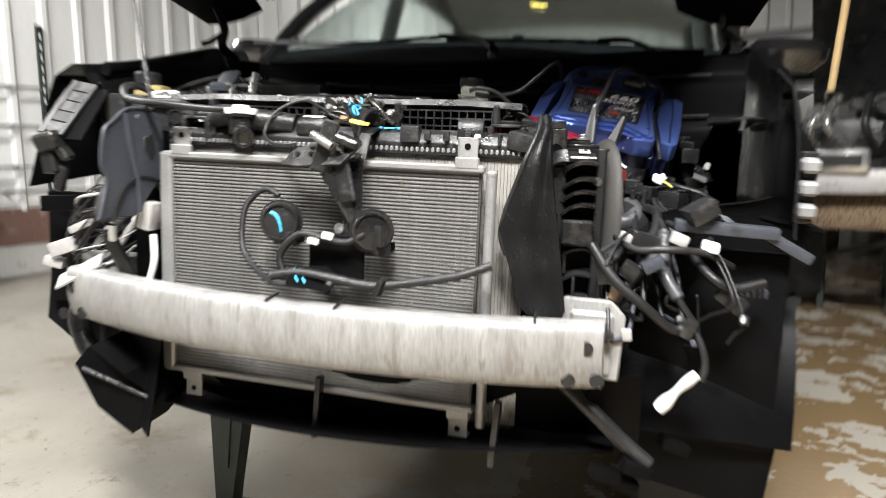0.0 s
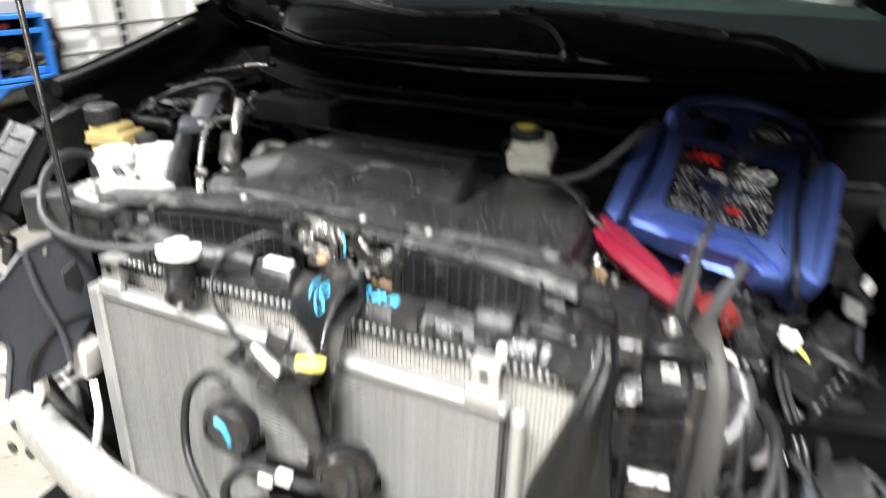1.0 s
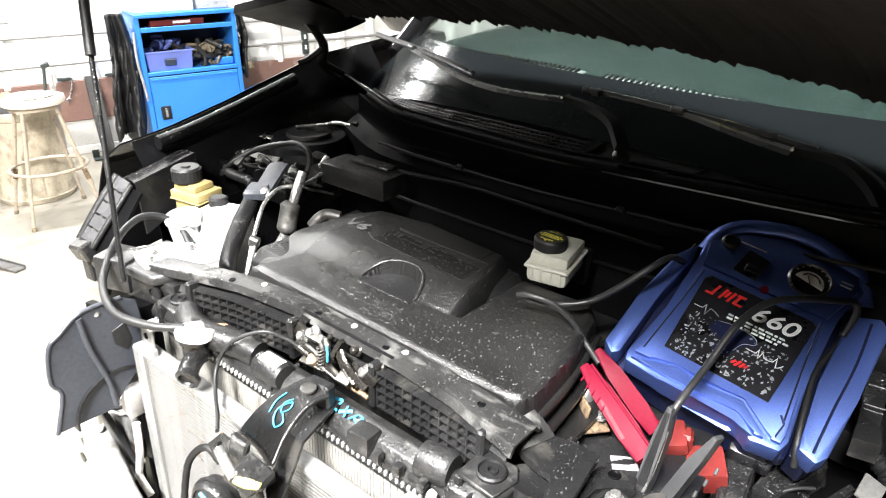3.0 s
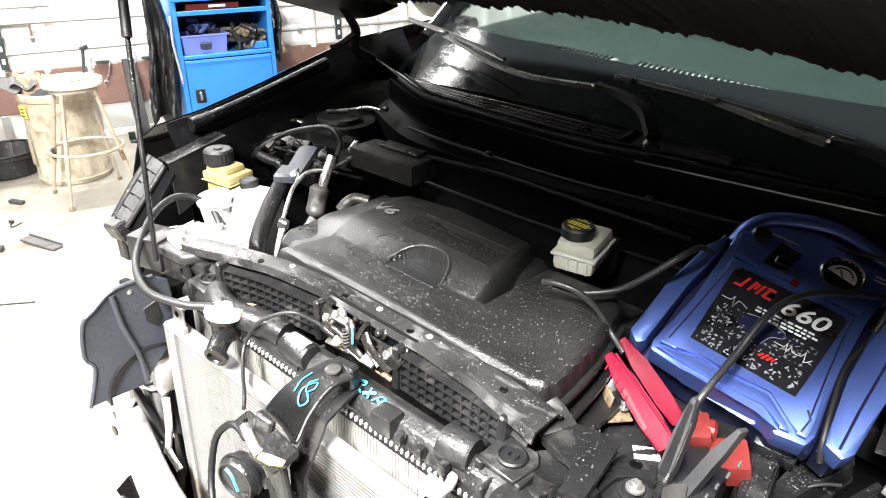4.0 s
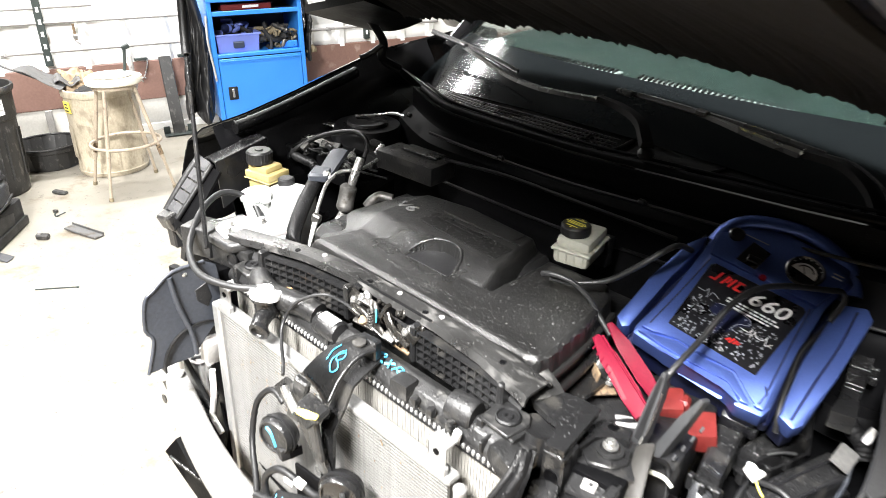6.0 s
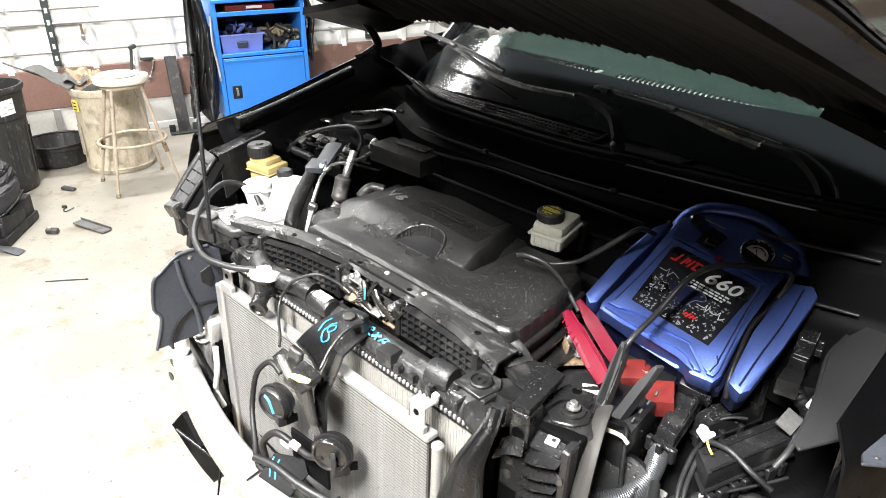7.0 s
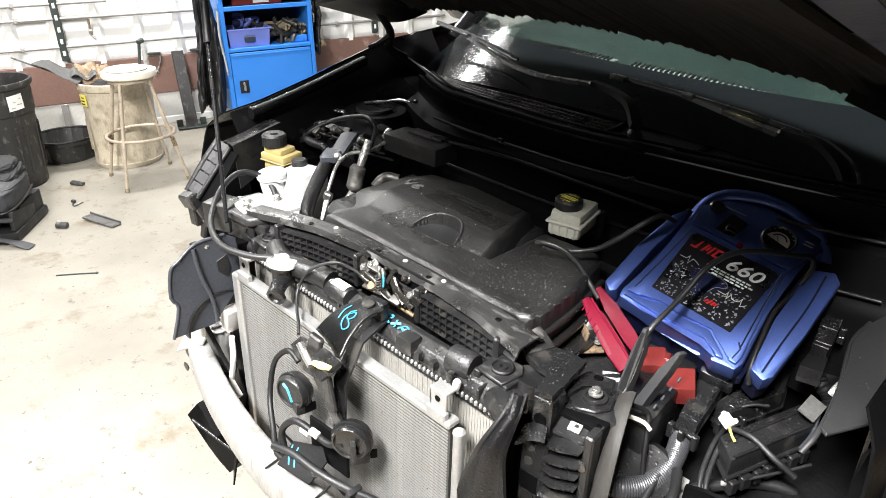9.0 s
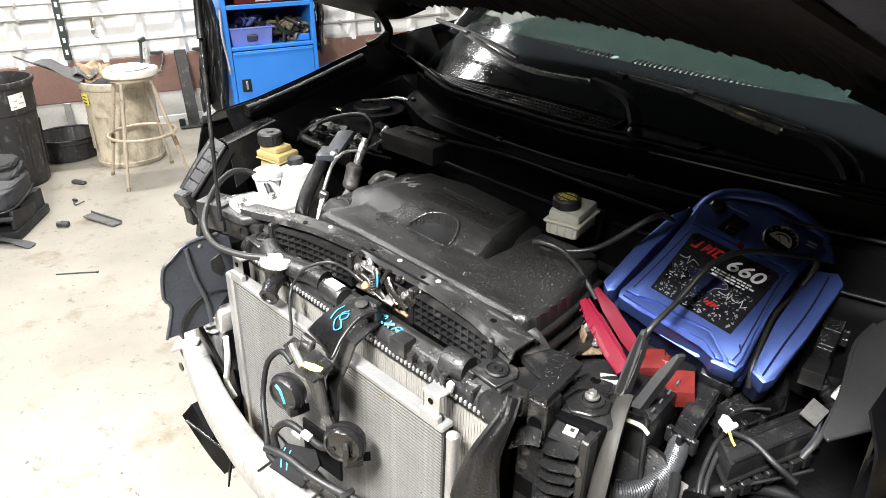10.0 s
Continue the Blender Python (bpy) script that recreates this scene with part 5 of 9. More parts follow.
def liner_f(u, v):
    z = 0.985 - 0.68 * v
    inner = 0.80 - 0.20 * ease(0.83, 0.78, z)
    outer = 0.80 + 0.065 * ease(1.0, 0.90, z) - 0.035 * ease(0.74, 0.55, z) - 0.10 * ease(0.55, 0.32, z) + (0.010 if int(v * 60) % 4 < 2 and z < 0.75 else 0.0)
    return (inner + (outer - inner) * u, 0.235 + 0.02 * u, z)


def wing(s, name):
    def f(u, v):
        lean = 0.10 * max(0.0, 1 - u * 3) * v
        y = 0.235 + 0.93 * u - lean
        top = wing_top(0.235 + 0.93 * u)
        x = 0.775 + 0.115 * math.sin(min(1, v * 1.5) * math.pi / 2) * min(1, 0.35 + 1.6 * u)
        low = 0.76 + 0.03 * math.sin(3 * u) if u < 0.9 else 0.40
        return (0.01 + s * x, y, top - 0.07 * min(1, v * 1.6) - (top - 0.07 - low) * max(0, (v - 0.3) / 0.7))

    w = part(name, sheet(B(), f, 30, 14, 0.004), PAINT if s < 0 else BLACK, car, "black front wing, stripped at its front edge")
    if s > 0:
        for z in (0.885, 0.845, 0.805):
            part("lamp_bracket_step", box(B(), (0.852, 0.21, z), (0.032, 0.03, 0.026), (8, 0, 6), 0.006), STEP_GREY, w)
        # black sheet that paints the shade inside the wing
        part("wing_cavity_shade", sheet(B(), lambda u, v: (0.785 + 0.11 * u, 0.24 + 0.72 * v, 0.79 - 0.02 * u), 4, 12, 0.006), BLACK, w)
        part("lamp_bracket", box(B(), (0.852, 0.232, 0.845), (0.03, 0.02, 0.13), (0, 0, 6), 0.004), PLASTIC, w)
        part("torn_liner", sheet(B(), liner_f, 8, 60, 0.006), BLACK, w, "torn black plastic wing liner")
        part("inner_flange", sheet(B(), lambda u, v: (0.01 + 0.785 + 0.02 * v, 0.25 + 0.72 * u, wing_top(0.25 + 0.72 * u) - 0.01 - 0.64 * v), 20, 8, 0.005), PAINT_IN, w)
        return w
    part("inner_flange", sheet(B(), lambda u, v: (0.01 + s * (0.773 - 0.045 * ease(0, 0.25, v) - 0.04 * v), 0.26 + 0.72 * u, wing_top(0.26 + 0.72 * u) - 0.006 - 0.05 * ease(0.1, 0.3, v) - 0.30 * v), 20, 14, 0.005), PAINT_IN, w)
    part("edge_seal", tube(B(), [(0.01 + s * 0.735, y, wing_top(y) - 0.012) for y in (0.30, 0.38, 0.48, 0.58, 0.68)], 0.019, 10, 4, flat=0.75), HOSE, w, "wet black rubber edge strip")
    rr = random.Random(17 + s)
    for k in range(46):
        y = 0.30 + 0.37 * rr.random()
        r = 0.0016 + 0.0018 * rr.random()
        dr = lathe(B(), ((0.0, -0.001), (r, 0.0), (r * 0.7, r * 0.45), (0.0, r * 0.6)), pose(0.01 + s * (0.735 + 0.014 * (rr.random() - 0.5)), y, wing_top(y) + 0.0035), 7)
        part("drop", dr, WATER, w)
    # glossy shield behind the lamp opening
    part("lamp_shield", sheet(B(), lambda u, v: (0.01 + s * (0.655 + 0.095 * v), 0.195 + 0.14 * u + 0.02 * v, 1.004 + 0.03 * u - 0.02 * v * v), 10, 6, 0.004), PAINT_IN, w, "dusty black inner lamp shield")
    part("shield_side", sheet(B(), lambda u, v: (0.01 + s * (0.655 - 0.015 * v), 0.195 + 0.14 * u, 1.006 + 0.03 * u - 0.11 * v * (1 - 0.3 * u)), 8, 4, 0.004), PAINT_IN, w)
    # stepped bracket at the lamp opening
    a, b = Vector((0.01 + s * 0.676, 0.195, 1.000)), Vector((0.01 + s * 0.690, 0.100, 0.885))
    for k in range(5):
        p, q = a.lerp(b, k / 5), a.lerp(b, (k + 0.86) / 5)
        bm = B()
        vs = [bm.verts.new(c) for c in (p, p + Vector((s * 0.036, -0.004, 0.006)), q + Vector((s * 0.036, -0.004, 0.006)), q)]
        lo = [bm.verts.new(v.co + Vector((0, 0.008, -0.018))) for v in vs]
        bm.faces.new(vs)
        bm.faces.new(lo[::-1])
        for i in range(4):
            bm.faces.new((vs[i], lo[i], lo[(i + 1) % 4], vs[(i + 1) % 4]))
        part("lamp_bracket_step", bm, STEP_SHEEN, w, "", 0)
    part("lamp_bracket", tube(B(), [a + Vector((s * 0.046, 0, 0.004)), a.lerp(b, 0.5) + Vector((s * 0.048, 0, 0.004)), b + Vector((s * 0.046, 0, 0.0))], 0.009, 8, 4, flat=0.6), PLASTIC, w)
    part("lamp_bracket", tube(B(), [a + Vector((-s * 0.006, 0, -0.004)), b + Vector((-s * 0.006, 0, -0.004))], 0.006, 8, 3), PLASTIC, w)
    bm = B()
    box(bm, (0.01 + s * 0.715, 0.095, 0.868), (0.06, 0.03, 0.04), (20, s * 12, 0), 0.005)
    box(bm, (0.01 + s * 0.722, 0.11, 0.83), (0.035, 0.03, 0.07), (0, s * 8, 0), 0.004)
    box(bm, (0.01 + s * 0.705, 0.12, 0.785), (0.022, 0.02, 0.06), (0, -s * 16, 10), 0.004)
    box(bm, (0.01 + s * 0.690, 0.11, 0.85), (0.02, 0.03, 0.05), (15, s * 30, 0), 0.004)
    part("torn_tab", bm, PLASTIC, w)
    # black sheet standing in for the shade of the lamp hole
    part("lamp_hole_shade", sheet(B(), lambda u, v: (0.01 + s * (0.635 + 0.05 * v), 0.20 - 0.09 * u, 0.985 - 0.115 * u), 6, 3, 0.006), BLACK, w)
    return w


wing(-1, "front_wing")
wing(1, "front_wing")

# inner wheel arches and tyres
for s in (1,):
    bm = B()
    sheet(bm, lambda u, v: (0.01 + s * (0.52 + 0.33 * v), 0.56 + 0.42 * math.cos(math.pi * (0.02 + 0.98 * u)) * -1, 0.36 + 0.40 * math.sin(math.pi * (0.02 + 0.98 * u))), 20, 6, 0.005)
    part("arch_liner", bm, BLACK, car, "black plastic wheel-arch liner")
    wheel = part("wheel", lathe(B(), ((0.10, -0.10), (0.30, -0.115), (0.345, -0.10), (0.365, -0.06), (0.37, 0.0), (0.365, 0.06), (0.345, 0.10), (0.30, 0.115), (0.10, 0.10)), pose(0.01 + s * 0.70, 0.66, 0.311, 0, 90, 0), 40), TYRE, car, "black front tyre")
    part("rim", lathe(B(), ((0.0, -0.02), (0.20, -0.03), (0.235, 0.09), (0.225, 0.09), (0.19, 0.0), (0.0, 0.02)), pose(0.01 + s * 0.70, 0.66, 0.311, 0, 90 * s, 0), 30), PIPE, wheel)
for s in (-1, 1):
    wheel = part("wheel", lathe(B(), ((0.10, -0.10), (0.30, -0.115), (0.345, -0.10), (0.37, 0.0), (0.345, 0.10), (0.30, 0.115), (0.10, 0.10)), pose(0.01 + s * 0.72, 3.3, 0.305 if s > 0 else 0.25, 0, 90, 0), 40), TYRE, car, "black rear tyre")
# engine block under the cover, and an added black sheet for the shade below
bm = B()
box(bm, (0.0, 0.38, 0.62), (0.62, 0.42, 0.55), bev=0.03)
box(bm, (-0.10, 0.36, 0.92), (0.44, 0.28, 0.08), bev=0.02)
part("engine_block", bm, PLASTIC, car, "dark grimy engine block")
part("arch_liner", sheet(B(), lambda u, v: (-0.80 + 0.36 * u, 0.20 + 0.03 * math.sin(6 * u) - 0.03 * v, 0.64 - (0.20 + 0.17 * min(1, 2.2 * u)) * v), 14, 8, 0.006), BLACK, car, "black plastic wheel-arch liner")
part("inner_wing", sheet(B(), lambda u, v: (-0.685 - 0.03 * v, 0.34 + 0.78 * u, 0.90 - 0.5 * v), 12, 8, 0.006), BLACK, car, "black inner wing")
part("bay_shade_sheet", box(B(), (0.0, 0.42, 0.40), (1.05, 0.62, 0.03)), BLACK, car)


# ---- smaller parts of the engine bay ----
def hose(name, pts, r, material, parent=None, label="", seg=8, step=6, ribs=0, flat=1.0):
    return part(name, tube(B(), pts, r, seg, step, ribs, flat), material, parent or car, label)


def block(name, c, s, rot, material, parent=None, label="", bev=0.004):
    return part(name, box(B(), c, s, rot, bev, 2), material, parent or car, label)


# brake fluid reservoir
res = B()
box(res, (0.166, 0.492, 0.993), (0.068, 0.098, 0.028), (0, 0, 12), 0.009, 2)
box(res, (0.166, 0.492, 1.008), (0.076, 0.106, 0.006), (0, 0, 12), 0.002)
box(res, (0.166, 0.494, 1.020), (0.066, 0.094, 0.022), (0, 0, 12), 0.009, 2)
for k in range(4):
    box(res, tuple(pose(0.166, 0.492, 0, 0, 0, 12) @ Vector((-0.0345, -0.036 + 0.024 * k, 0.994))), (0.004, 0.005, 0.024), (0, 0, 12), 0.0015)
    box(res, tuple(pose(0.166, 0.492, 0, 0, 0, 12) @ Vector((-0.024 + 0.016 * k, -0.0495, 0.994))), (0.005, 0.004, 0.024), (0, 0, 12), 0.0015)
res = part("brake_fluid_tank", res, TANK_GREY, car, "cloudy grey brake fluid tank with black cap")
cap = lathe(B(), ((0.0, 0), (0.027, 0), (0.028, 0.004), (0.028, 0.016), (0.025, 0.020), (0.0, 0.020)), pose(0.160, 0.478, 1.030), 28)
cap = part("cap", cap, RUBBER, res, "black cap with yellow printing")
for i in range(9):
    for j in range(9):
        x, y = (i - 4) * 0.0055, (j - 4) * 0.0055
        if x * x + y * y < 0.00050 and abs(j - 4) != 2 or (abs(j - 4) < 2 and x * x < 0.0005 and i % 2):
            part("print_mark", box(B(), (0.160 + x * 0.9, 0.478 + y * 0.9, 1.0505), (0.0036, 0.0022, 0.0006), (0, 0, 10)), YELLOW, cap)
block("cylinder_flange", (0.14, 0.56, 0.97), (0.10, 0.03, 0.06), (0, 0, 8), PLASTIC)

# power steering tank: yellowed plastic under a ribbed cap
ps = B()
box(ps, (-0.564, 0.280, 0.958), (0.068, 0.058, 0.046), (0, 0, 10), 0.010, 2)
box(ps, (-0.562, 0.280, 0.984), (0.078, 0.066, 0.016), (0, 0, 10), 0.003, 2)
box(ps, (-0.562, 0.280, 0.974), (0.082, 0.070, 0.003), (0, 0, 10), 0.001)
box(ps, (-0.568, 0.280, 0.996), (0.062, 0.054, 0.02), (0, 0, 10), 0.009, 2)
ps = part("steering_fluid_tank", ps, AMBER, car, "yellowed steering fluid tank with ribbed black cap")
cap = B()
poly = [((0.029 + 0.0012 * (k % 2)) * math.cos(2 * math.pi * k / 48), (0.029 + 0.0012 * (k % 2)) * math.sin(2 * math.pi * k / 48)) for k in range(48)]
prism(cap, poly, pose(-0.580, 0.274, 1.008), 0.024, 0.0)
lathe(cap, ((0.0, 0), (0.029, 0), (0.026, 0.004), (0.010, 0.004), (0.009, 0.007), (0.0, 0.007)), pose(-0.580, 0.274, 1.032), 24)
part("cap", cap, RUBBER, ps)
block("tank_bracket", (-0.575, 0.275, 0.90), (0.07, 0.05, 0.08), (0, 0, 10), PLASTIC)

# white overflow tank and its capped neck
tank = B()
box(tank, (-0.470, 0.262, 0.905), (0.105, 0.115, 0.13), (0, 0, 20), 0.016, 2)
box(tank, (-0.455, 0.268, 0.965), (0.065, 0.085, 0.03), (0, 0, 20), 0.012, 2)
tank = part("overflow_tank", tank, TANK, car, "milky white overflow tank with black cap")
part("cap", lathe(B(), ((0.0, 0), (0.019, 0), (0.019, 0.014), (0.015, 0.017), (0.0, 0.017)), pose(-0.488, 0.282, 0.977), 22), RUBBER, tank)
neck = lathe(B(), ((0.0, -0.09), (0.026, -0.09), (0.031, -0.008), (0.034, -0.006), (0.035, 0.003), (0.031, 0.008), (0.0, 0.010)), pose(-0.478, 0.196, 0.980, 6, -4, 0), 26)
part("filler_neck", neck, TANK, tank)
part("lid_strap", tube(B(), [(-0.452, 0.184, 0.980), (-0.440, 0.193, 0.974), (-0.448, 0.213, 0.970)], 0.003, 6), TANK, tank)

# big looped hose from the filler neck round to the tank
hose("overflow_hose", [(-0.185, 0.01, 0.945), (-0.225, -0.02, 0.945), (-0.29, -0.042, 0.95), (-0.37, -0.02, 0.955), (-0.43, 0.02, 0.965), (-0.475, 0.07, 0.985), (-0.50, 0.125, 0.995), (-0.49, 0.165, 0.985), (-0.46, 0.18, 0.965), (-0.43, 0.175, 0.945)], 0.0066, RUBBER_GREY, None, "looped black rubber overflow hose", 10)
block("hose_label", (-0.49, 0.09, 0.935), (0.05, 0.035, 0.002), (20, -20, 20), WHITE_PL, None, "white label", 0.0)

# left front corner plates
crn = B()
prism(crn, [(-0.43, 0.06), (-0.36, 0.05), (-0.31, 0.09), (-0.30, 0.155), (-0.36, 0.17), (-0.42, 0.13)], pose(0, 0, 0.962), 0.008, 0.002)
crn = part("corner_plate", crn, SHEET, car, "bright bare metal corner plate")
for p in ((-0.40, 0.085, 0.972), (-0.37, 0.14, 0.972)):
    hex_bolt(p, 0.008)
block("latch_box", (-0.44, 0.05, 0.94), (0.07, 0.06, 0.06), (0, 0, 20), PLASTIC_DUSTY)
block("tie_bracket", (-0.36, 0.06, 0.925), (0.12, 0.02, 0.05), (0, 0, 12), PLASTIC_DUSTY)
part("hole_disc", lathe(B(), ((0.0, 0), (0.016, 0), (0.016, 0.004), (0.011, 0.004), (0.010, 0.001), (0.0, 0.001)), pose(-0.335, 0.048, 0.93, 90, 0, 10), 18), RUBBER, car)
part("leaf", prism(B(), [(-0.03, -0.006), (0.0, -0.016), (0.03, -0.008), (0.036, 0.008), (0.0, 0.014), (-0.026, 0.010)], pose(-0.225, 0.055, 0.918, 12, 8, 20), 0.003, 0.001), LEAF, car, "dry brown leaf")
part("leaf", prism(B(), [(-0.02, -0.006), (0.01, -0.012), (0.024, 0.004), (0.0, 0.012)], pose(-0.19, 0.06, 0.922, -14, 10, 60), 0.003, 0.001), LEAF, car, "dry brown leaf")

# pipes, hoses and damper beside the engine
big_hose = hose("coolant_hose", [(-0.345, 0.195, 0.89), (-0.368, 0.215, 0.925), (-0.405, 0.275, 0.968), (-0.436, 0.330, 0.995)], 0.0165, HOSE, None, "thick black coolant hose", 14)
clampb = B()
sheet(clampb, lambda u, v: Vector((-0.450, 0.333, 0.996)).lerp(Vector((-0.400, 0.335, 1.006)), u).lerp(Vector((-0.452, 0.384, 1.046)).lerp(Vector((-0.408, 0.397, 1.054)), u), v) + Vector((0, 0, 0.004 * math.sin(math.pi * u))), 6, 6, 0.010)
prism(clampb, [(-0.024, -0.026), (0.022, -0.024), (0.026, 0.018), (-0.020, 0.024)], pose(-0.425, 0.333, 0.998, 6, 0, 38), 0.022, 0.005)
part("pipe_bracket", clampb, GUARD, car, "dull grey pipe bracket")
hex_bolt((-0.402, 0.330, 1.014), 0.007, None, (0.4, -0.5, 0.6))
hose("steel_pipe", [(-0.330, 0.225, 0.90), (-0.346, 0.25, 0.936), (-0.366, 0.285, 0.977), (-0.380, 0.315, 1.003), (-0.393, 0.36, 1.015), (-0.378, 0.39, 1.017), (-0.386, 0.43, 1.012), (-0.405, 0.48, 1.012)], 0.0042, STEEL, None, "bent bare steel pipe", 10)
hose("steel_pipe", [(-0.318, 0.215, 0.90), (-0.335, 0.245, 0.932), (-0.345, 0.262, 0.948)], 0.0032, STEEL, None, "bent bare steel pipe", 8)
dm_ = look((-0.3585, 0.342, 0.936), (-0.3545, 0.322, 0.881))
dry = lathe(B(), ((0.0, 0), (0.011, 0), (0.0175, 0.005), (0.0195, 0.010), (0.0195, 0.014), (0.0188, 0.016), (0.0188, 0.048), (0.0195, 0.050), (0.0195, 0.055), (0.014, 0.062), (0.010, 0.064), (0.0, 0.064)), dm_, 26)
dry = part("pipe_damper", dry, DAMPER, car, "grey metal pipe damper")
part("damper_tail", tube(B(), [(-0.359, 0.340, 0.934), (-0.362, 0.332, 0.922), (-0.358, 0.315, 0.909), (-0.342, 0.288, 0.900), (-0.318, 0.262, 0.893)], 0.0088, 12, 6), STEEL, dry, "bright steel pipe")
part("damper_head", tube(B(), [(-0.355, 0.362, 0.994), (-0.357, 0.372, 1.010), (-0.362, 0.388, 1.030), (-0.366, 0.400, 1.046)], lambda t: 0.0092 + 0.001 * math.sin(3 * t), 12, 6, flat=0.75), STEEL, dry, "crimped steel pipe end")
for k in range(4):
    part("pipe_ring", lathe(B(), ((0.008, 0), (0.0135, 0), (0.0145, 0.002), (0.0135, 0.004), (0.008, 0.004)), look((-0.350 + 0.008 * k, 0.302 - 0.010 * k, 0.905 - 0.002 * k), (-0.20, 0.12, 0.86)), 18), STEEL, dry)
part("loom_clip", box(B(), (-0.345, 0.258, 0.950), (0.020, 0.014, 0.022), (10, 20, 30), 0.003), DAMPER, car)
hose("wiring_loom", [(-0.655, 0.415, 0.975), (-0.637, 0.42, 0.993), (-0.622, 0.44, 1.008), (-0.605, 0.465, 1.021), (-0.56, 0.485, 1.038), (-0.508, 0.50, 1.050), (-0.475, 0.50, 1.045), (-0.463, 0.50, 1.025), (-0.462, 0.49, 1.00)], 0.0062, RUBBER, None, "black taped wiring loom", 10)
hose("corrugated_sleeve", [(-0.665, 0.425, 0.972), (-0.635, 0.412, 0.972), (-0.595, 0.405, 0.976), (-0.560, 0.405, 0.976), (-0.545, 0.402, 0.966)], 0.0115, RUBBER, None, "black corrugated sleeve", 12, 6, 170)
hose("hose_stub", [(-0.735, 0.44, 0.966), (-0.70, 0.435, 0.974), (-0.668, 0.43, 0.978)], 0.0085, HOSE, None, "short black hose stub", 12)
block("bright_bracket", (-0.69, 0.497, 0.985), (0.055, 0.026, 0.006), (12, 6, 22), STEEL, None, "bright bare steel bracket", 0.002)
block("bright_bracket", (-0.635, 0.49, 0.994), (0.075, 0.030, 0.005), (-6, 8, 12), SHEET, None, "pale bare steel bracket", 0.002)
block("bright_bracket", (-0.575, 0.472, 1.004), (0.050, 0.024, 0.006), (14, 4, 30), STEEL, None, "bright bare steel bracket", 0.002)
rp = random.Random(77)
for k in range(26):
    c = Vector((rp.uniform(-0.70, -0.43), rp.uniform(0.42, 0.53), 0.0))
    c.z = 0.958 + 0.06 * (c.x + 0.7) + rp.uniform(0.0, 0.04)
    block("pipe_fitting" if k % 3 else "connector", c, (rp.uniform(0.008, 0.024), rp.uniform(0.006, 0.016), rp.uniform(0.006, 0.018)), (rp.uniform(-40, 40), rp.uniform(-40, 40), rp.uniform(0, 180)), (STEEL, PLASTIC, RUBBER, DAMPER, PLASTIC)[k % 5], None, "", 0.0018)
for k in range(5):
    a = Vector((-0.70 + 0.05 * k, 0.45 + 0.02 * rp.random(), 0.975))
    hose("thin_lead", [a, a + Vector((0.04, 0.03 * rp.random(), 0.03 * rp.random())), a + Vector((0.09, -0.02, 0.02)), a + Vector((0.13, 0.03, 0.0))], 0.0026, RUBBER)
block("connector", (-0.50, 0.55, 1.0), (0.03, 0.04, 0.03), (0, 10, 20), PLASTIC)
block("connector", (-0.44, 0.50, 0.995), (0.025, 0.035, 0.04), (0, 20, 10), PLASTIC)
block("bright_tab", (-0.43, 0.515, 1.015), (0.012, 0.03, 0.03), (30, 0, 10), STEEL, None, "", 0.002)
hose("bright_elbow", [(-0.338, 0.392, 0.940), (-0.330, 0.404, 0.956), (-0.322, 0.42, 0.962), (-0.300, 0.435, 0.958)], 0.012, DAMPER, None, "bright cast elbow", 12)
bm = B()
prism(bm, [(-0.05, -0.018), (0.05, -0.018), (0.055, 0.0), (0.05, 0.018), (-0.05, 0.018)], pose(-0.675, 0.580, 1.008, 8, 0, 18), 0.006, 0.002)
lb = part("bright_loop", bm, STEEL, car, "bright slotted bracket")
part("slot", box(B(), (-0.675, 0.580, 1.0155), (0.07, 0.014, 0.002), (8, 0, 18)), RUBBER, lb)
hose("brake_pipe", [(-0.63, 0.60, 1.04), (-0.59, 0.64, 1.045), (-0.55, 0.66, 1.055), (-0.50, 0.655, 1.06)], 0.004, STEEL)
tow = lathe(B(), ((0.032, 0), (0.085, 0.0), (0.09, -0.01), (0.10, -0.05), (0.032, -0.03)), pose(-0.60, 0.615, 1.025), 30)
tow = part("strut_tower", tow, PAINT_IN, car, "dark suspension strut tower")
part("tower_ring", lathe(B(), ((0.034, 0), (0.055, 0.0), (0.052, 0.008), (0.038, 0.008)), pose(-0.60, 0.615, 1.026), 26), PLASTIC, tow)
block("tower_base", (-0.64, 0.60, 0.94), (0.24, 0.26, 0.10), (0, 0, 0), PAINT_IN, None, "", 0.04)
tow = lathe(B(), ((0.032, 0), (0.085, 0.0), (0.09, -0.01), (0.10, -0.05), (0.032, -0.03)), pose(0.64, 0.68, 0.84), 30)
part("strut_tower", tow, PAINT_IN, car, "dark suspension strut tower")

# control box on the bulkhead
ecu = block("control_box", (-0.336, 0.538, 1.008), (0.178, 0.082, 0.044), (0, 0, 3), PLASTIC, None, "flat black control box", 0.004)
part("box_lid", box(B(), (-0.33, 0.560, 1.033), (0.11, 0.035, 0.006), (0, 0, 3), 0.002), PLASTIC_DUSTY, ecu)
hose("fine_pipe", [(-0.25, 0.55, 1.04), (-0.10, 0.60, 1.03), (0.10, 0.60, 1.03), (0.30, 0.60, 1.03)], 0.004, RUBBER)

# flexible air guide hanging off the near-side corner
gm = pose(-0.352, 0, 0, 0, 0, -3) @ Matrix(((0, 0, 1, 0), (1, 0, 0, 0), (0, 1, 0, 0), (0, 0, 0, 1)))
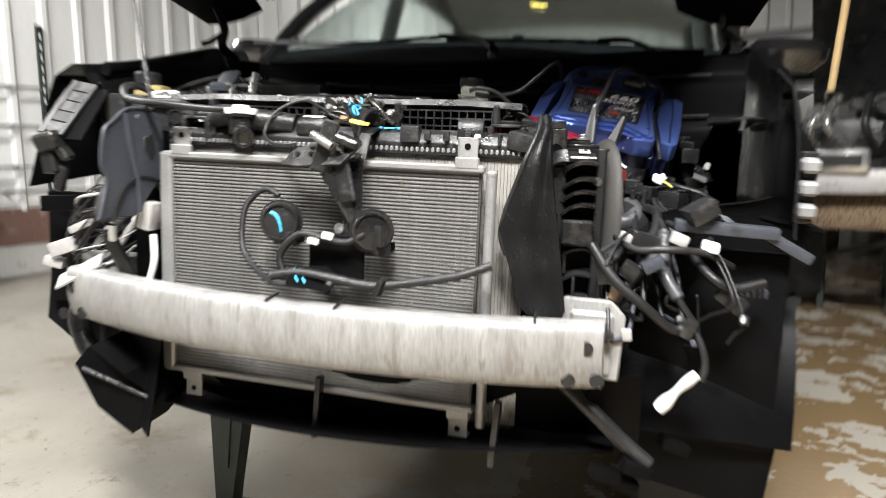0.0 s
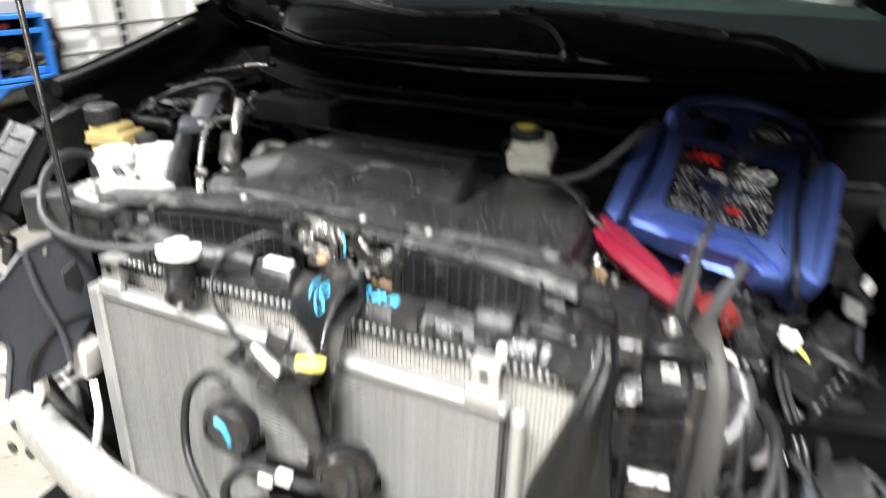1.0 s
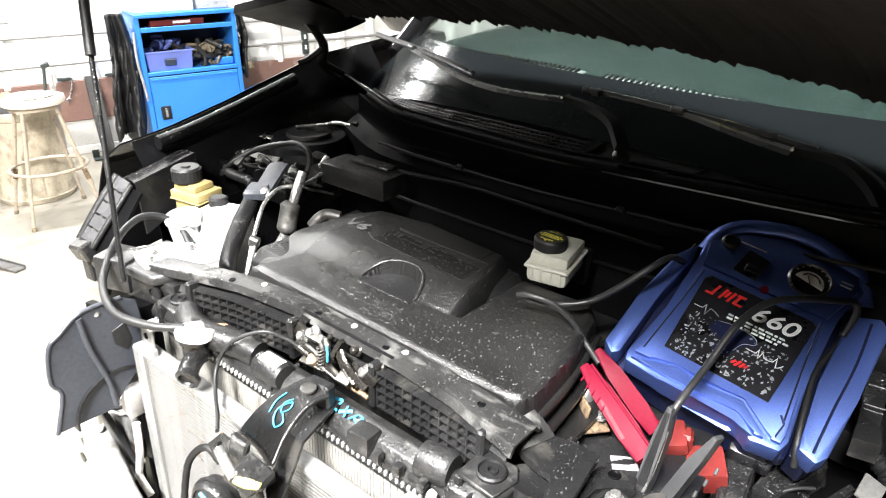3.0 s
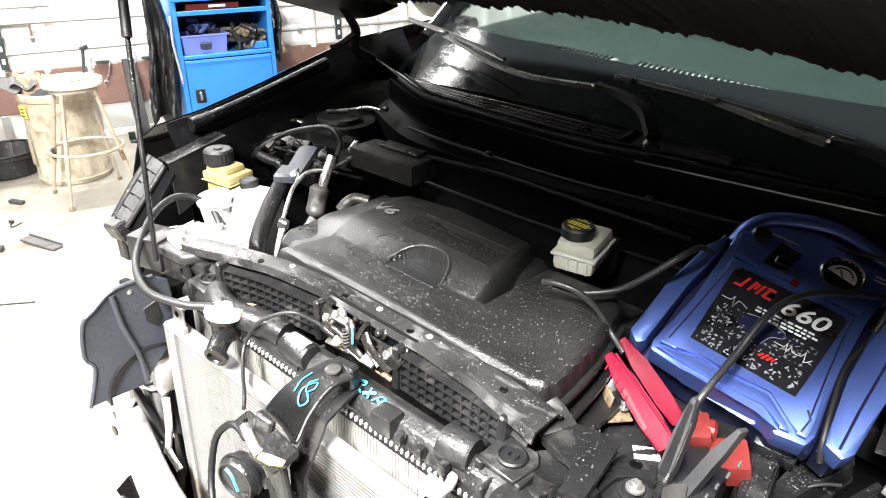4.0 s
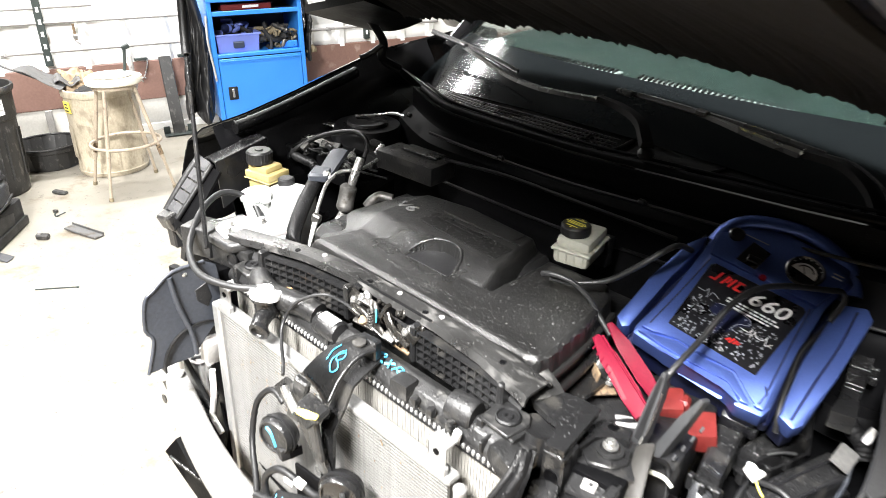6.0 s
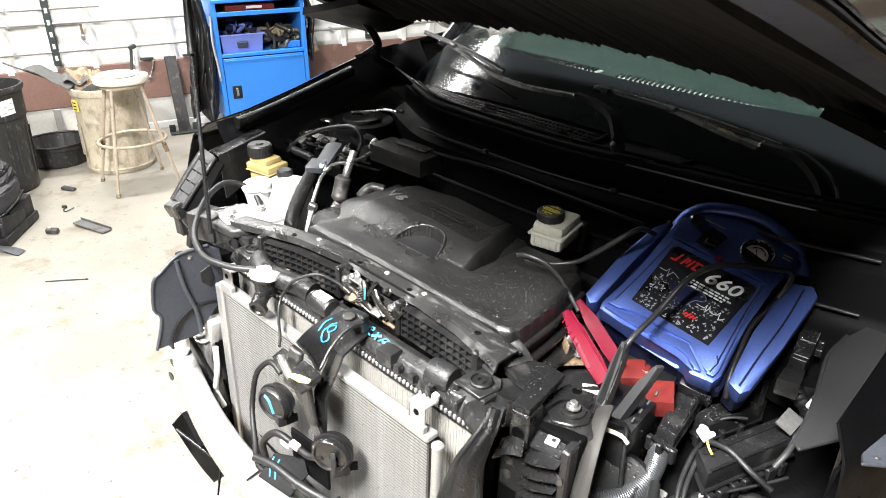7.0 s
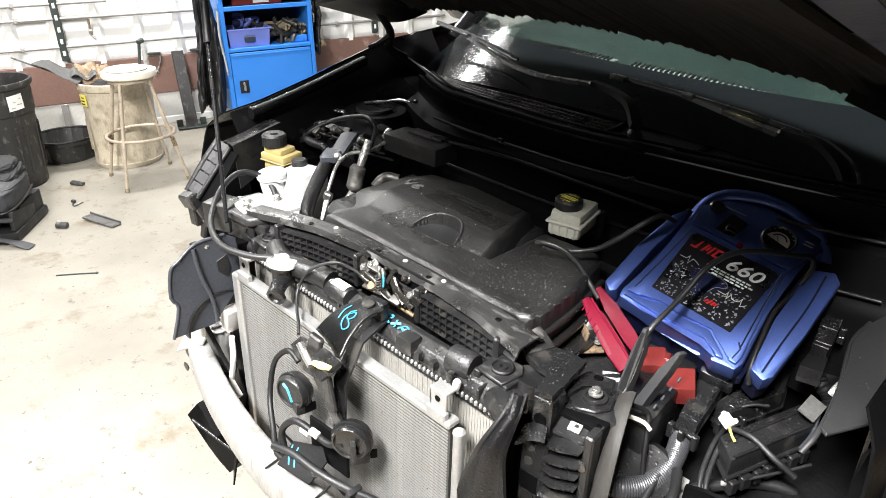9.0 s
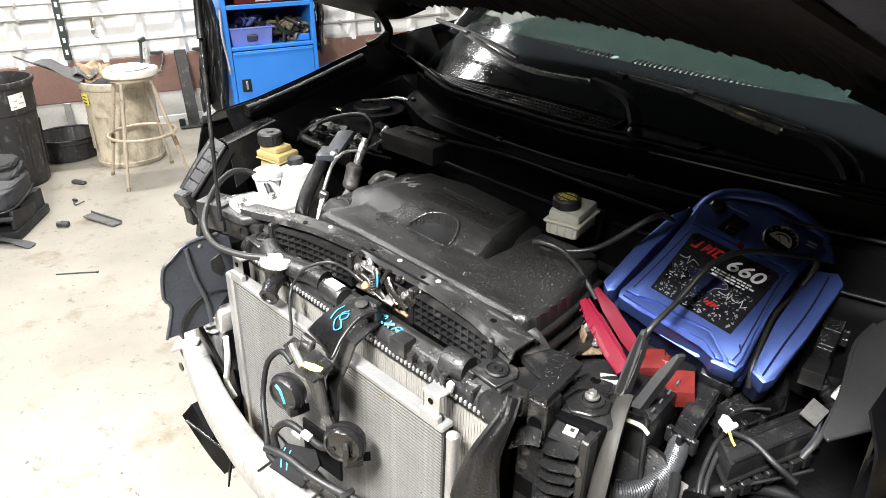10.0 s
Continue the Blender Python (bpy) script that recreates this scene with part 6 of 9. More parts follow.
gd = prism(B(), [(0.02, 0.925), (-0.005, 0.94), (-0.068, 0.938), (-0.09, 0.928), (-0.106, 0.912), (-0.126, 0.895), (-0.134, 0.835), (-0.122, 0.808), (-0.142, 0.738), (-0.05, 0.738), (-0.022, 0.775), (0.005, 0.80), (0.03, 0.82)], gm, 0.005, 0.002)
gd = part("air_guide", gd, GUARD, car, "scuffed grey-black flexible air guide")
part("guide_rib", tube(B(), [gm @ Vector(p) for p in ((-0.075, 0.93, 0.006), (-0.068, 0.87, 0.008), (-0.05, 0.80, 0.008), (-0.045, 0.745, 0.006))], 0.005, 8), GUARD, gd)
part("guide_slot", prism(B(), [(-0.030, 0.885), (-0.005, 0.895), (0.002, 0.86), (-0.008, 0.84), (-0.028, 0.86)], gm @ pose(0, 0, 0.003), 0.003, 0.001), RUBBER, gd)
part("guide_rim", tube(B(), [gm @ Vector((y, z, 0.004)) for y, z in ((-0.142, 0.738), (-0.122, 0.808), (-0.134, 0.835), (-0.126, 0.895), (-0.106, 0.912), (-0.068, 0.938), (-0.005, 0.94))], 0.0035, 6, 3), GUARD, gd)
part("guide_pin", lathe(B(), ((0.0, 0), (0.005, 0), (0.0, 0.003)), gm @ pose(-0.045, 0.925, 0.005), 10), STEEL, gd)
gb = B()
sheet(gb, lambda u, v: (-0.345 - 0.05 * v, -0.035 + 0.075 * math.cos(3.4 * u - 0.2), 0.735 + 0.075 * math.sin(3.4 * u - 0.2)), 20, 4, 0.004)
part("guide_tunnel", gb, PLASTIC, car, "black plastic air tunnel")
hose("white_tube", [(-0.395, 0.035, 0.770), (-0.465, 0.035, 0.720), (-0.526, 0.035, 0.655), (-0.545, 0.035, 0.615), (-0.528, 0.035, 0.600), (-0.485, 0.035, 0.634), (-0.439, 0.035, 0.700), (-0.400, 0.035, 0.745)], 0.0078, WHITE_PL, None, "white looped plastic tube", 10)
hose("white_tube", [(-0.335, -0.025, 0.70), (-0.33, -0.03, 0.65), (-0.345, -0.03, 0.60), (-0.352, -0.03, 0.57), (-0.32, -0.03, 0.545)], 0.0065, WHITE_PL, None, "white plastic tube", 8)
block("connector_block", (-0.352, -0.012, 0.735), (0.03, 0.035, 0.055), (0, 10, 0), SHEET, None, "pale connector block", 0.004)
block("vertical_plate", (-0.40, -0.035, 0.64), (0.03, 0.012, 0.13), (10, -22, 0), PLASTIC)
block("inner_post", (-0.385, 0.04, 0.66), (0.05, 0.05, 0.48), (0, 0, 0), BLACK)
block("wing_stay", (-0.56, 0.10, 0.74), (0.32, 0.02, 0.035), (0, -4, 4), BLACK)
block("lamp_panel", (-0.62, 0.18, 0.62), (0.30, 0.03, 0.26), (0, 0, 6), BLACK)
# loose wiring and brackets in the lamp opening
rw = random.Random(11)
for k in range(22):
    z = 0.61 + 0.0072 * k
    x0 = -0.62 + 0.03 * rw.random()
    hose("loose_wire", [(x0, 0.07, z - 0.03 - 0.03 * rw.random()), (x0 + 0.05 + 0.03 * rw.random(), 0.02 - 0.03 * rw.random(), z + 0.05 * (rw.random() - 0.4)), (x0 + 0.11 + 0.05 * rw.random(), 0.01, z + 0.09 * rw.random()), (-0.42, 0.03 + 0.03 * rw.random(), z + 0.03 + 0.05 * rw.random())], 0.0016 + 0.0022 * rw.random() ** 2, SHEET if k % 7 == 0 else (RUBBER_GREY if k % 3 == 0 else RUBBER))
for c, s, r in (((-0.57, -0.005, 0.655), (0.055, 0.03, 0.03), (0, -20, 10)), ((-0.60, 0.0, 0.62), (0.04, 0.03, 0.02), (0, 15, 20)), ((-0.53, 0.0, 0.70), (0.05, 0.02, 0.016), (0, -25, 10))):
    block("lamp_connector", c, s, r, SHEET, None, "grey lamp wiring connector", 0.004)
block("white_clip", (-0.40, -0.06, 0.70), (0.014, 0.01, 0.03), (0, 0, 0), WHITE_PL)
block("grey_flap", (-0.50, -0.04, 0.615), (0.10, 0.05, 0.006), (25, -30, 20), SHEET, None, "bent pale grey flap", 0.002)
hose("valance_edge", [(-0.56, 0.08, 0.54), (-0.60, 0.06, 0.50), (-0.58, 0.05, 0.44), (-0.53, 0.04, 0.39)], 0.022, PLASTIC)

# right end of the radiator: open hole plate, ribbed carrier, flap
seat = block("seat_block", (0.457, 0.165, 0.878), (0.088, 0.078, 0.045), (0, 0, 20), PLASTIC, None, "black plastic mounting block")
part("seat_rim", prism(B(), [(0.429, 0.137), (0.426, 0.158), (0.445, 0.186), (0.482, 0.187), (0.491, 0.160), (0.479, 0.138), (0.450, 0.122)], pose(0, 0, 0.900), 0.006, 0.002), PLASTIC, seat)
shelf = part("seat_shelf", prism(B(), [(0.420, 0.190), (0.424, 0.205), (0.463, 0.216), (0.472, 0.192), (0.448, 0.181), (0.433, 0.164), (0.432, 0.10), (0.421, 0.10)], pose(0, 0, 0.897), 0.018, 0.002), PLASTIC, seat)
part("shelf_hole", lathe(B(), ((0.0, 0.0), (0.0050, 0.0), (0.0066, 0.0012), (0.0080, 0.0006), (0.0080, -0.002), (0.0, -0.002)), pose(0.441, 0.199, 0.9153), 16), BLACK, shelf)
part("shelf_edge", tube(B(), [(0.4215, 0.101, 0.916), (0.4205, 0.150, 0.916), (0.4205, 0.190, 0.916), (0.425, 0.204, 0.916)], 0.0016, 6, 3), PLASTIC, shelf)
part("bolt_seat", lathe(B(), ((0.0, 0), (0.020, 0), (0.020, 0.003), (0.015, 0.004), (0.013, 0.001), (0.0, 0.001)), pose(0.459, 0.164, 0.907), 24), PLASTIC_DUSTY, seat)
lad = block("ribbed_carrier", (0.435, 0.120, 0.69), (0.145, 0.03, 0.42), (0, 0, 6), BLACK, None, "black ribbed plastic radiator carrier", 0.006)
part("carrier_column", box(B(), (0.419, 0.092, 0.675), (0.046, 0.042, 0.385), (0, 0, 5), 0.004), PLASTIC, lad)
for z in (0.765, 0.700, 0.632):
    part("column_pocket", box(B(), (0.4175, 0.0715, z), (0.034, 0.004, 0.040), (0, 0, 5), 0.002), BLACK, lad)
part("carrier_column", box(B(), (0.500, 0.108, 0.70), (0.016, 0.040, 0.40), (0, 0, 6), 0.003), PLASTIC, lad)
def carrier_rib(z, deep, bow):
    part("rib", sheet(B(), lambda u, v: (0.437 + 0.060 * u, 0.106 + 0.006 * u - deep * (1 - v) - bow * math.sin(math.pi * u) * (1 - v), z + 0.016 * u + 0.010 * math.sin(math.pi * u) - 0.010 * (1 - v)), 12, 5, 0.0045), PLASTIC if deep > 0.03 else RUBBER, lad)


for k, z in enumerate((0.866, 0.838, 0.816, 0.793)):
    carrier_rib(z, 0.036, 0.014)
part("carrier_block", box(B(), (0.468, 0.082, 0.752), (0.054, 0.050, 0.045), (0, 0, 6), 0.004), PLASTIC, lad)
for k in range(5):
    carrier_rib(0.715 - 0.046 * k, 0.030, 0.004)
    part("rib_web", box(B(), (0.448 + 0.018 * (k % 2), 0.092, 0.697 - 0.046 * k), (0.006, 0.030, 0.040), (0, 0, 6), 0.001), PLASTIC, lad)
for x, z in ((0.416, 0.838), (0.497, 0.842), (0.414, 0.808)):
    part("washer", lathe(B(), ((0.003, 0), (0.008, 0), (0.008, 0.002), (0.003, 0.002)), pose(x, 0.0705 if x < 0.45 else 0.087, z, 88, 0, 5), 16), DAMPER, lad)
part("carrier_funnel", sheet(B(), lambda u, v: (0.404 + 0.040 * u + 0.004 * v, 0.070 - 0.028 * v * (1 - 0.6 * u), 0.872 + 0.022 * u - 0.020 * v + 0.006 * math.sin(math.pi * u)), 8, 5, 0.004), PLASTIC, lad)
clip = part("white_clip", box(B(), (0.470, 0.100, 0.893), (0.020, 0.016, 0.004), (18, 0, 12), 0.001), SHEET, lad, "white plastic clip")
part("clip_slot", box(B(), (0.472, 0.101, 0.8958), (0.006, 0.005, 0.0016), (18, 0, 12)), RUBBER, clip)
part("clip_base", box(B(), (0.466, 0.102, 0.884), (0.052, 0.038, 0.012), (18, 0, 12), 0.003), PLASTIC, lad)
gbar = B()
tube(gbar, [(0.49, 0.205, 0.905), (0.502, 0.17, 0.90), (0.517, 0.13, 0.87), (0.525, 0.105, 0.80), (0.525, 0.095, 0.70), (0.52, 0.09, 0.62)], 0.0185, 12, 8, flat=0.42)
part("grey_strap", gbar, GREY_BAR, car, "smooth grey-brown upright strap")
FLAP = [(0.945, 0.398, 0.416), (0.925, 0.402, 0.424), (0.88, 0.388, 0.430), (0.82, 0.368, 0.438), (0.76, 0.348, 0.447), (0.71, 0.365, 0.455), (0.63, 0.392, 0.466), (0.592, 0.440, 0.450)]


def flap_f(u, v):
    """A hanging rubber sheet with standing folds, bent back at its top."""
    k = min(int(v * 7), 6)
    (za, la, ra), (zb, lb, rb_) = FLAP[k], FLAP[k + 1]
    t = v * 7 - k
    z, left, right_ = za + (zb - za) * t, la + (lb - la) * t, ra + (rb_ - ra) * t
    return (left + (right_ - left) * u, -0.014 + 0.012 * (u - 0.5) + 0.009 * math.sin(9.5 * u + 2.2 * v) * (0.3 + v) * (1.1 - v) + 0.055 * max(0.0, (z - 0.87) / 0.075) ** 1.5, z + 0.006 * math.sin(14 * u) * max(0.0, 1 - 5 * v))


fl = part("rubber_flap", sheet(B(), flap_f, 22, 35, 0.005), HOSE, car, "wet black rubber air flap")
part("flap_fold", tube(B(), [Vector(flap_f(0.0, k / 10)) for k in range(8)], 0.0045, 8), RUBBER, fl)
block("tank_end", (0.372, 0.050, 0.905), (0.055, 0.045, 0.036), (0, 8, -12), PLASTIC_DUSTY, None, "dusty black radiator tank end", 0.012)
hose("tank_spout", [(0.385, 0.04, 0.90), (0.40, 0.022, 0.893)], 0.010, PLASTIC, None, "", 12)
block("tank_lug", (0.395, 0.045, 0.915), (0.010, 0.016, 0.022), (0, 20, 10), WHITE_PL, None, "", 0.002)
for x in (0.20, 0.235, 0.275):
    block("tank_lug", (x, 0.034, 0.910), (0.012, 0.014, 0.018), (0, 0, 8), PLASTIC_DUSTY)
part("tank_barrel", lathe(B(), ((0.0, 0), (0.023, 0), (0.024, 0.004), (0.024, 0.04), (0.021, 0.045), (0.0, 0.045)), pose(0.25, 0.062, 0.92, 0, 90, 8), 22), PLASTIC, car)
part("tank_barrel", lathe(B(), ((0.0, 0), (0.020, 0), (0.021, 0.004), (0.021, 0.05), (0.018, 0.055), (0.0, 0.055)), pose(-0.06, 0.055, 0.917, 0, 90, 0), 22), PLASTIC, car)
block("white_clip", (0.292, 0.03, 0.906), (0.012, 0.010, 0.020), (0, 10, 0), WHITE_PL)
block("tank_clip", (0.165, 0.045, 0.912), (0.035, 0.03, 0.03), (0, 0, 5), PLASTIC_DUSTY)

# battery corner under the jump starter
bat = block("battery", (0.425, 0.345, 0.79), (0.17, 0.26, 0.12), (0, 0, 6), PLASTIC, None, "dusty black battery with white label", 0.006)
part("battery_label", box(B(), (0.415, 0.295, 0.8515), (0.036, 0.026, 0.001), (0, 0, 35)), SHEET, bat, "white printed label")
for k in range(5):
    part("label_line", box(B(), (0.408 + 0.004 * k, 0.287 + 0.0055 * k, 0.8526), (0.035, 0.0022, 0.0005), (0, 0, 35)), RUBBER, bat)
br = B()
box(br, (0.350, 0.31, 0.872), (0.05, 0.03, 0.004), (8, 0, 50), 0.001)
box(br, (0.335, 0.315, 0.885), (0.004, 0.03, 0.035), (0, 10, 50), 0.001)
part("hold_down", br, RUST, car, "rusty battery hold-down")
hose("clip_steel", [(0.325, 0.33, 0.87), (0.33, 0.35, 0.90), (0.345, 0.355, 0.905), (0.36, 0.34, 0.89)], 0.009, STEEL, None, "", 8, 6, 0, 0.4)
hex_bolt((0.318, 0.128, 0.950), 0.007)
hex_bolt((0.358, 0.325, 0.884), 0.006)
def lidded(name, poly, z0, z1, label, grow=1.10):
    """A shallow box with a lip round it, on a plan outline."""
    cx, cy = sum(p[0] for p in poly) / len(poly), sum(p[1] for p in poly) / len(poly)
    ob = part(name, prism(B(), poly, pose(0, 0, z0), z1 - z0, 0.005, 2), PLASTIC, car, label)
    lip = [(cx + (x - cx) * grow, cy + (y - cy) * grow) for x, y in poly]
    part("lid_edge", prism(B(), lip, pose(0, 0, z0 + 0.3 * (z1 - z0)), 0.006, 0.0015), PLASTIC, ob)
    inset = [(cx + (x - cx) * 0.82, cy + (y - cy) * 0.86) for x, y in poly]
    part("lid_panel", prism(B(), inset, pose(0, 0, z1 - 0.001), 0.0028, 0.0012), PLASTIC, ob)
    return ob


FUSE = [(0.599, 0.329), (0.659, 0.510), (0.701, 0.474), (0.639, 0.288)]
blk = part("fuse_box", prism(B(), FUSE, pose(0, 0, 0.775), 0.045, 0.006, 2), PLASTIC, car, "black fuse box with ribbed lid")
for t in (0.30, 0.93):
    p = Vector((*FUSE[0], 0.8205)).lerp(Vector((*FUSE[3], 0.8205)), t)
    q = Vector((*FUSE[1], 0.8205)).lerp(Vector((*FUSE[2], 0.8205)), t)
    part("lid_rib", tube(B(), [p.lerp(q, 0.04), p.lerp(q, 0.96)], 0.0030, 6, 2), STEP, blk)
part("lid_edge", prism(B(), [(0.592, 0.328), (0.659, 0.519), (0.709, 0.476), (0.641, 0.278)], pose(0, 0, 0.782), 0.006, 0.0015), PLASTIC, blk)
for k in range(7):
    p = Vector((0.645, 0.284, 0.768)).lerp(Vector((0.706, 0.468, 0.768)), 0.06 + 0.14 * k)
    part("clip_tooth", box(B(), p, (0.012, 0.016 + 0.006 * (k % 2), 0.026), (0, 0, -18), 0.002), PLASTIC, blk)
bx = lidded("relay_cover", [(0.504, 0.448), (0.550, 0.444), (0.571, 0.302), (0.535, 0.309)], 0.80, 0.835, "wet black relay cover")
for x, y in ((0.530, 0.302), (0.552, 0.296), (0.574, 0.300)):
    part("cover_clip", box(B(), (x, y, 0.805), (0.010, 0.012, 0.030), (0, 0, -8), 0.002), PLASTIC, bx)
bx = lidded("relay_cover", [(0.556, 0.405), (0.564, 0.481), (0.604, 0.607), (0.628, 0.520), (0.588, 0.398)], 0.765, 0.82, "wet black relay cover")
for x, y in ((0.575, 0.388), (0.60, 0.43), (0.615, 0.47)):
    part("cover_clip", box(B(), (x, y, 0.785), (0.012, 0.010, 0.026), (0, 0, -30), 0.002), PLASTIC, bx)
for dx in (0.0, 0.010):
    hose("wiring_loom", [(0.592 + dx, 0.388, 0.80), (0.592 + dx, 0.345, 0.80), (0.598 + dx, 0.305, 0.79), (0.610 + dx, 0.262, 0.78), (0.630 + dx, 0.225, 0.75), (0.645 + dx, 0.20, 0.70)], 0.0042, RUBBER_GREY, None, "black taped wiring loom", 8)
hose("ribbed_loom", [(0.585, 0.262, 0.725), (0.608, 0.300, 0.733), (0.637, 0.338, 0.735), (0.666, 0.371, 0.735), (0.708, 0.398, 0.730), (0.73, 0.41, 0.71)], 0.0105, RUBBER_GREY, None, "black ribbed wiring loom", 10, 8, 240)
hose("ribbed_loom", [(0.600, 0.240, 0.715), (0.640, 0.290, 0.722), (0.69, 0.33, 0.72), (0.73, 0.35, 0.70)], 0.0090, RUBBER, None, "black ribbed wiring loom", 10, 8, 240)
hose("thin_lead", [(0.66, 0.32, 0.775), (0.70, 0.375, 0.785), (0.722, 0.41, 0.79)], 0.0028, RUBBER_GREY)
hose("thin_lead", [(0.698, 0.42, 0.80), (0.700, 0.46, 0.81), (0.695, 0.49, 0.83)], 0.0032, GUARD)
hose("thin_lead", [(0.585, 0.42, 0.815), (0.605, 0.44, 0.823), (0.625, 0.458, 0.823)], 0.0028, RUBBER_GREY)
for c, sz, r in (((0.612, 0.282, 0.745), (0.012, 0.010, 0.008), (0, 20, 30)), ((0.632, 0.315, 0.748), (0.014, 0.008, 0.006), (10, 0, 40)), ((0.585, 0.258, 0.755), (0.018, 0.018, 0.012), (0, 10, 10))):
    block("loom_clip", c, sz, r, SHEET, None, "pale wiring clip", 0.002)
part("slotted_bracket", holed(B(), [(-0.045, -0.025), (0.04, -0.03), (0.05, 0.02), (-0.03, 0.03)], (0.0, 0.0), 0.011, pose(0.572, 0.222, 0.735, 10, -6, 30), 0.003), SHEET, car, "dirty steel bracket with holes")
con = block("white_connector", (0.600, 0.345, 0.842), (0.024, 0.017, 0.015), (10, 20, -20), WHITE_PL, None, "white wiring plug", 0.004)
for dx, dy, dz in ((-0.008, 0.004, 0.007), (0.006, -0.004, 0.008), (0.010, 0.006, 0.002)):
    part("plug_lug", box(B(), (0.600 + dx, 0.345 + dy, 0.842 + dz), (0.010, 0.009, 0.009), (20, 30 * dx, 40), 0.003), WHITE_PL, con)
hose("plug_wire", [(0.606, 0.338, 0.838), (0.641, 0.353, 0.830), (0.680, 0.345, 0.820), (0.718, 0.351, 0.800)], 0.0050, RUBBER, None, "", 8, 6, 0, 0.6)
hose("yellow_wire", [(0.608, 0.338, 0.838), (0.618, 0.328, 0.834), (0.626, 0.325, 0.828)], 0.0022, YELLOW, None, "", 6)
hose("foil_hose", [(0.537, 0.328, 0.79), (0.552, 0.295, 0.785), (0.560, 0.25, 0.775), (0.552, 0.205, 0.765), (0.525, 0.17, 0.762), (0.49, 0.155, 0.765), (0.455, 0.16, 0.77)], 0.0178, FOIL, None, "grey ribbed foil-wrapped hose", 16, 8, 290)
hose("foil_tape", [(0.505, 0.162, 0.764), (0.498, 0.158, 0.764)], 0.0200, WHITE_PL, None, "", 16)
hose("thin_cable", [(0.50, 0.21, 0.89), (0.515, 0.235, 0.87), (0.525, 0.225, 0.84), (0.535, 0.21, 0.80), (0.545, 0.20, 0.76)], 0.004, RUBBER)
hose("white_lead", [(0.505, 0.19, 0.885), (0.525, 0.205, 0.875), (0.538, 0.207, 0.866)], 0.0034, TANK_GREY, None, "white plastic lead clip", 8, 6, 0, 0.6)
part("filter_drum", lathe(B(), ((0.0, 0), (0.055, 0), (0.06, 0.01), (0.06, 0.08), (0.05, 0.09), (0.0, 0.09)), pose(0.515, 0.245, 0.70, 25, 15, 0), 28), PLASTIC, car, "dark round housing")
rb = part("relay_block", prism(B(), [(0.634, 0.578), (0.662, 0.590), (0.643, 0.700), (0.612, 0.690)], pose(0, 0, 0.895), 0.038, 0.003, 2), PLASTIC, car, "black relay block")
part("relay_step", prism(B(), [(0.640, 0.545), (0.668, 0.535), (0.662, 0.592), (0.632, 0.582)], pose(0, 0, 0.885), 0.036, 0.003, 2), PLASTIC, rb)
part("relay_foot", prism(B(), [(0.644, 0.485), (0.680, 0.493), (0.670, 0.545), (0.640, 0.545)], pose(0, 0, 0.875), 0.032, 0.003, 2), PLASTIC, rb)
for x, y, z, w in ((0.649, 0.590, 0.9335, 0.026), (0.654, 0.556, 0.9215, 0.026), (0.655, 0.543, 0.9215, 0.024)):
    part("relay_rib", box(B(), (x, y, z), (w, 0.0024, 0.002), (0, 0, 8), 0.0006), STEP_SHEEN, rb)
part("relay_rib", box(B(), (0.651, 0.650, 0.9335), (0.0022, 0.09, 0.002), (0, 0, 10), 0.0006), STEP_SHEEN, rb)
for y in (0.600, 0.628, 0.655):
    part("relay_clip", box(B(), (0.668 - 0.2 * (y - 0.6), y, 0.915), (0.012, 0.010, 0.016), (0, 0, 10), 0.002), PLASTIC, rb)
hose("black_sleeve", [(0.650, 0.560, 0.873), (0.660, 0.545, 0.866), (0.677, 0.530, 0.858), (0.696, 0.522, 0.848), (0.705, 0.512, 0.83)], 0.0145, RUBBER, None, "black corrugated sleeve", 12, 6, 150)
block("white_clip", (0.70, 0.52, 0.87), (0.012, 0.03, 0.016), (0, 20, 0), WHITE_PL)
block("grey_bracket", (0.685, 0.475, 0.845), (0.030, 0.045, 0.004), (10, 20, 0), FIN, None, "pale grey bracket", 0.001)
LEDGE_PLAN = [(0.700, 0.515), (0.729, 0.380), (0.741, 0.268), (0.752, 0.258), (0.793, 0.338), (0.783, 0.355), (0.776, 0.421), (0.790, 0.56), (0.81, 0.74), (0.735, 0.74), (0.705, 0.60)]
led = part("wing_ledge", prism(B(), LEDGE_PLAN, pose(0, 0, 0.964), 0.006, 0.0015), LEDGE, car, "satin dark grey ledge inside the wing")
part("ledge_lip", tube(B(), [(0.701, 0.60, 0.966), (0.700, 0.515, 0.964), (0.728, 0.380, 0.964), (0.741, 0.268, 0.962), (0.735, 0.235, 0.94)], 0.004, 6, 4), LEDGE, led)
# edge of the black wing, coloured pale where light falls on it
PALE = [(0.826, 0.228), (0.810, 0.282), (0.799, 0.355), (0.792, 0.42), (0.86, 0.42), (0.852, 0.25)]
part("wing_edge_lit", prism(B(), PALE, pose(0, 0, 1.012), 0.005, 0.0015), GUARD, led, "edge of the wing, its lit look put into pale grey")
part("torn_film", sheet(B(), lambda u, v: (0.779 + 0.020 * u + 0.006 * math.sin(9 * v), 0.372 + 0.14 * v - 0.02 * u, 0.955 + 0.006 * math.sin(11 * v + 4 * u)), 6, 12, 0.001), RUBBER, led, "crumpled black film")
part("wing_bolt", lathe(B(), ((0.0, 0), (0.004, 0), (0.003, 0.002), (0.0, 0.0025)), pose(0.836, 0.252, 1.018), 10), DAMPER, led)
block("inner_liner", (0.775, 0.64, 0.60), (0.20, 0.34, 0.02), (0, 0, 0), BLACK)

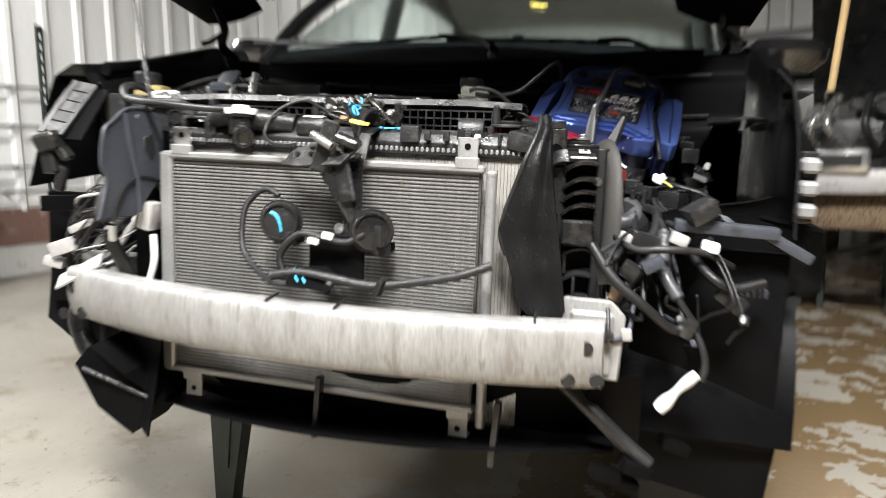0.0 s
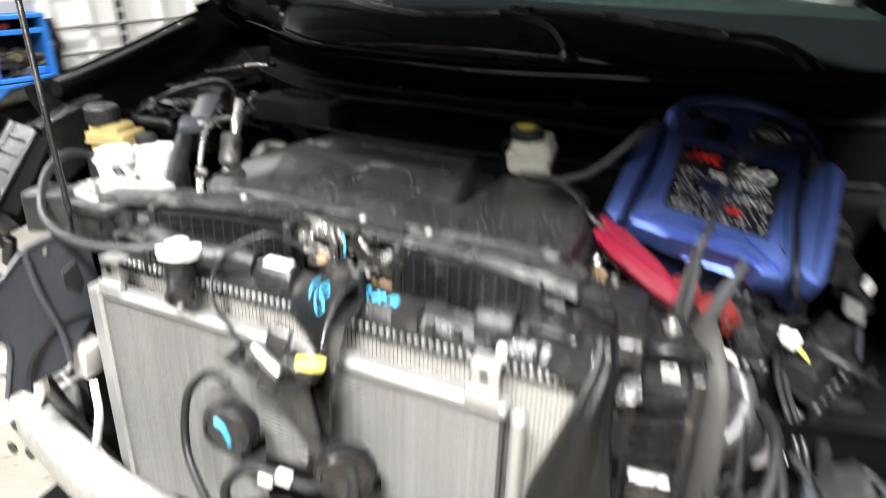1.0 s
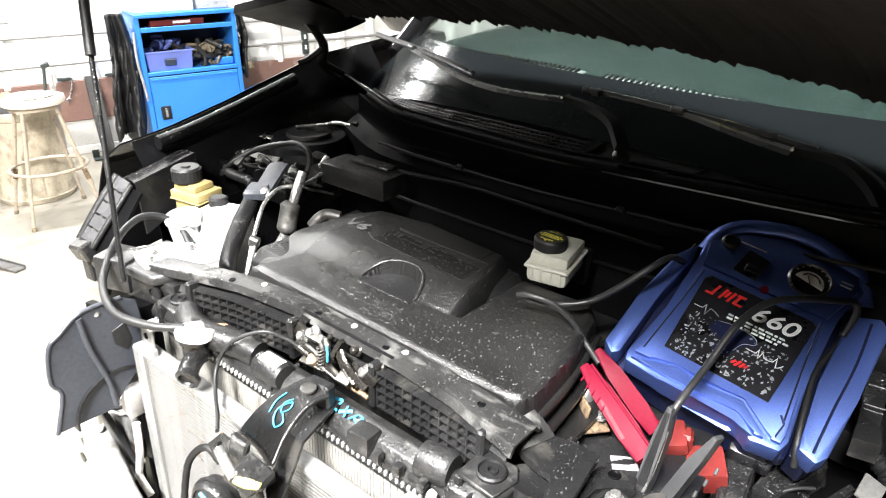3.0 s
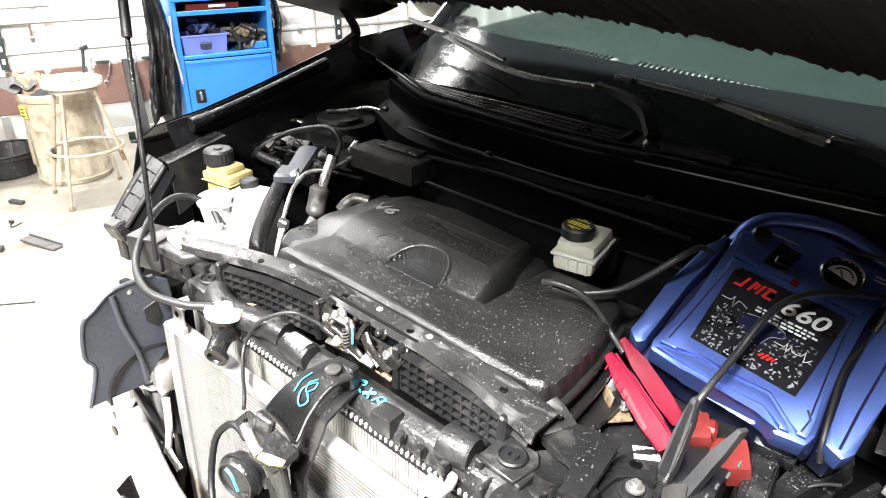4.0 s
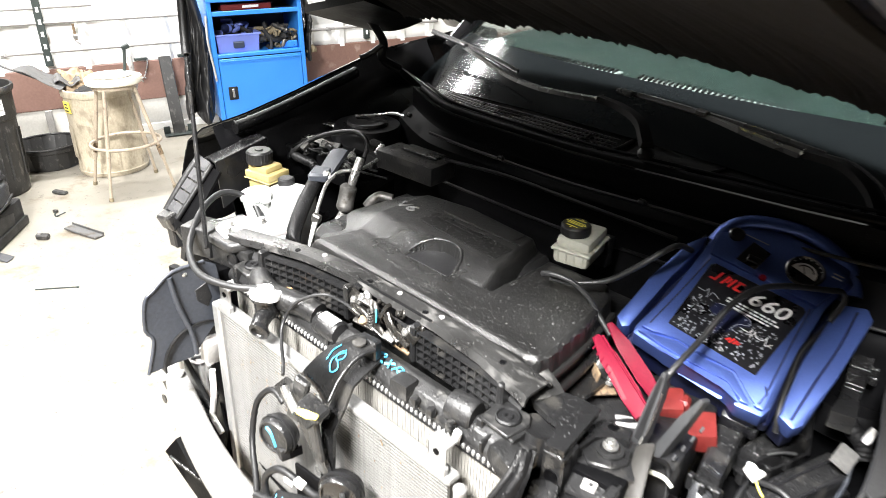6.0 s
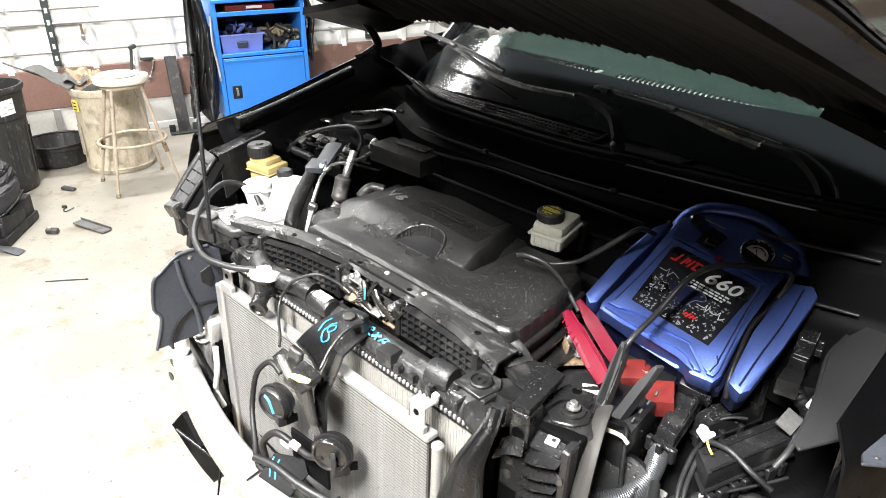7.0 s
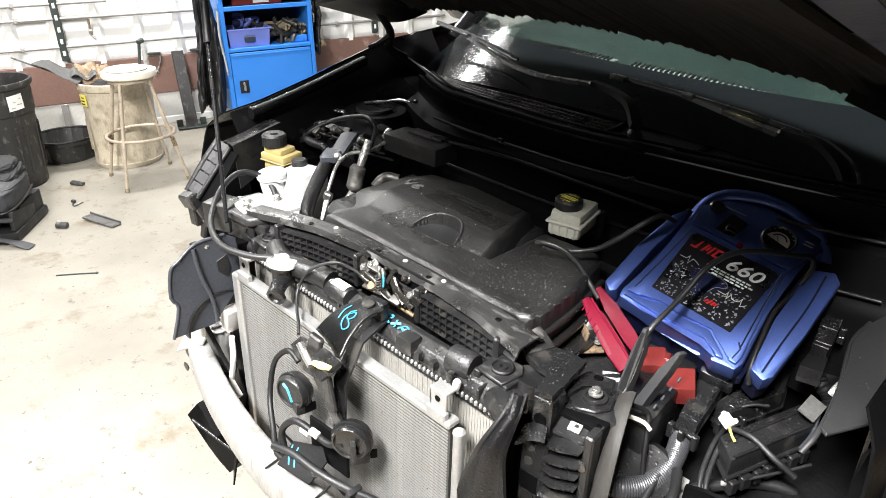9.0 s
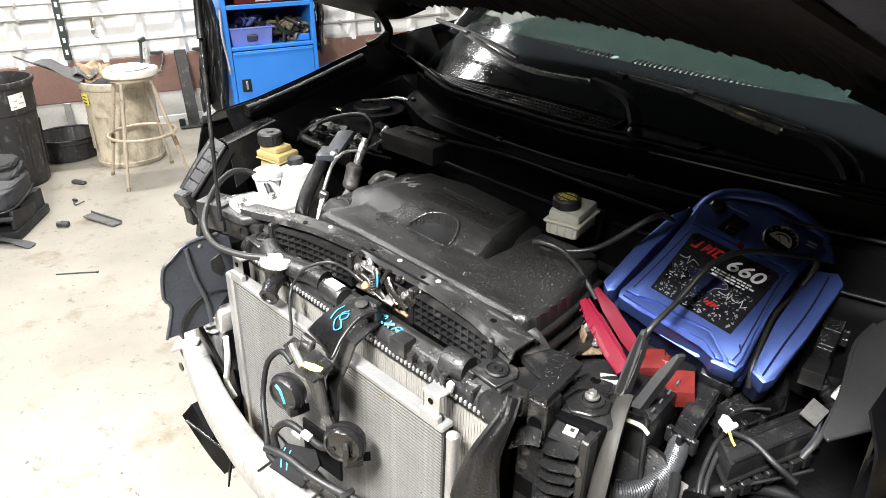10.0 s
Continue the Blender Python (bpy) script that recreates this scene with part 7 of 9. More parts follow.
# right lamp opening: crossing harness, bar, teeth, plugs
block("lamp_bar", (0.715, 0.115, 0.772), (0.17, 0.03, 0.022), (0, 2, 4), GUARD, None, "grey plastic lamp carrier bar", 0.005)
block("lamp_bar", (0.815, 0.13, 0.748), (0.09, 0.03, 0.02), (0, 28, 8), GUARD, None, "grey plastic lamp carrier bar", 0.005)
for k in range(8):
    block("tooth", (0.72 + 0.0095 * k, 0.105, 0.668), (0.005, 0.02, 0.014), (0, 0, 0), GUARD, None, "", 0.001)
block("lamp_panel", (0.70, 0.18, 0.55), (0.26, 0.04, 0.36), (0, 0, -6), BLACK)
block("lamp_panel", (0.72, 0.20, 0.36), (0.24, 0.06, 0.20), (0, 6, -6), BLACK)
wires = [
    [(0.50, 0.02, 0.74), (0.54, 0.0, 0.69), (0.59, 0.0, 0.65), (0.64, 0.02, 0.61), (0.67, 0.03, 0.62)],
    [(0.60, 0.20, 0.78), (0.615, 0.10, 0.76), (0.62, 0.05, 0.70), (0.645, 0.03, 0.66), (0.67, 0.03, 0.625)],
    [(0.56, 0.22, 0.78), (0.565, 0.12, 0.74), (0.54, 0.05, 0.72), (0.52, 0.04, 0.66), (0.55, 0.05, 0.60)],
    [(0.66, 0.25, 0.76), (0.65, 0.12, 0.76), (0.60, 0.06, 0.72), (0.565, 0.03, 0.68), (0.54, 0.03, 0.64)],
    [(0.70, 0.22, 0.74), (0.68, 0.12, 0.73), (0.635, 0.08, 0.735), (0.60, 0.10, 0.75)],
    [(0.53, 0.10, 0.75), (0.57, 0.04, 0.735), (0.62, 0.03, 0.74), (0.68, 0.06, 0.735), (0.73, 0.10, 0.71)],
    [(0.64, 0.15, 0.75), (0.69, 0.06, 0.70), (0.73, 0.06, 0.68), (0.78, 0.08, 0.69)],
    [(0.67, 0.03, 0.62), (0.69, 0.02, 0.58), (0.695, 0.02, 0.55), (0.69, 0.02, 0.53)],
    [(0.62, 0.18, 0.77), (0.66, 0.14, 0.76), (0.70, 0.15, 0.765), (0.74, 0.18, 0.76)],
    [(0.58, 0.24, 0.79), (0.60, 0.19, 0.785), (0.60, 0.13, 0.76), (0.585, 0.08, 0.73)],
]
for k, w in enumerate(wires):
    hose("harness", w, 0.0062 if k % 3 else 0.0085, RUBBER_GREY if k % 2 else RUBBER, None, "tangled black wiring harness", 8)
rh = random.Random(31)
for k in range(18):
    a = Vector((rh.uniform(0.52, 0.74), rh.uniform(0.06, 0.18), rh.uniform(0.64, 0.79)))
    d = Vector((rh.uniform(-0.08, 0.06), rh.uniform(-0.10, -0.02), rh.uniform(-0.12, 0.03)))
    e = Vector((rh.uniform(-0.06, 0.05), rh.uniform(0.0, 0.08), rh.uniform(-0.06, 0.02)))
    hose("loose_wire", [a, a + d * 0.5 + Vector((0, 0, 0.015)), a + d, a + d + e * 0.6, a + d + e], 0.0018 + 0.0026 * rh.random(), (RUBBER_GREY, RUBBER, GUARD, RUBBER)[k % 4])
    if k % 2 == 0:
        block("harness_plug", a + d, (rh.uniform(0.012, 0.026), 0.014, rh.uniform(0.010, 0.020)), (rh.uniform(-40, 40), rh.uniform(-40, 40), 0), (PLASTIC, PLASTIC_DUSTY, GUARD, SHEET)[(k // 2) % 4], None, "wiring plug", 0.003)
part("harness_sleeve", tube(B(), wires[1][1:4], 0.012, 10, 8, 140), FOIL, car, "grey ribbed sleeve")
for c, s, r, m in (((0.565, 0.03, 0.70), (0.03, 0.03, 0.025), (10, 30, 0), PLASTIC_DUSTY), ((0.60, 0.02, 0.715), (0.035, 0.025, 0.02), (0, -30, 10), GUARD), ((0.545, 0.02, 0.665), (0.018, 0.02, 0.03), (0, 15, 0), RUST), ((0.64, 0.06, 0.755), (0.03, 0.02, 0.02), (0, 20, 0), SHEET), ((0.69, 0.07, 0.745), (0.028, 0.024, 0.018), (0, 10, 0), WHITE_PL), ((0.665, 0.02, 0.615), (0.02, 0.02, 0.035), (0, 20, 0), PLASTIC_DUSTY), ((0.525, 0.03, 0.70), (0.03, 0.03, 0.05), (0, -10, 0), PLASTIC), ((0.58, 0.08, 0.745), (0.05, 0.04, 0.03), (0, 15, 20), PLASTIC), ((0.73, 0.07, 0.66), (0.05, 0.03, 0.03), (0, 35, 0), PLASTIC), ((0.67, 0.10, 0.80), (0.05, 0.05, 0.03), (0, -30, 20), PLASTIC_DUSTY)):
    block("harness_plug", c, s, r, m, None, "wiring plug", 0.004)
plug = B()
tube(plug, [(0.628, -0.0, 0.478), (0.645, 0.0, 0.50), (0.66, 0.0, 0.52), (0.683, 0.0, 0.545)], lambda t: 0.0105 - 0.004 * t + 0.002 * math.sin(9 * t), 10, 6)
part("white_bulb_plug", plug, WHITE_PL, car, "white dangling bulb plug")
hose("hanging_cable", [(0.83, 0.20, 0.60), (0.835, 0.19, 0.52), (0.832, 0.18, 0.45), (0.835, 0.18, 0.43)], 0.005, RUBBER)
for p in ((0.55, -0.02, 0.36), (0.60, -0.01, 0.375), (0.58, 0.0, 0.34), (0.66, 0.05, 0.40)):
    block("lower_bracket_bit", p, (0.05, 0.03, 0.022), (0, 30 * p[0], 20), BLACK)
hose("lower_pipe", [(0.46, 0.02, 0.50), (0.52, 0.0, 0.46), (0.58, 0.0, 0.41), (0.62, 0.0, 0.38)], 0.014, PLASTIC)
for x in (0.02, 0.36):
    block("stay_below", (x, -0.02, 0.40), (0.012, 0.02, 0.12), (0, 4, 0), PLASTIC_DUSTY)

# horn harness across the condenser
hl = [(-0.055, -0.035, 0.792), (-0.08, -0.036, 0.803), (-0.102, -0.042, 0.79), (-0.115, -0.055, 0.76), (-0.105, -0.075, 0.70), (-0.06, -0.10, 0.665), (-0.01, -0.125, 0.652), (0.04, -0.12, 0.655)]
hose("horn_loom", hl, 0.0060, RUBBER, None, "black taped horn loom", 8, 8, 90)
hose("horn_loom", [(-0.02, -0.125, 0.665), (0.03, -0.115, 0.672), (0.09, -0.105, 0.665), (0.15, -0.085, 0.655), (0.22, -0.07, 0.665), (0.29, -0.06, 0.68), (0.345, -0.045, 0.70)], 0.0082, RUBBER_GREY, None, "black ribbed horn loom", 10, 8, 120)
hose("horn_loom", [(0.0, -0.115, 0.665), (-0.01, -0.11, 0.70), (0.02, -0.10, 0.735), (0.06, -0.09, 0.73), (0.10, -0.085, 0.725), (0.13, -0.075, 0.74)], 0.0065, RUBBER, None, "black taped horn loom", 8)
for c in ((0.045, -0.095, 0.725), (0.07, -0.093, 0.735)):
    block("horn_plug", c, (0.020, 0.012, 0.010), (0, 10, 10), WHITE_PL, None, "white horn plug", 0.002)
block("loom_clip", (0.165, -0.085, 0.655), (0.012, 0.03, 0.03), (0, 20, 0), RUBBER)
lk = B()
box(lk, (0.052, -0.072, 0.885), (0.028, 0.012, 0.09), (0, 16, 12), 0.003)
box(lk, (0.085, -0.07, 0.845), (0.030, 0.010, 0.11), (0, -14, -8), 0.003)
box(lk, (0.095, -0.075, 0.895), (0.045, 0.03, 0.016), (10, 20, 10), 0.004)
part("stay_link", lk, PLASTIC_DUSTY, stay, "oily stay links")
hose("bright_ferrule", [(0.035, -0.085, 0.905), (0.06, -0.09, 0.892), (0.075, -0.092, 0.885)], 0.007, STEEL, stay)


# water standing on the wet tops
def scatter_drops(parent, poly, z, n, seed, big=0.0014):
    rd_ = random.Random(seed)
    xs, ys = [p[0] for p in poly], [p[1] for p in poly]
    bm = B()
    k = 0
    while k < n:
        x, y = rd_.uniform(min(xs), max(xs)), rd_.uniform(min(ys), max(ys))
        if inside(poly, x, y) < 0.003:
            continue
        k += 1
        r = 0.0006 + big * rd_.random() ** 3
        vs = [[bm.verts.new((x + r * a * math.cos(q * math.pi / 3), y + 1.2 * r * a * math.sin(q * math.pi / 3), z + r * b)) for q in range(6)] for a, b in unit]
        for a, b in zip(vs, vs[1:]):
            for q in range(6):
                bm.faces.new((a[q], a[(q + 1) % 6], b[(q + 1) % 6], b[q]))
        bm.faces.new(vs[-1])
    tagged(part("water_drops", bm, WATER, parent, "small clear water drops", 180), kind="stuff")


def beads(ob, n, seed, big=0.0012, steep=0.35):
    """Water drops on the upward faces of a part."""
    rb_, mesh = random.Random(seed), ob.data
    faces = [p for p in mesh.polygons if p.normal.z > steep]
    sums = [float(v) for v in np.cumsum([p.area for p in faces])]
    bm = B()
    for p in rb_.choices(faces, cum_weights=sums, k=n):
        q = [mesh.vertices[i].co for i in p.vertices]
        k = rb_.randrange(len(q) - 2)
        a, b = rb_.random(), rb_.random()
        if a + b > 1:
            a, b = 1 - a, 1 - b
        c = q[0] + a * (q[k + 1] - q[0]) + b * (q[k + 2] - q[0])
        rad_ = 0.0005 + big * rb_.random() ** 3
        turn = Vector((0, 0, 1)).rotation_difference(p.normal).to_matrix()
        rings = [[bm.verts.new(c + turn @ Vector((rad_ * e * math.cos(j * math.pi / 3), rad_ * e * math.sin(j * math.pi / 3), rad_ * h))) for j in range(6)] for e, h in unit]
        for lo, hi in zip(rings, rings[1:]):
            for j in range(6):
                bm.faces.new((lo[j], lo[(j + 1) % 6], hi[(j + 1) % 6], hi[j]))
        bm.faces.new(rings[-1])
    tagged(part("water_drops", bm, WATER, ob if ob.parent == car else ob.parent, "small clear water drops", 180), kind="stuff")


beads(big_hose, 160, 51, 0.0013)
beads(rb, 90, 52, 0.0010)
beads(led, 60, 53, 0.0009)
beads(seat, 60, 54, 0.0009)
for k, ob in enumerate([o for o in bpy.data.objects if o.name.split(".")[0] in ("edge_seal", "control_box", "lamp_shield")]):
    beads(ob, 240, 60 + k, 0.0018)
# dirt and insects caught in the condenser
rq = random.Random(19)
bm = B()
for k in range(150):
    w = 0.0010 + 0.0022 * rq.random() ** 2
    box(bm, (rq.uniform(-0.29, 0.29), -0.0022, 0.86 - 0.36 * rq.random() ** 1.6), (w, 0.0016, w * rq.uniform(0.5, 1.2)), (0, rq.uniform(0, 90), 0))
tagged(part("debris", bm, RUST, cond, "brown specks of road dirt", 0), kind="stuff")
scatter_drops(blk, FUSE, 0.8202, 170, 41, 0.0007)
scatter_drops(bx, [(0.556, 0.405), (0.564, 0.481), (0.604, 0.607), (0.628, 0.520), (0.588, 0.398)], 0.8221, 200, 42, 0.0007)
scatter_drops(car, [(0.504, 0.448), (0.550, 0.444), (0.571, 0.302), (0.535, 0.309)], 0.8371, 190, 43, 0.0008)
scatter_drops(bat, [(0.345, 0.235), (0.500, 0.220), (0.515, 0.455), (0.355, 0.470)], 0.8502, 160, 44, 0.0010)
scatter_drops(tie, [(0.350, 0.165), (0.357, 0.185), (0.405, 0.205), (0.430, 0.092), (0.406, 0.088)], 0.9443, 60, 45, 0.0007)


# ---- jump starter with its cables and clamps ----
JS = CAR @ Matrix(((0.9847, 0.0105, 0.1737, 0.47), (0.0681, 0.8954, -0.4400, 0.475), (-0.1601, 0.4451, 0.8810, 0.998), (0, 0, 0, 1)))
js = thing("jump_starter", JS, "blue plastic jump starter resting on the engine bay", "jump starter")
SHELL = [(-0.110, -0.112), (-0.052, -0.114), (-0.022, -0.114), (0.050, -0.108), (0.078, -0.130), (0.116, -0.124), (0.121, -0.105), (0.108, 0.0), (0.101, 0.10), (0.124, 0.165), (0.116, 0.196), (0.06, 0.200), (0.0, 0.206), (-0.062, 0.186), (-0.104, 0.140), (-0.100, 0.10), (-0.100, 0.0), (-0.114, -0.095)]
body = part("body", prism(B(), SHELL, pose(0, 0, -0.047), 0.040, 0.007, 2), BLUE, js, "metallic blue moulded shell")
# lower shell coloured darker, for the shade under the top shell
part("body_base", prism(B(), [(x * 0.95, y * 0.95 + 0.004) for x, y in SHELL], pose(0, 0, -0.118), 0.0705, 0.006, 2), BLUE_DEEP, js, "lower blue shell with its shade put into the colour")
part("foot_block", box(B(), (0.088, -0.095, -0.098), (0.06, 0.05, 0.042), (0, 0, 6), 0.008, 2), LABEL_BLACK, js, "black rubber foot")
# raised face in front of and behind a zigzag groove
part("front_lip", prism(B(), [(-0.104, -0.106), (-0.052, -0.108), (-0.020, -0.108), (0.051, -0.102), (0.080, -0.122), (0.092, -0.120), (0.088, -0.114), (0.050, -0.0865), (-0.012, -0.0935), (-0.043, -0.0875), (-0.082, -0.1005)], pose(0, 0, -0.010), 0.0098, 0.0022, 2), BLUE, body)
part("face_panel", prism(B(), [(-0.103, -0.096), (-0.080, -0.0945), (-0.043, -0.0815), (-0.012, -0.0875), (0.051, -0.0800), (0.092, -0.108), (0.100, -0.117), (0.112, -0.116), (0.114, -0.10), (0.101, 0.0), (0.094, 0.088), (-0.086, 0.088), (-0.093, 0.0)], pose(0, 0, -0.010), 0.0098, 0.0022, 2), BLUE, body)
part("control_panel", prism(B(), [(-0.088, 0.093), (0.095, 0.093), (0.116, 0.160), (0.108, 0.186), (0.058, 0.190), (0.0, 0.196), (-0.058, 0.177), (-0.096, 0.137)], pose(0, 0, -0.010), 0.0085, 0.002, 2), BLUE, body, "dark blue control panel")
# dark blue lines paint the shade of the grooves
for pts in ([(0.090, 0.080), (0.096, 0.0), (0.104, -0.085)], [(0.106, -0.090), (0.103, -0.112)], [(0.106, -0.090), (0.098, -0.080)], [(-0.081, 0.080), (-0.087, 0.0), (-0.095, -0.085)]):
    part("moulded_groove_shade", tube(B(), [(x, y, 0.0002) for x, y in pts], 0.0016, 6, 4, flat=0.6), BLUE_DEEP, body)
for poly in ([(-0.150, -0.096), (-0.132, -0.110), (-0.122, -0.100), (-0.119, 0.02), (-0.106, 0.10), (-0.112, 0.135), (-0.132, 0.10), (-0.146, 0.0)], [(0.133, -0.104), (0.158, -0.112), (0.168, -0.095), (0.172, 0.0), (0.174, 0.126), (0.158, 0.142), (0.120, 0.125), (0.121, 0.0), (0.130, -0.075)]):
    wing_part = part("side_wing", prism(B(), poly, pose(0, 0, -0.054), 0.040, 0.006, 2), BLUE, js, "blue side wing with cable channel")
    # foot of the wing, darkened in colour as if shaded
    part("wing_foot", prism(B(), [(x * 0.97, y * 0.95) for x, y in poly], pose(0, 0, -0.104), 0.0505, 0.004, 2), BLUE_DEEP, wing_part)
part("wing_groove_shade", tube(B(), [(0.150, -0.100, -0.0138), (0.150, -0.03, -0.0138), (0.152, 0.05, -0.0138), (0.148, 0.125, -0.0138)], 0.0028, 6, 5, flat=0.4), BLUE_DEEP, js)
# channel floors, their shade put into a darker blue
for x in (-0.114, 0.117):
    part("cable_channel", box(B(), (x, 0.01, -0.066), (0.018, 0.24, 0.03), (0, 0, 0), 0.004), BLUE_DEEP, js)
part("handle", tube(B(), [(-0.100, 0.135, -0.030), (-0.090, 0.168, -0.016), (-0.058, 0.198, -0.010), (0.018, 0.222, -0.010), (0.086, 0.204, -0.010), (0.118, 0.186, -0.016), (0.130, 0.160, -0.030)], 0.0155, 14, 6, flat=0.85), BLUE, js, "deep blue carrying handle")
part("cable_socket", lathe(B(), ((0.0, 0.0), (0.013, 0.0), (0.014, 0.004), (0.010, 0.007), (0.0, 0.006)), pose(-0.070, 0.150, -0.002), 20), LABEL_BLACK, js, "round black socket cap")
part("switch_plate", prism(B(), [(-0.048, 0.105), (-0.012, 0.102), (-0.006, 0.145), (-0.040, 0.152)], pose(0, 0, -0.002), 0.002, 0.0006), LABEL_BLACK, js, "recessed black switch plate")
lab = part("label_panel", prism(B(), [(-0.072, -0.068), (0.078, -0.072), (0.088, 0.070), (0.082, 0.077), (-0.068, 0.077), (-0.075, 0.070)], pose(0, 0, -0.002), 0.0032, 0.0008), LABEL_BLACK, js, "black label panel with red and white printing")
TOP = 0.0016
for x, w, y, h in ((-0.058, 0.012, 0.047, 0.004), (-0.052, 0.004, 0.056, 0.020), (-0.040, 0.004, 0.055, 0.020), (-0.034, 0.004, 0.057, 0.012), (-0.028, 0.004, 0.055, 0.020), (-0.015, 0.012, 0.063, 0.004), (-0.019, 0.004, 0.055, 0.018), (-0.015, 0.011, 0.047, 0.004)):
    part("print_block", prism(B(), [(-w / 2 - h * 0.15, -h / 2), (w / 2 - h * 0.15, -h / 2), (w / 2 + h * 0.15, h / 2), (-w / 2 + h * 0.15, h / 2)], pose(x, y, TOP), 0.0004), INK_RED, lab, "slanted red printed block")
words("letters", "660", 0.036, pose(0.037, 0.047, TOP) @ Matrix.Diagonal((1.18, 1, 1, 1)), INK_WHITE, lab, 0.0004, 0.25, 0.0005)
rj = random.Random(9)
for row, (y, x0, x1) in enumerate(((0.027, -0.02, 0.06), (0.021, -0.02, 0.062), (0.015, -0.005, 0.05))):
    x = x0
    while x < x1:
        w = 0.004 + 0.007 * rj.random()
        part("text_bar", box(B(), (x + w / 2, y, TOP), (w, 0.0032, 0.0004)), INK_WHITE, lab)
        x += w + 0.0022
jb = B()
for k in range(260):
    x, y = rj.uniform(-0.066, 0.074), rj.uniform(-0.066, 0.008)
    if abs(x) < 0.02 and y > -0.02:
        continue
    a = rj.uniform(0, 360)
    s = rj.uniform(0.0008, 0.0034)
    prism(jb, [(-s, -s * 0.25), (s * 0.4, -s * 0.5), (s, s * 0.1), (0, s * 0.5)], pose(x, y, TOP, 0, 0, a), 0.0003)
tagged(part("print_flecks", jb, INK_GREY, lab, "grey printed fragments", 0), kind="stuff")
ms = [(-0.03, 0.008), (-0.005, 0.012), (0.028, 0.008), (0.034, -0.004), (0.018, -0.012), (0.010, -0.030), (-0.006, -0.045), (-0.018, -0.034), (-0.010, -0.018), (-0.034, -0.008)]
part("print_shape", prism(B(), ms, pose(0, 0, TOP - 0.0002), 0.0005), BLUE_DEEP, lab, "dark blue printed shape")
part("print_shape", tube(B(), [(x * 0.9, y * 0.9 + 0.002, TOP + 0.0004) for x, y in ms[:6]], 0.0005, 5, 4), INK_GREY, lab)
for dx, h in ((-0.006, 0.008), (0.0, 0.012), (0.006, 0.009), (0.011, 0.006)):
    part("print_shape", prism(B(), [(-0.0022, -h / 2), (0.0012, -h / 2), (0.0030, h / 2), (-0.0004, h / 2)], pose(0.022 + dx, -0.040, TOP, 0, 0, -20 + 900 * dx), 0.0005), INK_RED, lab, "red printed strokes")
part("pulse_line", tube(B(), [(0.022, -0.012, TOP), (0.036, -0.012, TOP), (0.038, -0.004, TOP), (0.041, -0.020, TOP), (0.044, -0.006, TOP), (0.048, -0.014, TOP), (0.060, -0.013, TOP), (0.063, -0.004, TOP), (0.066, -0.020, TOP), (0.074, -0.012, TOP)], 0.0007, 5, 2), INK_WHITE, lab)
part("pulse_line", tube(B(), [(-0.068, 0.018, TOP), (-0.055, 0.018, TOP), (-0.052, 0.026, TOP), (-0.048, 0.008, TOP), (-0.044, 0.022, TOP), (-0.03, 0.016, TOP)], 0.0006, 5, 2), INK_GREY, lab)
# gauge and controls
gz = -0.002
gauge = part("gauge", lathe(B(), ((0.0, 0), (0.030, 0), (0.031, 0.003), (0.028, 0.006), (0.026, 0.003), (0.0, 0.003)), pose(0.053, 0.142, gz), 32), LABEL_BLACK, js, "round black gauge with a white dial")
part("dial", prism(B(), [(0.021 * math.cos(a), 0.021 * math.sin(a) - 0.004) for a in [math.pi * k / 16 for k in range(17)]], pose(0.053, 0.140, gz + 0.003, 0, 0, -12), 0.0008), INK_WHITE, gauge)
part("dial_arc", tube(B(), [(0.053 + 0.014 * math.cos(a), 0.138 + 0.014 * math.sin(a), gz + 0.0042) for a in [0.3 + 2.3 * k / 8 for k in range(9)]], 0.0012, 5, 2), RUBBER, gauge)
part("needle", box(B(), (0.051, 0.141, gz + 0.0044), (0.0012, 0.014, 0.0006), (0, 0, 30)), RUBBER, gauge)
for k in range(7):
    a = 0.5 + 2.2 * k / 6
    part("gauge_mark", box(B(), (0.053 + 0.0245 * math.cos(a), 0.142 + 0.0245 * math.sin(a), gz + 0.0034), (0.002, 0.002, 0.0005)), INK_WHITE, gauge)
part("button", lathe(B(), ((0.0, 0), (0.0062, 0), (0.0058, 0.003), (0.0, 0.0035)), pose(0.005, 0.094, gz), 18), RED, js, "small red button")
part("switch", box(B(), (-0.022, 0.118, gz + 0.002), (0.024, 0.014, 0.006), (0, 0, 0), 0.002), LABEL_BLACK, js)
for y in (0.165, 0.158):
    part("text_bar", box(B(), (0.098, y, gz + 0.0006), (0.016, 0.0025, 0.0005)), INK_GREY, js)
part("text_bar", box(B(), (-0.04, 0.16, gz + 0.0006), (0.045, 0.0018, 0.0005)), INK_GREY, js)


def L(*p):
    """A place given in the car's frame, in the jump starter's."""
    return tuple(JS.inverted() @ (CAR @ Vector(p)))


# cables
part("cable", tube(B(), [L(*p) for p in ((0.365, 0.52, 1.06), (0.362, 0.47, 1.085), (0.348, 0.435, 1.075), (0.320, 0.412, 1.045), (0.285, 0.392, 1.015), (0.240, 0.365, 1.003), (0.205, 0.345, 1.006))], 0.0048, 16, 10), RUBBER_GREY, js, "black rubber booster cable")
part("cable", tube(B(), [L(*p) for p in ((0.193, 0.338, 1.012), (0.212, 0.340, 1.018), (0.245, 0.352, 1.012), (0.275, 0.362, 0.99), (0.300, 0.366, 0.96), (0.330, 0.355, 0.945))], 0.0048, 16, 10), RUBBER_GREY, js, "black rubber booster cable")
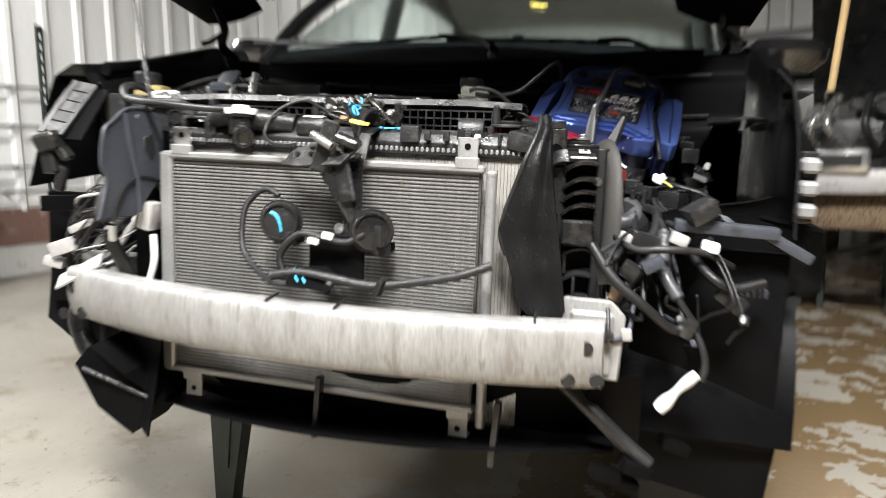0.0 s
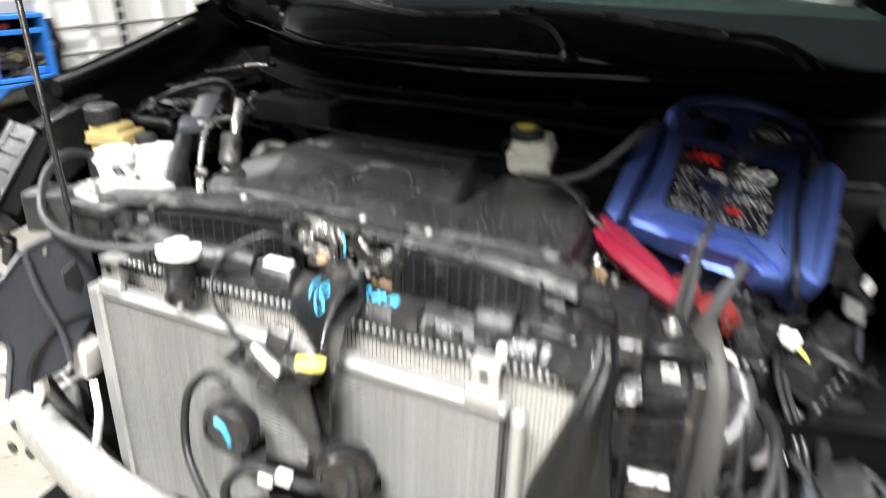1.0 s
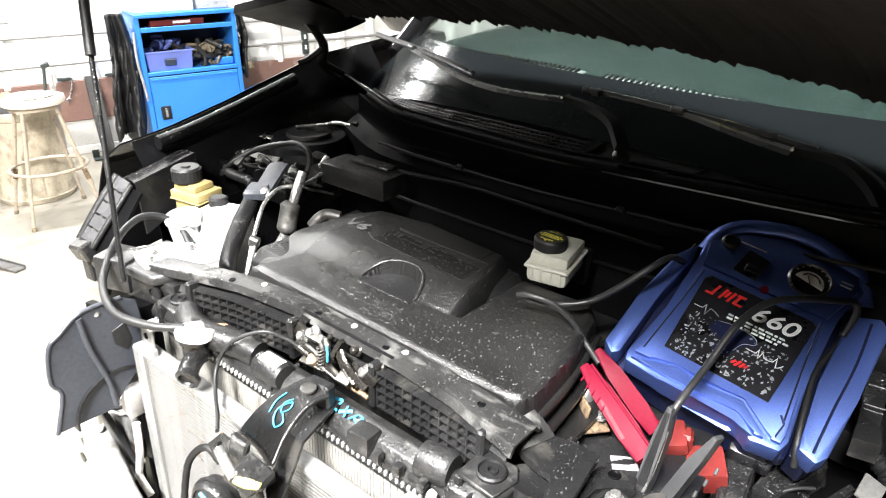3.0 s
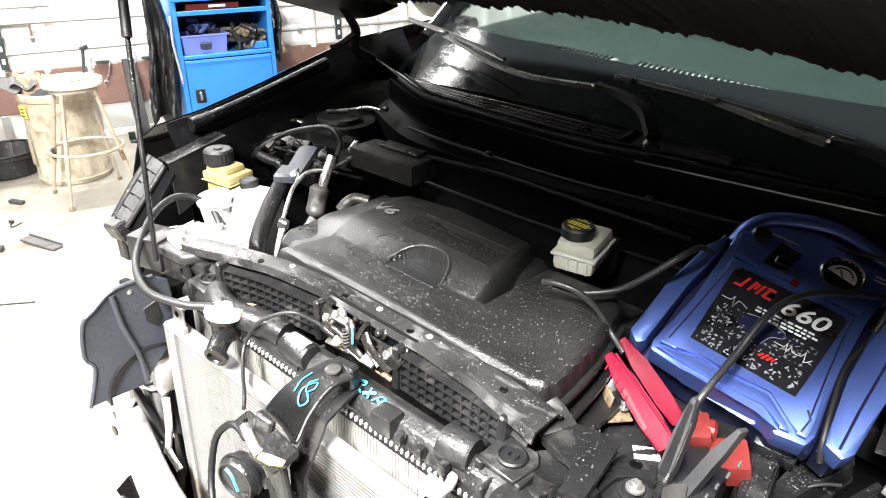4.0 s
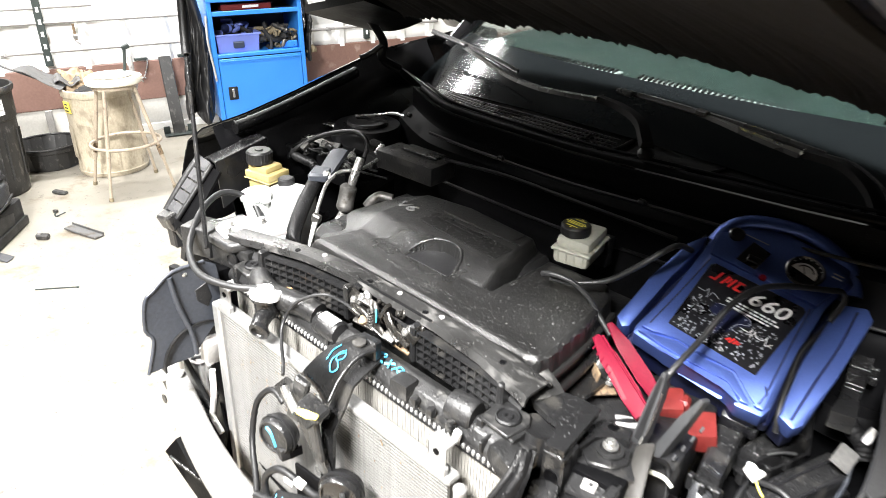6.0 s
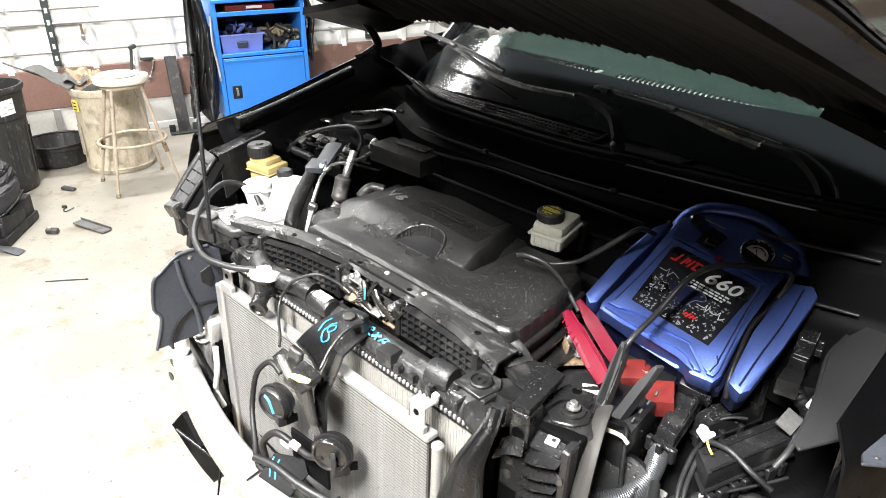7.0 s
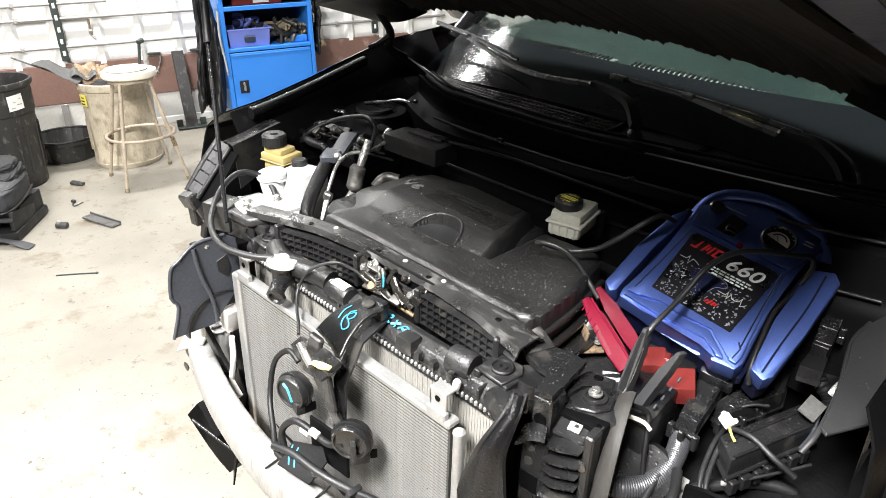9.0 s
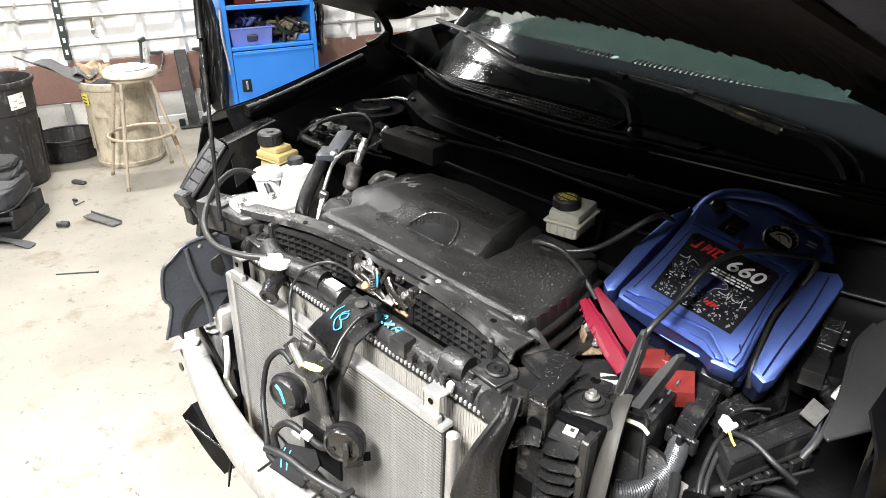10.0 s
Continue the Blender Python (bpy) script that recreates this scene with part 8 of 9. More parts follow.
part("cable", tube(B(), [L(*p) for p in ((0.462, 0.270, 0.945), (0.470, 0.288, 0.985), (0.477, 0.355, 1.015), (0.488, 0.405, 1.055), (0.505, 0.45, 1.073), (0.530, 0.50, 1.070), (0.572, 0.570, 1.053))] + [Vector((0.116, 0.126, 0.014)), Vector((0.125, 0.118, 0.001)), Vector((0.122, 0.085, -0.013))], 0.0048, 16, 10), RUBBER_GREY, js, "black rubber booster cable")
part("cable", tube(B(), [(0.116, 0.13, -0.018), (0.122, 0.08, -0.02), (0.112, 0.02, -0.022), (0.120, -0.04, -0.022), (0.130, -0.09, -0.028), (0.140, -0.112, -0.050)], 0.0048, 16, 10), RUBBER, js, "black rubber cable in its channel")
part("cable", tube(B(), [(-0.116, 0.14, -0.03), (-0.124, 0.08, -0.034), (-0.124, 0.0, -0.036), (-0.126, -0.08, -0.042)], 0.0048, 16, 10), RUBBER, js, "black rubber cable in its channel")


def car_frame(o, x, y):
    """A frame at o with x towards the point x, z near the direction y, in the jump starter's own frame."""
    o, q = Vector(L(*o)), Vector(L(*x))
    X = (q - o).normalized()
    Z = (JS.to_3x3().inverted() @ CAR.to_3x3() @ Vector(y)).normalized()
    Y = Z.cross(X).normalized()
    Z = X.cross(Y)
    return Matrix((tuple(X), tuple(Y), tuple(Z))).transposed().to_4x4(), o


def clamp_half(name, a, b, wide, up, material, parent, label, bow=0.0, thick=0.020):
    """One clamp handle from a to b, a hollow channel narrowing to its tip."""
    r, o = car_frame(a, b, up)
    d = (Vector(L(*b)) - o).length
    m = Matrix.Translation(o) @ r
    out = [(0, -wide * 0.42), (d * 0.25, -wide * 0.5), (d * 0.7, -wide * 0.45 + bow), (d, -wide * 0.22 + bow), (d, wide * 0.22 + bow), (d * 0.7, wide * 0.45 + bow), (d * 0.25, wide * 0.5), (0, wide * 0.42)]
    h = part(name, prism(B(), out, m @ pose(0, 0, -thick / 2), thick, 0.004, 2), material, parent, label)
    return h, m, d


red, rm, rd = clamp_half("red_clamp", (0.452, 0.268, 0.900), (0.321, 0.327, 0.950), 0.032, (0.0, -0.6, 0.8), RED, js, "red moulded clamp handle")
# raised strip in darker red, painting the shade of a groove
part("groove", prism(B(), [(rd * 0.22, 0.008), (rd * 0.62, 0.005), (rd * 0.62, 0.010), (rd * 0.22, 0.014)], rm @ pose(0, 0, 0.0092), 0.0012, 0.0003), RED_DARK, red)
for k in range(5):
    part("grip_rib", box(B(), tuple(rm @ Vector((rd * (0.55 + 0.085 * k), 0.009, 0.0098))), (0.0028, 0.014, 0.0022), (0, 0, 0), 0.0008), RED, red)
part("grip_edge", tube(B(), [rm @ Vector((rd * t, -0.0125 + 0.003 * t, 0.010)) for t in (0.05, 0.35, 0.65, 0.95)], 0.0022, 8, 3), RED, red)
red2, rm2, rd2 = clamp_half("clamp_jaw", (0.430, 0.350, 0.880), (0.317, 0.368, 0.957), 0.026, (0.0, -0.6, 0.8), RED, red, "red lower clamp handle")
blkc, bm_, bd = clamp_half("black_clamp", (0.458, 0.248, 0.845), (0.467, 0.283, 0.985), 0.018, (-0.1, -0.8, 0.6), JAW_GREY, js, "grey clamp handle")
# black strip that paints the shade of the handle's hollow
part("groove", prism(B(), [(bd * 0.2, -0.006), (bd * 0.95, -0.003), (bd * 0.95, 0.003), (bd * 0.2, 0.006)], bm_ @ pose(0, 0, 0.009), 0.002, 0.0005), RUBBER, blkc)
bl2, bm2, bd2 = clamp_half("clamp_jaw", (0.472, 0.262, 0.815), (0.529, 0.292, 0.962), 0.017, (-0.1, -0.8, 0.6), JAW_GREY, blkc, "grey clamp handle", 0.004)
part("pivot", lathe(B(), ((0.0, -0.022), (0.014, -0.022), (0.016, 0.010), (0.013, 0.013), (0.009, 0.013), (0.008, 0.011), (0.0, 0.011)), bm_ @ pose(0.004, -0.004, 0.006), 22), JAW_GREY, blkc)
part("spring", tube(B(), [L(0.462, 0.238, 0.86), L(0.468, 0.255, 0.90), L(0.470, 0.27, 0.955)], 0.0022, 6, 4), STEEL, blkc, "bare steel spring wire")
for k in range(4):
    part("tooth", box(B(), tuple(bm2 @ Vector((bd2 * (0.35 + 0.14 * k), -0.020, -0.002))), (0.004, 0.010, 0.004), (0, 0, 0), 0.001), JAW_GREY, blkc)
tc = new("terminal_cover")
tc.matrix_world = CAR
tagged(tc, "red plastic battery terminal cover", "terminal cover")
cov = B()
box(cov, (0.500, 0.375, 0.838), (0.052, 0.056, 0.036), (6, -10, 28), 0.004, 2)
part("cover_box", cov, RED_CAP, tc)
cov = B()
box(cov, (0.445, 0.375, 0.862), (0.045, 0.050, 0.025), (10, -14, 28), 0.008, 2)
box(cov, (0.462, 0.385, 0.862), (0.02, 0.028, 0.03), (0, 0, 20), 0.005)
part("cover_flap", cov, RED_CAP, tc, "faded red flap")
for k in range(3):
    part("cover_slot", box(B(), (0.489 + 0.012 * k, 0.346 + 0.007 * k, 0.842), (0.004, 0.003, 0.006), (0, 0, 28)), RUBBER, tc)


# ---- along the ribbed wall ----
def in_room(x, y, z=0.0, yaw=0.0):
    return ROOM @ pose(x, y, z, 0, 0, yaw)


for z, y0, y1 in ((0.71, -3.0, 1.30), (0.92, -3.0, 3.6), (1.035, -3.0, 0.6), (0.71, 2.2, 3.6), (1.26, -3.0, 3.6), (1.58, -3.0, 3.4)):
    rail = thing("wall_pipe", in_room(0.052, 0, z), "grey steel pipe run along the wall", "pipe", "pipes along the wall")
    part("pipe", tube(B(), [(0, y0 + (y1 - y0) * k / 6, 0.004 * math.sin(k)) for k in range(7)], 0.012, 10, 2), PIPE, rail)
    for y in [y0 + 0.3 + 1.32 * k for k in range(6) if y0 + 0.3 + 1.32 * k < y1]:
        part("pipe_clip", box(B(), (-0.016, y, 0), (0.062, 0.026, 0.034), (0, 0, 0), 0.004), PIPE, rail)
for y in (0.22, 2.86, -2.4):
    up = thing("wall_upright", in_room(0.049, y, 0.60), "dark perforated steel upright on the wall", "wall upright", "uprights on the wall")
    part("channel", box(B(), (0, 0, 0.75), (0.03, 0.055, 1.5), (0, 0, 0), 0.004), DARK_STEEL, up)
    for k in range(16):
        part("hole", box(B(), (0.0155, 0, 0.06 + 0.09 * k), (0.002, 0.020, 0.038), (0, 0, 0), 0.0008), WALL_WHITE, up)
drop = thing("pipe_drop", in_room(0.11, 0.44, 0.76), "short hanging pipe with a small valve", "valve")
part("drop_pipe", tube(B(), [(0, 0, 0.15), (0, 0, 0.08), (0, 0.004, 0.02)], 0.010, 8, 2), RUST, drop)
part("valve", box(B(), (0, 0, 0.055), (0.035, 0.03, 0.04), (0, 20, 0), 0.006), PIPE, drop)
part("nozzle", tube(B(), [(0, 0, 0.03), (0.01, 0.02, 0.005), (0.01, 0.03, 0.0)], 0.009, 8, 3), PIPE, drop)

bar = thing("dark_bar", in_room(0.30, 1.06, 0), "dark scuffed steel post leaning on the wall", "post")
m = pose(0, 0, 0, 0, -19, 0)
part("post", box(B(), tuple(m @ Vector((0, 0, 0.32))), (0.035, 0.095, 0.64), (0, -19, 0), 0.004), CAN, bar)
part("foot_plate", box(B(), (0.01, 0, 0.012), (0.10, 0.24, 0.008), (0, 0, 0), 0.002), DARK_STEEL, bar)
for s in (-1, 1):
    part("foot_lug", box(B(), (-0.02, s * 0.095, 0.045), (0.012, 0.05, 0.06), (0, 0, 0), 0.003), DARK_STEEL, bar)
wr = thing("hanging_wrench", in_room(0.055, 0.93, 0.60), "small steel wrench hung on the wainscot", "wrench")
part("wrench", tube(B(), [(0, 0, 0.0), (0.012, -0.01, -0.06), (0.016, -0.035, -0.12), (0.02, -0.05, -0.15)], 0.006, 8, 4), STEEL, wr)
part("jaw", tube(B(), [(0.02, -0.035, -0.16), (0.02, -0.055, -0.15), (0.02, -0.07, -0.165), (0.02, -0.06, -0.185)], 0.007, 8, 4), STEEL, wr)
for y in (0.88, 1.22):
    h = thing("wall_hook", in_room(0.05, y, 0.595), "small dark hook plate", "hook")
    part("hook_plate", box(B(), (0, 0, 0), (0.03, 0.10, 0.02), (0, 0, 0), 0.003), DARK_STEEL, h)
skirt = thing("floor_kerb", in_room(0.05, 1.15, 0), "white plastic skirting strip on the floor", "skirting")
part("strip", box(B(), (0, 0, 0.03), (0.02, 1.1, 0.06), (0, 0, 0), 0.003), WHITE_PL, skirt)
part("wall_stud", box(B(), (0.0, -1.02, 0.15), (0.02, 0.05, 0.22), (0, 0, 0), 0.003), PIPE, skirt)

# blue tool cart
cart = thing("tool_cart", in_room(0.27, 1.755, 0), "blue steel tool cart with open shelf and closed door", "tool cart")
W, D, H = 0.75, 0.46, 1.07
for y in (-W / 2 + 0.017, W / 2 - 0.017):
    part("side_panel", box(B(), (0, y, 0.595), (D, 0.034, 0.95), (0, 0, 0), 0.004), CART_BLUE, cart)
# inner back of the blue cart, painted dark for the shade in it
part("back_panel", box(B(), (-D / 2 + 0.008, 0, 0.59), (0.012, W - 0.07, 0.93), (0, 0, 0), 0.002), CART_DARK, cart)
part("top_tray", box(B(), (0, 0, 1.055), (D + 0.02, W, 0.03), (0, 0, 0), 0.006), CART_BLUE, cart)
part("upper_rail", box(B(), (D / 2 - 0.015, 0, 0.955), (0.03, W - 0.068, 0.035), (0, 0, 0), 0.004), CART_BLUE, cart)
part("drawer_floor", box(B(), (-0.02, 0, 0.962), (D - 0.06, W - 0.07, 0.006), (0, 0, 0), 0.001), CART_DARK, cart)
part("shelf", box(B(), (0, 0, 0.632), (D, W - 0.068, 0.028), (0, 0, 0), 0.004), CART_BLUE, cart)
door = part("door", box(B(), (D / 2 - 0.008, 0, 0.36), (0.018, W - 0.076, 0.50), (0, 0, 0), 0.004), CART_BLUE, cart)
part("door_fold", box(B(), (D / 2 + 0.003, 0, 0.590), (0.006, W - 0.09, 0.012), (0, 0, 0), 0.002), CART_BLUE, door)
part("lock_plate", box(B(), (D / 2 + 0.003, -0.255, 0.335), (0.006, 0.075, 0.105), (0, 0, 0), 0.004), RUBBER, door, "black recessed lock plate")
part("lock_handle", box(B(), (D / 2 + 0.010, -0.255, 0.337), (0.014, 0.020, 0.07), (0, 0, 0), 0.005), STEEL, door, "bright lock lever")
part("base_rail", box(B(), (0, 0, 0.105), (D, W - 0.06, 0.03), (0, 0, 0), 0.004), CART_BLUE, cart)
for x in (-0.17, 0.17):
    for y in (-0.31, 0.31):
        part("castor", lathe(B(), ((0.0, -0.015), (0.040, -0.015), (0.045, -0.008), (0.045, 0.008), (0.040, 0.015), (0.0, 0.015)), pose(x, y, 0.045, 90, 0, 0), 20), RUBBER, cart)
part("side_hook", tube(B(), [(0.18, W / 2 + 0.005, 0.90), (0.20, W / 2 + 0.02, 0.86), (0.20, W / 2 + 0.02, 0.80)], 0.006, 6, 4), STEEL, cart)
tub = thing("lilac_tub", in_room(0.33, 1.60, 0.647), "lilac-blue plastic tub on the cart shelf", "tub")
bm = B()
rr = [(0.115, 0.16, 0.0), (0.13, 0.172, 0.13), (0.142, 0.186, 0.135), (0.142, 0.186, 0.145), (0.128, 0.170, 0.145), (0.110, 0.152, 0.012)]
rings = [[bm.verts.new((sx * a, sy * b, z)) for sx, sy in ((1, 1), (-1, 1), (-1, -1), (1, -1))] for a, b, z in rr]
for a, b in zip(rings, rings[1:]):
    for k in range(4):
        bm.faces.new((a[k], a[(k + 1) % 4], b[(k + 1) % 4], b[k]))
bm.faces.new(rings[0])
bm.faces.new(rings[-1])
part("tub_body", bm, BIN_BLUE, tub, "", 20)
part("tub_grip", box(B(), (0.128, 0.0, 0.06), (0.03, 0.085, 0.05), (0, 8, 0), 0.006), CART_DARK, tub)
bg = thing("blue_bottle", in_room(0.33, 1.55, 0.79), "crumpled dark blue bottle in the tub", "bottle")
bm = lathe(B(), ((0.0, -0.06), (0.03, -0.06), (0.036, -0.02), (0.034, 0.04), (0.02, 0.06), (0.012, 0.07), (0.0, 0.07)), pose(0, 0, 0.03, 80, 25, 40), 16)
part("bottle", bm, BLUE_DEEP, bg)
part("bottle_label", lathe(B(), ((0.0362, -0.015), (0.0372, -0.01), (0.0362, 0.02)), pose(0, 0, 0.03, 80, 25, 40), 16), BIN_BLUE, bg)


def rag_heap(name, m, s, material, seed, label, category):
    """A crumpled heap of cloth."""
    noise_off = Vector((seed * 3.1, seed * 1.7, 0))
    bm = B()
    bmesh.ops.create_icosphere(bm, subdivisions=4, radius=1.0)
    for v in bm.verts:
        p = v.co.copy()
        k = 1 + 0.35 * noise.noise(p * 1.7 + noise_off) + 0.22 * abs(noise.noise(p * 4.0 + noise_off)) + 0.1 * noise.noise(p * 9 + noise_off)
        v.co = Vector((p.x * s[0] * k, p.y * s[1] * k, max(-0.2, p.z) * s[2] * k))
    ob = part(name, bm, material, None, "", 180)
    ob.matrix_world = m
    tagged(ob, label, category)
    return ob


def rag_tangle(name, m, n_, size, materials, seed, label):
    """A tangle of gloves and torn cloth: strips folded over one another."""
    rg = random.Random(seed)
    heap = thing(name, m, label, "rags")
    for k in range(n_):
        c = Vector((rg.uniform(-1, 1) * size[0], rg.uniform(-1, 1) * size[1], rg.uniform(0.15, 1) * size[2]))
        pts = [c + Vector((rg.uniform(-1, 1) * 0.05, rg.uniform(-1, 1) * 0.07, rg.uniform(-0.9, 1) * 0.05)) for q in range(4)]
        pts = [Vector((p.x, p.y, max(0.008, p.z))) for p in pts]
        part("rag_strip", tube(B(), pts, rg.uniform(0.010, 0.024), 8, 5, flat=rg.uniform(0.35, 0.8)), materials[k % len(materials)], heap)
    return heap


rag_tangle("dirty_rag", in_room(0.36, 1.93, 0.647), 26, (0.07, 0.12, 0.15), (RAG, CLOTH, RAG, DAMPER, CLOTH), 4, "tangle of greasy beige gloves and dark rags")
rag_tangle("dark_rag", in_room(0.25, 1.66, 0.70), 12, (0.07, 0.10, 0.13), (BLUE_DEEP, CLOTH, BIN_BLUE, CLOTH), 8, "dark blue crumpled rags in the tub")
tray2 = thing("blue_tray", in_room(0.42, 2.02, 0.647), "small bright blue plastic tray", "tray")
part("tray", box(B(), (0, 0, 0.03), (0.07, 0.13, 0.055), (0, 0, 0), 0.006), CART_BLUE, tray2)
rb_ = thing("red_tool_box", in_room(0.36, 1.70, 0.967), "long red tool case in the cart's upper slot", "tool case")
part("case", box(B(), (0, 0, 0.025), (0.16, 0.40, 0.05), (0, 0, 0), 0.006), RED_CAP, rb_)
part("case_label", box(B(), (0.082, 0.03, 0.027), (0.002, 0.13, 0.02)), WHITE_PL, rb_)
cb = thing("cardboard_box", in_room(0.25, 1.62, 1.07), "white carton with grey lid on the cart", "carton")
part("carton", box(B(), (0, 0, 0.055), (0.30, 0.44, 0.11), (0, 0, 3), 0.004), WHITE_PL, cb)
part("carton_lid", box(B(), (0, 0, 0.118), (0.32, 0.46, 0.014), (0, 0, 3), 0.003), SHEET, cb)
cb = thing("pale_box", in_room(0.27, 2.0, 1.07), "pale blue-white box on the cart", "box")
part("box_body", box(B(), (0, 0, 0.045), (0.26, 0.24, 0.09), (0, 0, -5), 0.006), SHEET, cb)
part("blue_lid", box(B(), (0.02, -0.02, 0.125), (0.12, 0.07, 0.07), (0, 0, 10), 0.005), CART_BLUE, cb)

# jackets hung on both sides of the cart
def hung_cloth(name, m, wide, high, seed, label):
    bm = B()
    off = Vector((seed * 2.3, seed, 0))
    sheet(bm, lambda u, v: ((0.045 * math.sin(9 * u + seed) + 0.05 * noise.noise(Vector((u * 5, v * 3, 0)) + off) + 0.035 * abs(noise.noise(Vector((u * 9 + 3 * v, v * 6, 2)) + off)) + 0.012 * noise.noise(Vector((u * 22, v * 14, 0)) + off)) * (0.5 + v), (u - 0.5) * wide * (0.45 + 0.75 * v - 0.35 * v * v * v) + 0.02 * math.sin(5 * v), -high * v + 0.05 * math.sin(7 * u) * (v > 0.9)), 44, 44, 0.008)
    ob = part(name, bm, JACKET, None, "", 180)
    ob.matrix_world = m
    return tagged(ob, label, "jacket")


hung_cloth("hung_jacket", in_room(0.40, 1.26, 1.08, 0), 0.26, 0.93, 1, "black jacket hung beside the cart")
hung_cloth("hung_jacket", in_room(0.34, 1.29, 1.06, 12), 0.20, 0.88, 3, "black jacket hung beside the cart")
hung_cloth("hung_cloth", in_room(0.36, 2.19, 1.02, 0), 0.12, 0.45, 2, "dark cloth hung beside the cart")
rag_heap("yellow_rag", in_room(0.40, 2.21, 0.60), (0.03, 0.04, 0.05), RAG, 7, "soiled yellowish rag on the cart's side", "rag")
hs = thing("pale_hose", in_room(0.52, 1.36, 0), "thin pale cord down the cart's side", "cord")
part("cord", tube(B(), [(0.0, 0, 0.95), (0.01, -0.01, 0.75), (0.0, 0.01, 0.55), (0.01, 0.015, 0.45)], 0.009, 8, 5), SHEET, hs)

# round stool
stool = thing("round_stool", in_room(1.46, 0.585, 0, 10), "worn beige metal stool with round seat", "stool")
part("seat", lathe(B(), ((0.0, 0.695), (0.155, 0.695), (0.168, 0.702), (0.173, 0.722), (0.168, 0.738), (0.148, 0.743), (0.142, 0.738), (0.0, 0.736)), pose(0, 0, 0), 44), STOOL_TOP, stool, "pale round seat with raised rim")
part("seat_band", lathe(B(), ((0.125, 0.672), (0.140, 0.672), (0.140, 0.696), (0.125, 0.696)), pose(0, 0, 0), 36), STOOL, stool)


def leg_at(a, z):
    r = 0.125 + 0.165 * (0.69 - z) / 0.69
    return (r * math.cos(a), r * math.sin(a), z)


for k in range(4):
    a = math.pi / 4 + k * math.pi / 2
    leg = part("leg", cyl(B(), leg_at(a, 0.69), leg_at(a, 0.20), 0.0125, seg=12), STOOL, stool)
    part("leg_tip", cyl(B(), leg_at(a, 0.23), leg_at(a, 0.02), 0.0095, seg=12), STOOL, leg, "thinner adjustable leg end")
    part("leg_collar", cyl(B(), leg_at(a, 0.30), leg_at(a, 0.235), 0.0145, seg=12), RUST if k % 2 == 0 else STOOL, leg, "rusty leg collar")
    part("foot_cap", cyl(B(), leg_at(a, 0.024), leg_at(a, 0.0), 0.014, seg=12), RAG, leg)
ring_r = 0.125 + 0.165 * (0.69 - 0.315) / 0.69
ring = [(ring_r * math.cos(2 * math.pi * k / 28), ring_r * math.sin(2 * math.pi * k / 28), 0.315) for k in range(29)]
part("foot_ring", tube(B(), ring, 0.0105, 8, 1), STOOL, stool)
pl = thing("white_plate", in_room(1.44, 0.575, 0.741), "white lid lying on the stool seat", "lid")
part("plate", lathe(B(), ((0.0, 0.0), (0.125, 0.0), (0.135, 0.006), (0.13, 0.010), (0.0, 0.008)), pose(0, 0, 0), 32), WHITE_PL, pl)
ptool = thing("caulking_gun", in_room(1.37, 0.665, 0.743), "dark hand tool standing on the stool", "hand tool")
part("tool_shaft", tube(B(), [(0, 0, 0), (0.0, 0.01, 0.06), (0.01, 0.02, 0.14)], 0.010, 8, 3), DARK_STEEL, ptool)
part("tool_head", box(B(), (0.0, 0.03, 0.155), (0.03, 0.05, 0.03), (20, 0, 0), 0.006), DARK_STEEL, ptool)
part("tool_can", lathe(B(), ((0.0, 0.0), (0.016, 0.0), (0.016, 0.09), (0.008, 0.10), (0.0, 0.10)), pose(-0.015, 0.045, 0), 16), SHEET, ptool)

# beige drum bin with scrap on top
drum = thing("drum_bin", in_room(0.96, 0.505, 0), "grimy beige plastic drum bin full of scrap", "bin")
prof = ((0.0, 0.0), (0.222, 0.0), (0.230, 0.015), (0.230, 0.05), (0.226, 0.10), (0.228, 0.18), (0.231, 0.27), (0.234, 0.36), (0.236, 0.45), (0.238, 0.545), (0.247, 0.552), (0.250, 0.575), (0.247, 0.598), (0.238, 0.602), (0.230, 0.55), (0.0, 0.54))
bm = lathe(B(), prof, pose(0, 0, 0), 64)
for v in bm.verts:
    r = math.hypot(v.co.x, v.co.y)
    if r > 0.20:
        a = math.atan2(v.co.y, v.co.x)
        k = 1 + 0.020 * noise.noise(Vector((3 * math.cos(a), 3 * math.sin(a), v.co.z * 5))) + 0.010 * noise.noise(Vector((7 * math.cos(a), 7 * math.sin(a), v.co.z * 14))) - 0.012 * (math.cos(3 * a) > 0.93)
        v.co.x *= k
        v.co.y *= k
part("drum", bm, CARD, drum, "", 40)
for a0, z0, w_, h_ in ((-0.9, 0.36, 0.5, 0.16), (-0.2, 0.18, 0.45, 0.30), (-1.5, 0.12, 0.35, 0.22)):
    part("patch", sheet(B(), lambda u, v: (0.2405 * math.cos(a0 + w_ * u), 0.2405 * math.sin(a0 + w_ * u), z0 + h_ * v + 0.01 * math.sin(3 * u)), 8, 3, 0.0015), CARD, drum)
part("base_rib", tube(B(), [(0.228 * math.cos(2 * math.pi * k / 24), 0.228 * math.sin(2 * math.pi * k / 24), 0.03) for k in range(25)], 0.008, 6, 1), CARD, drum)
part("yellow_sticker", box(B(), (0.106, -0.222, 0.49), (0.075, 0.004, 0.08), (3, 0, 25)), YELLOW, drum, "yellow warning sticker")
for k in range(3):
    part("sticker_bar", box(B(), (0.105, -0.2255, 0.465 + 0.022 * k), (0.04, 0.002, 0.008), (3, 0, 25)), RUBBER, drum)
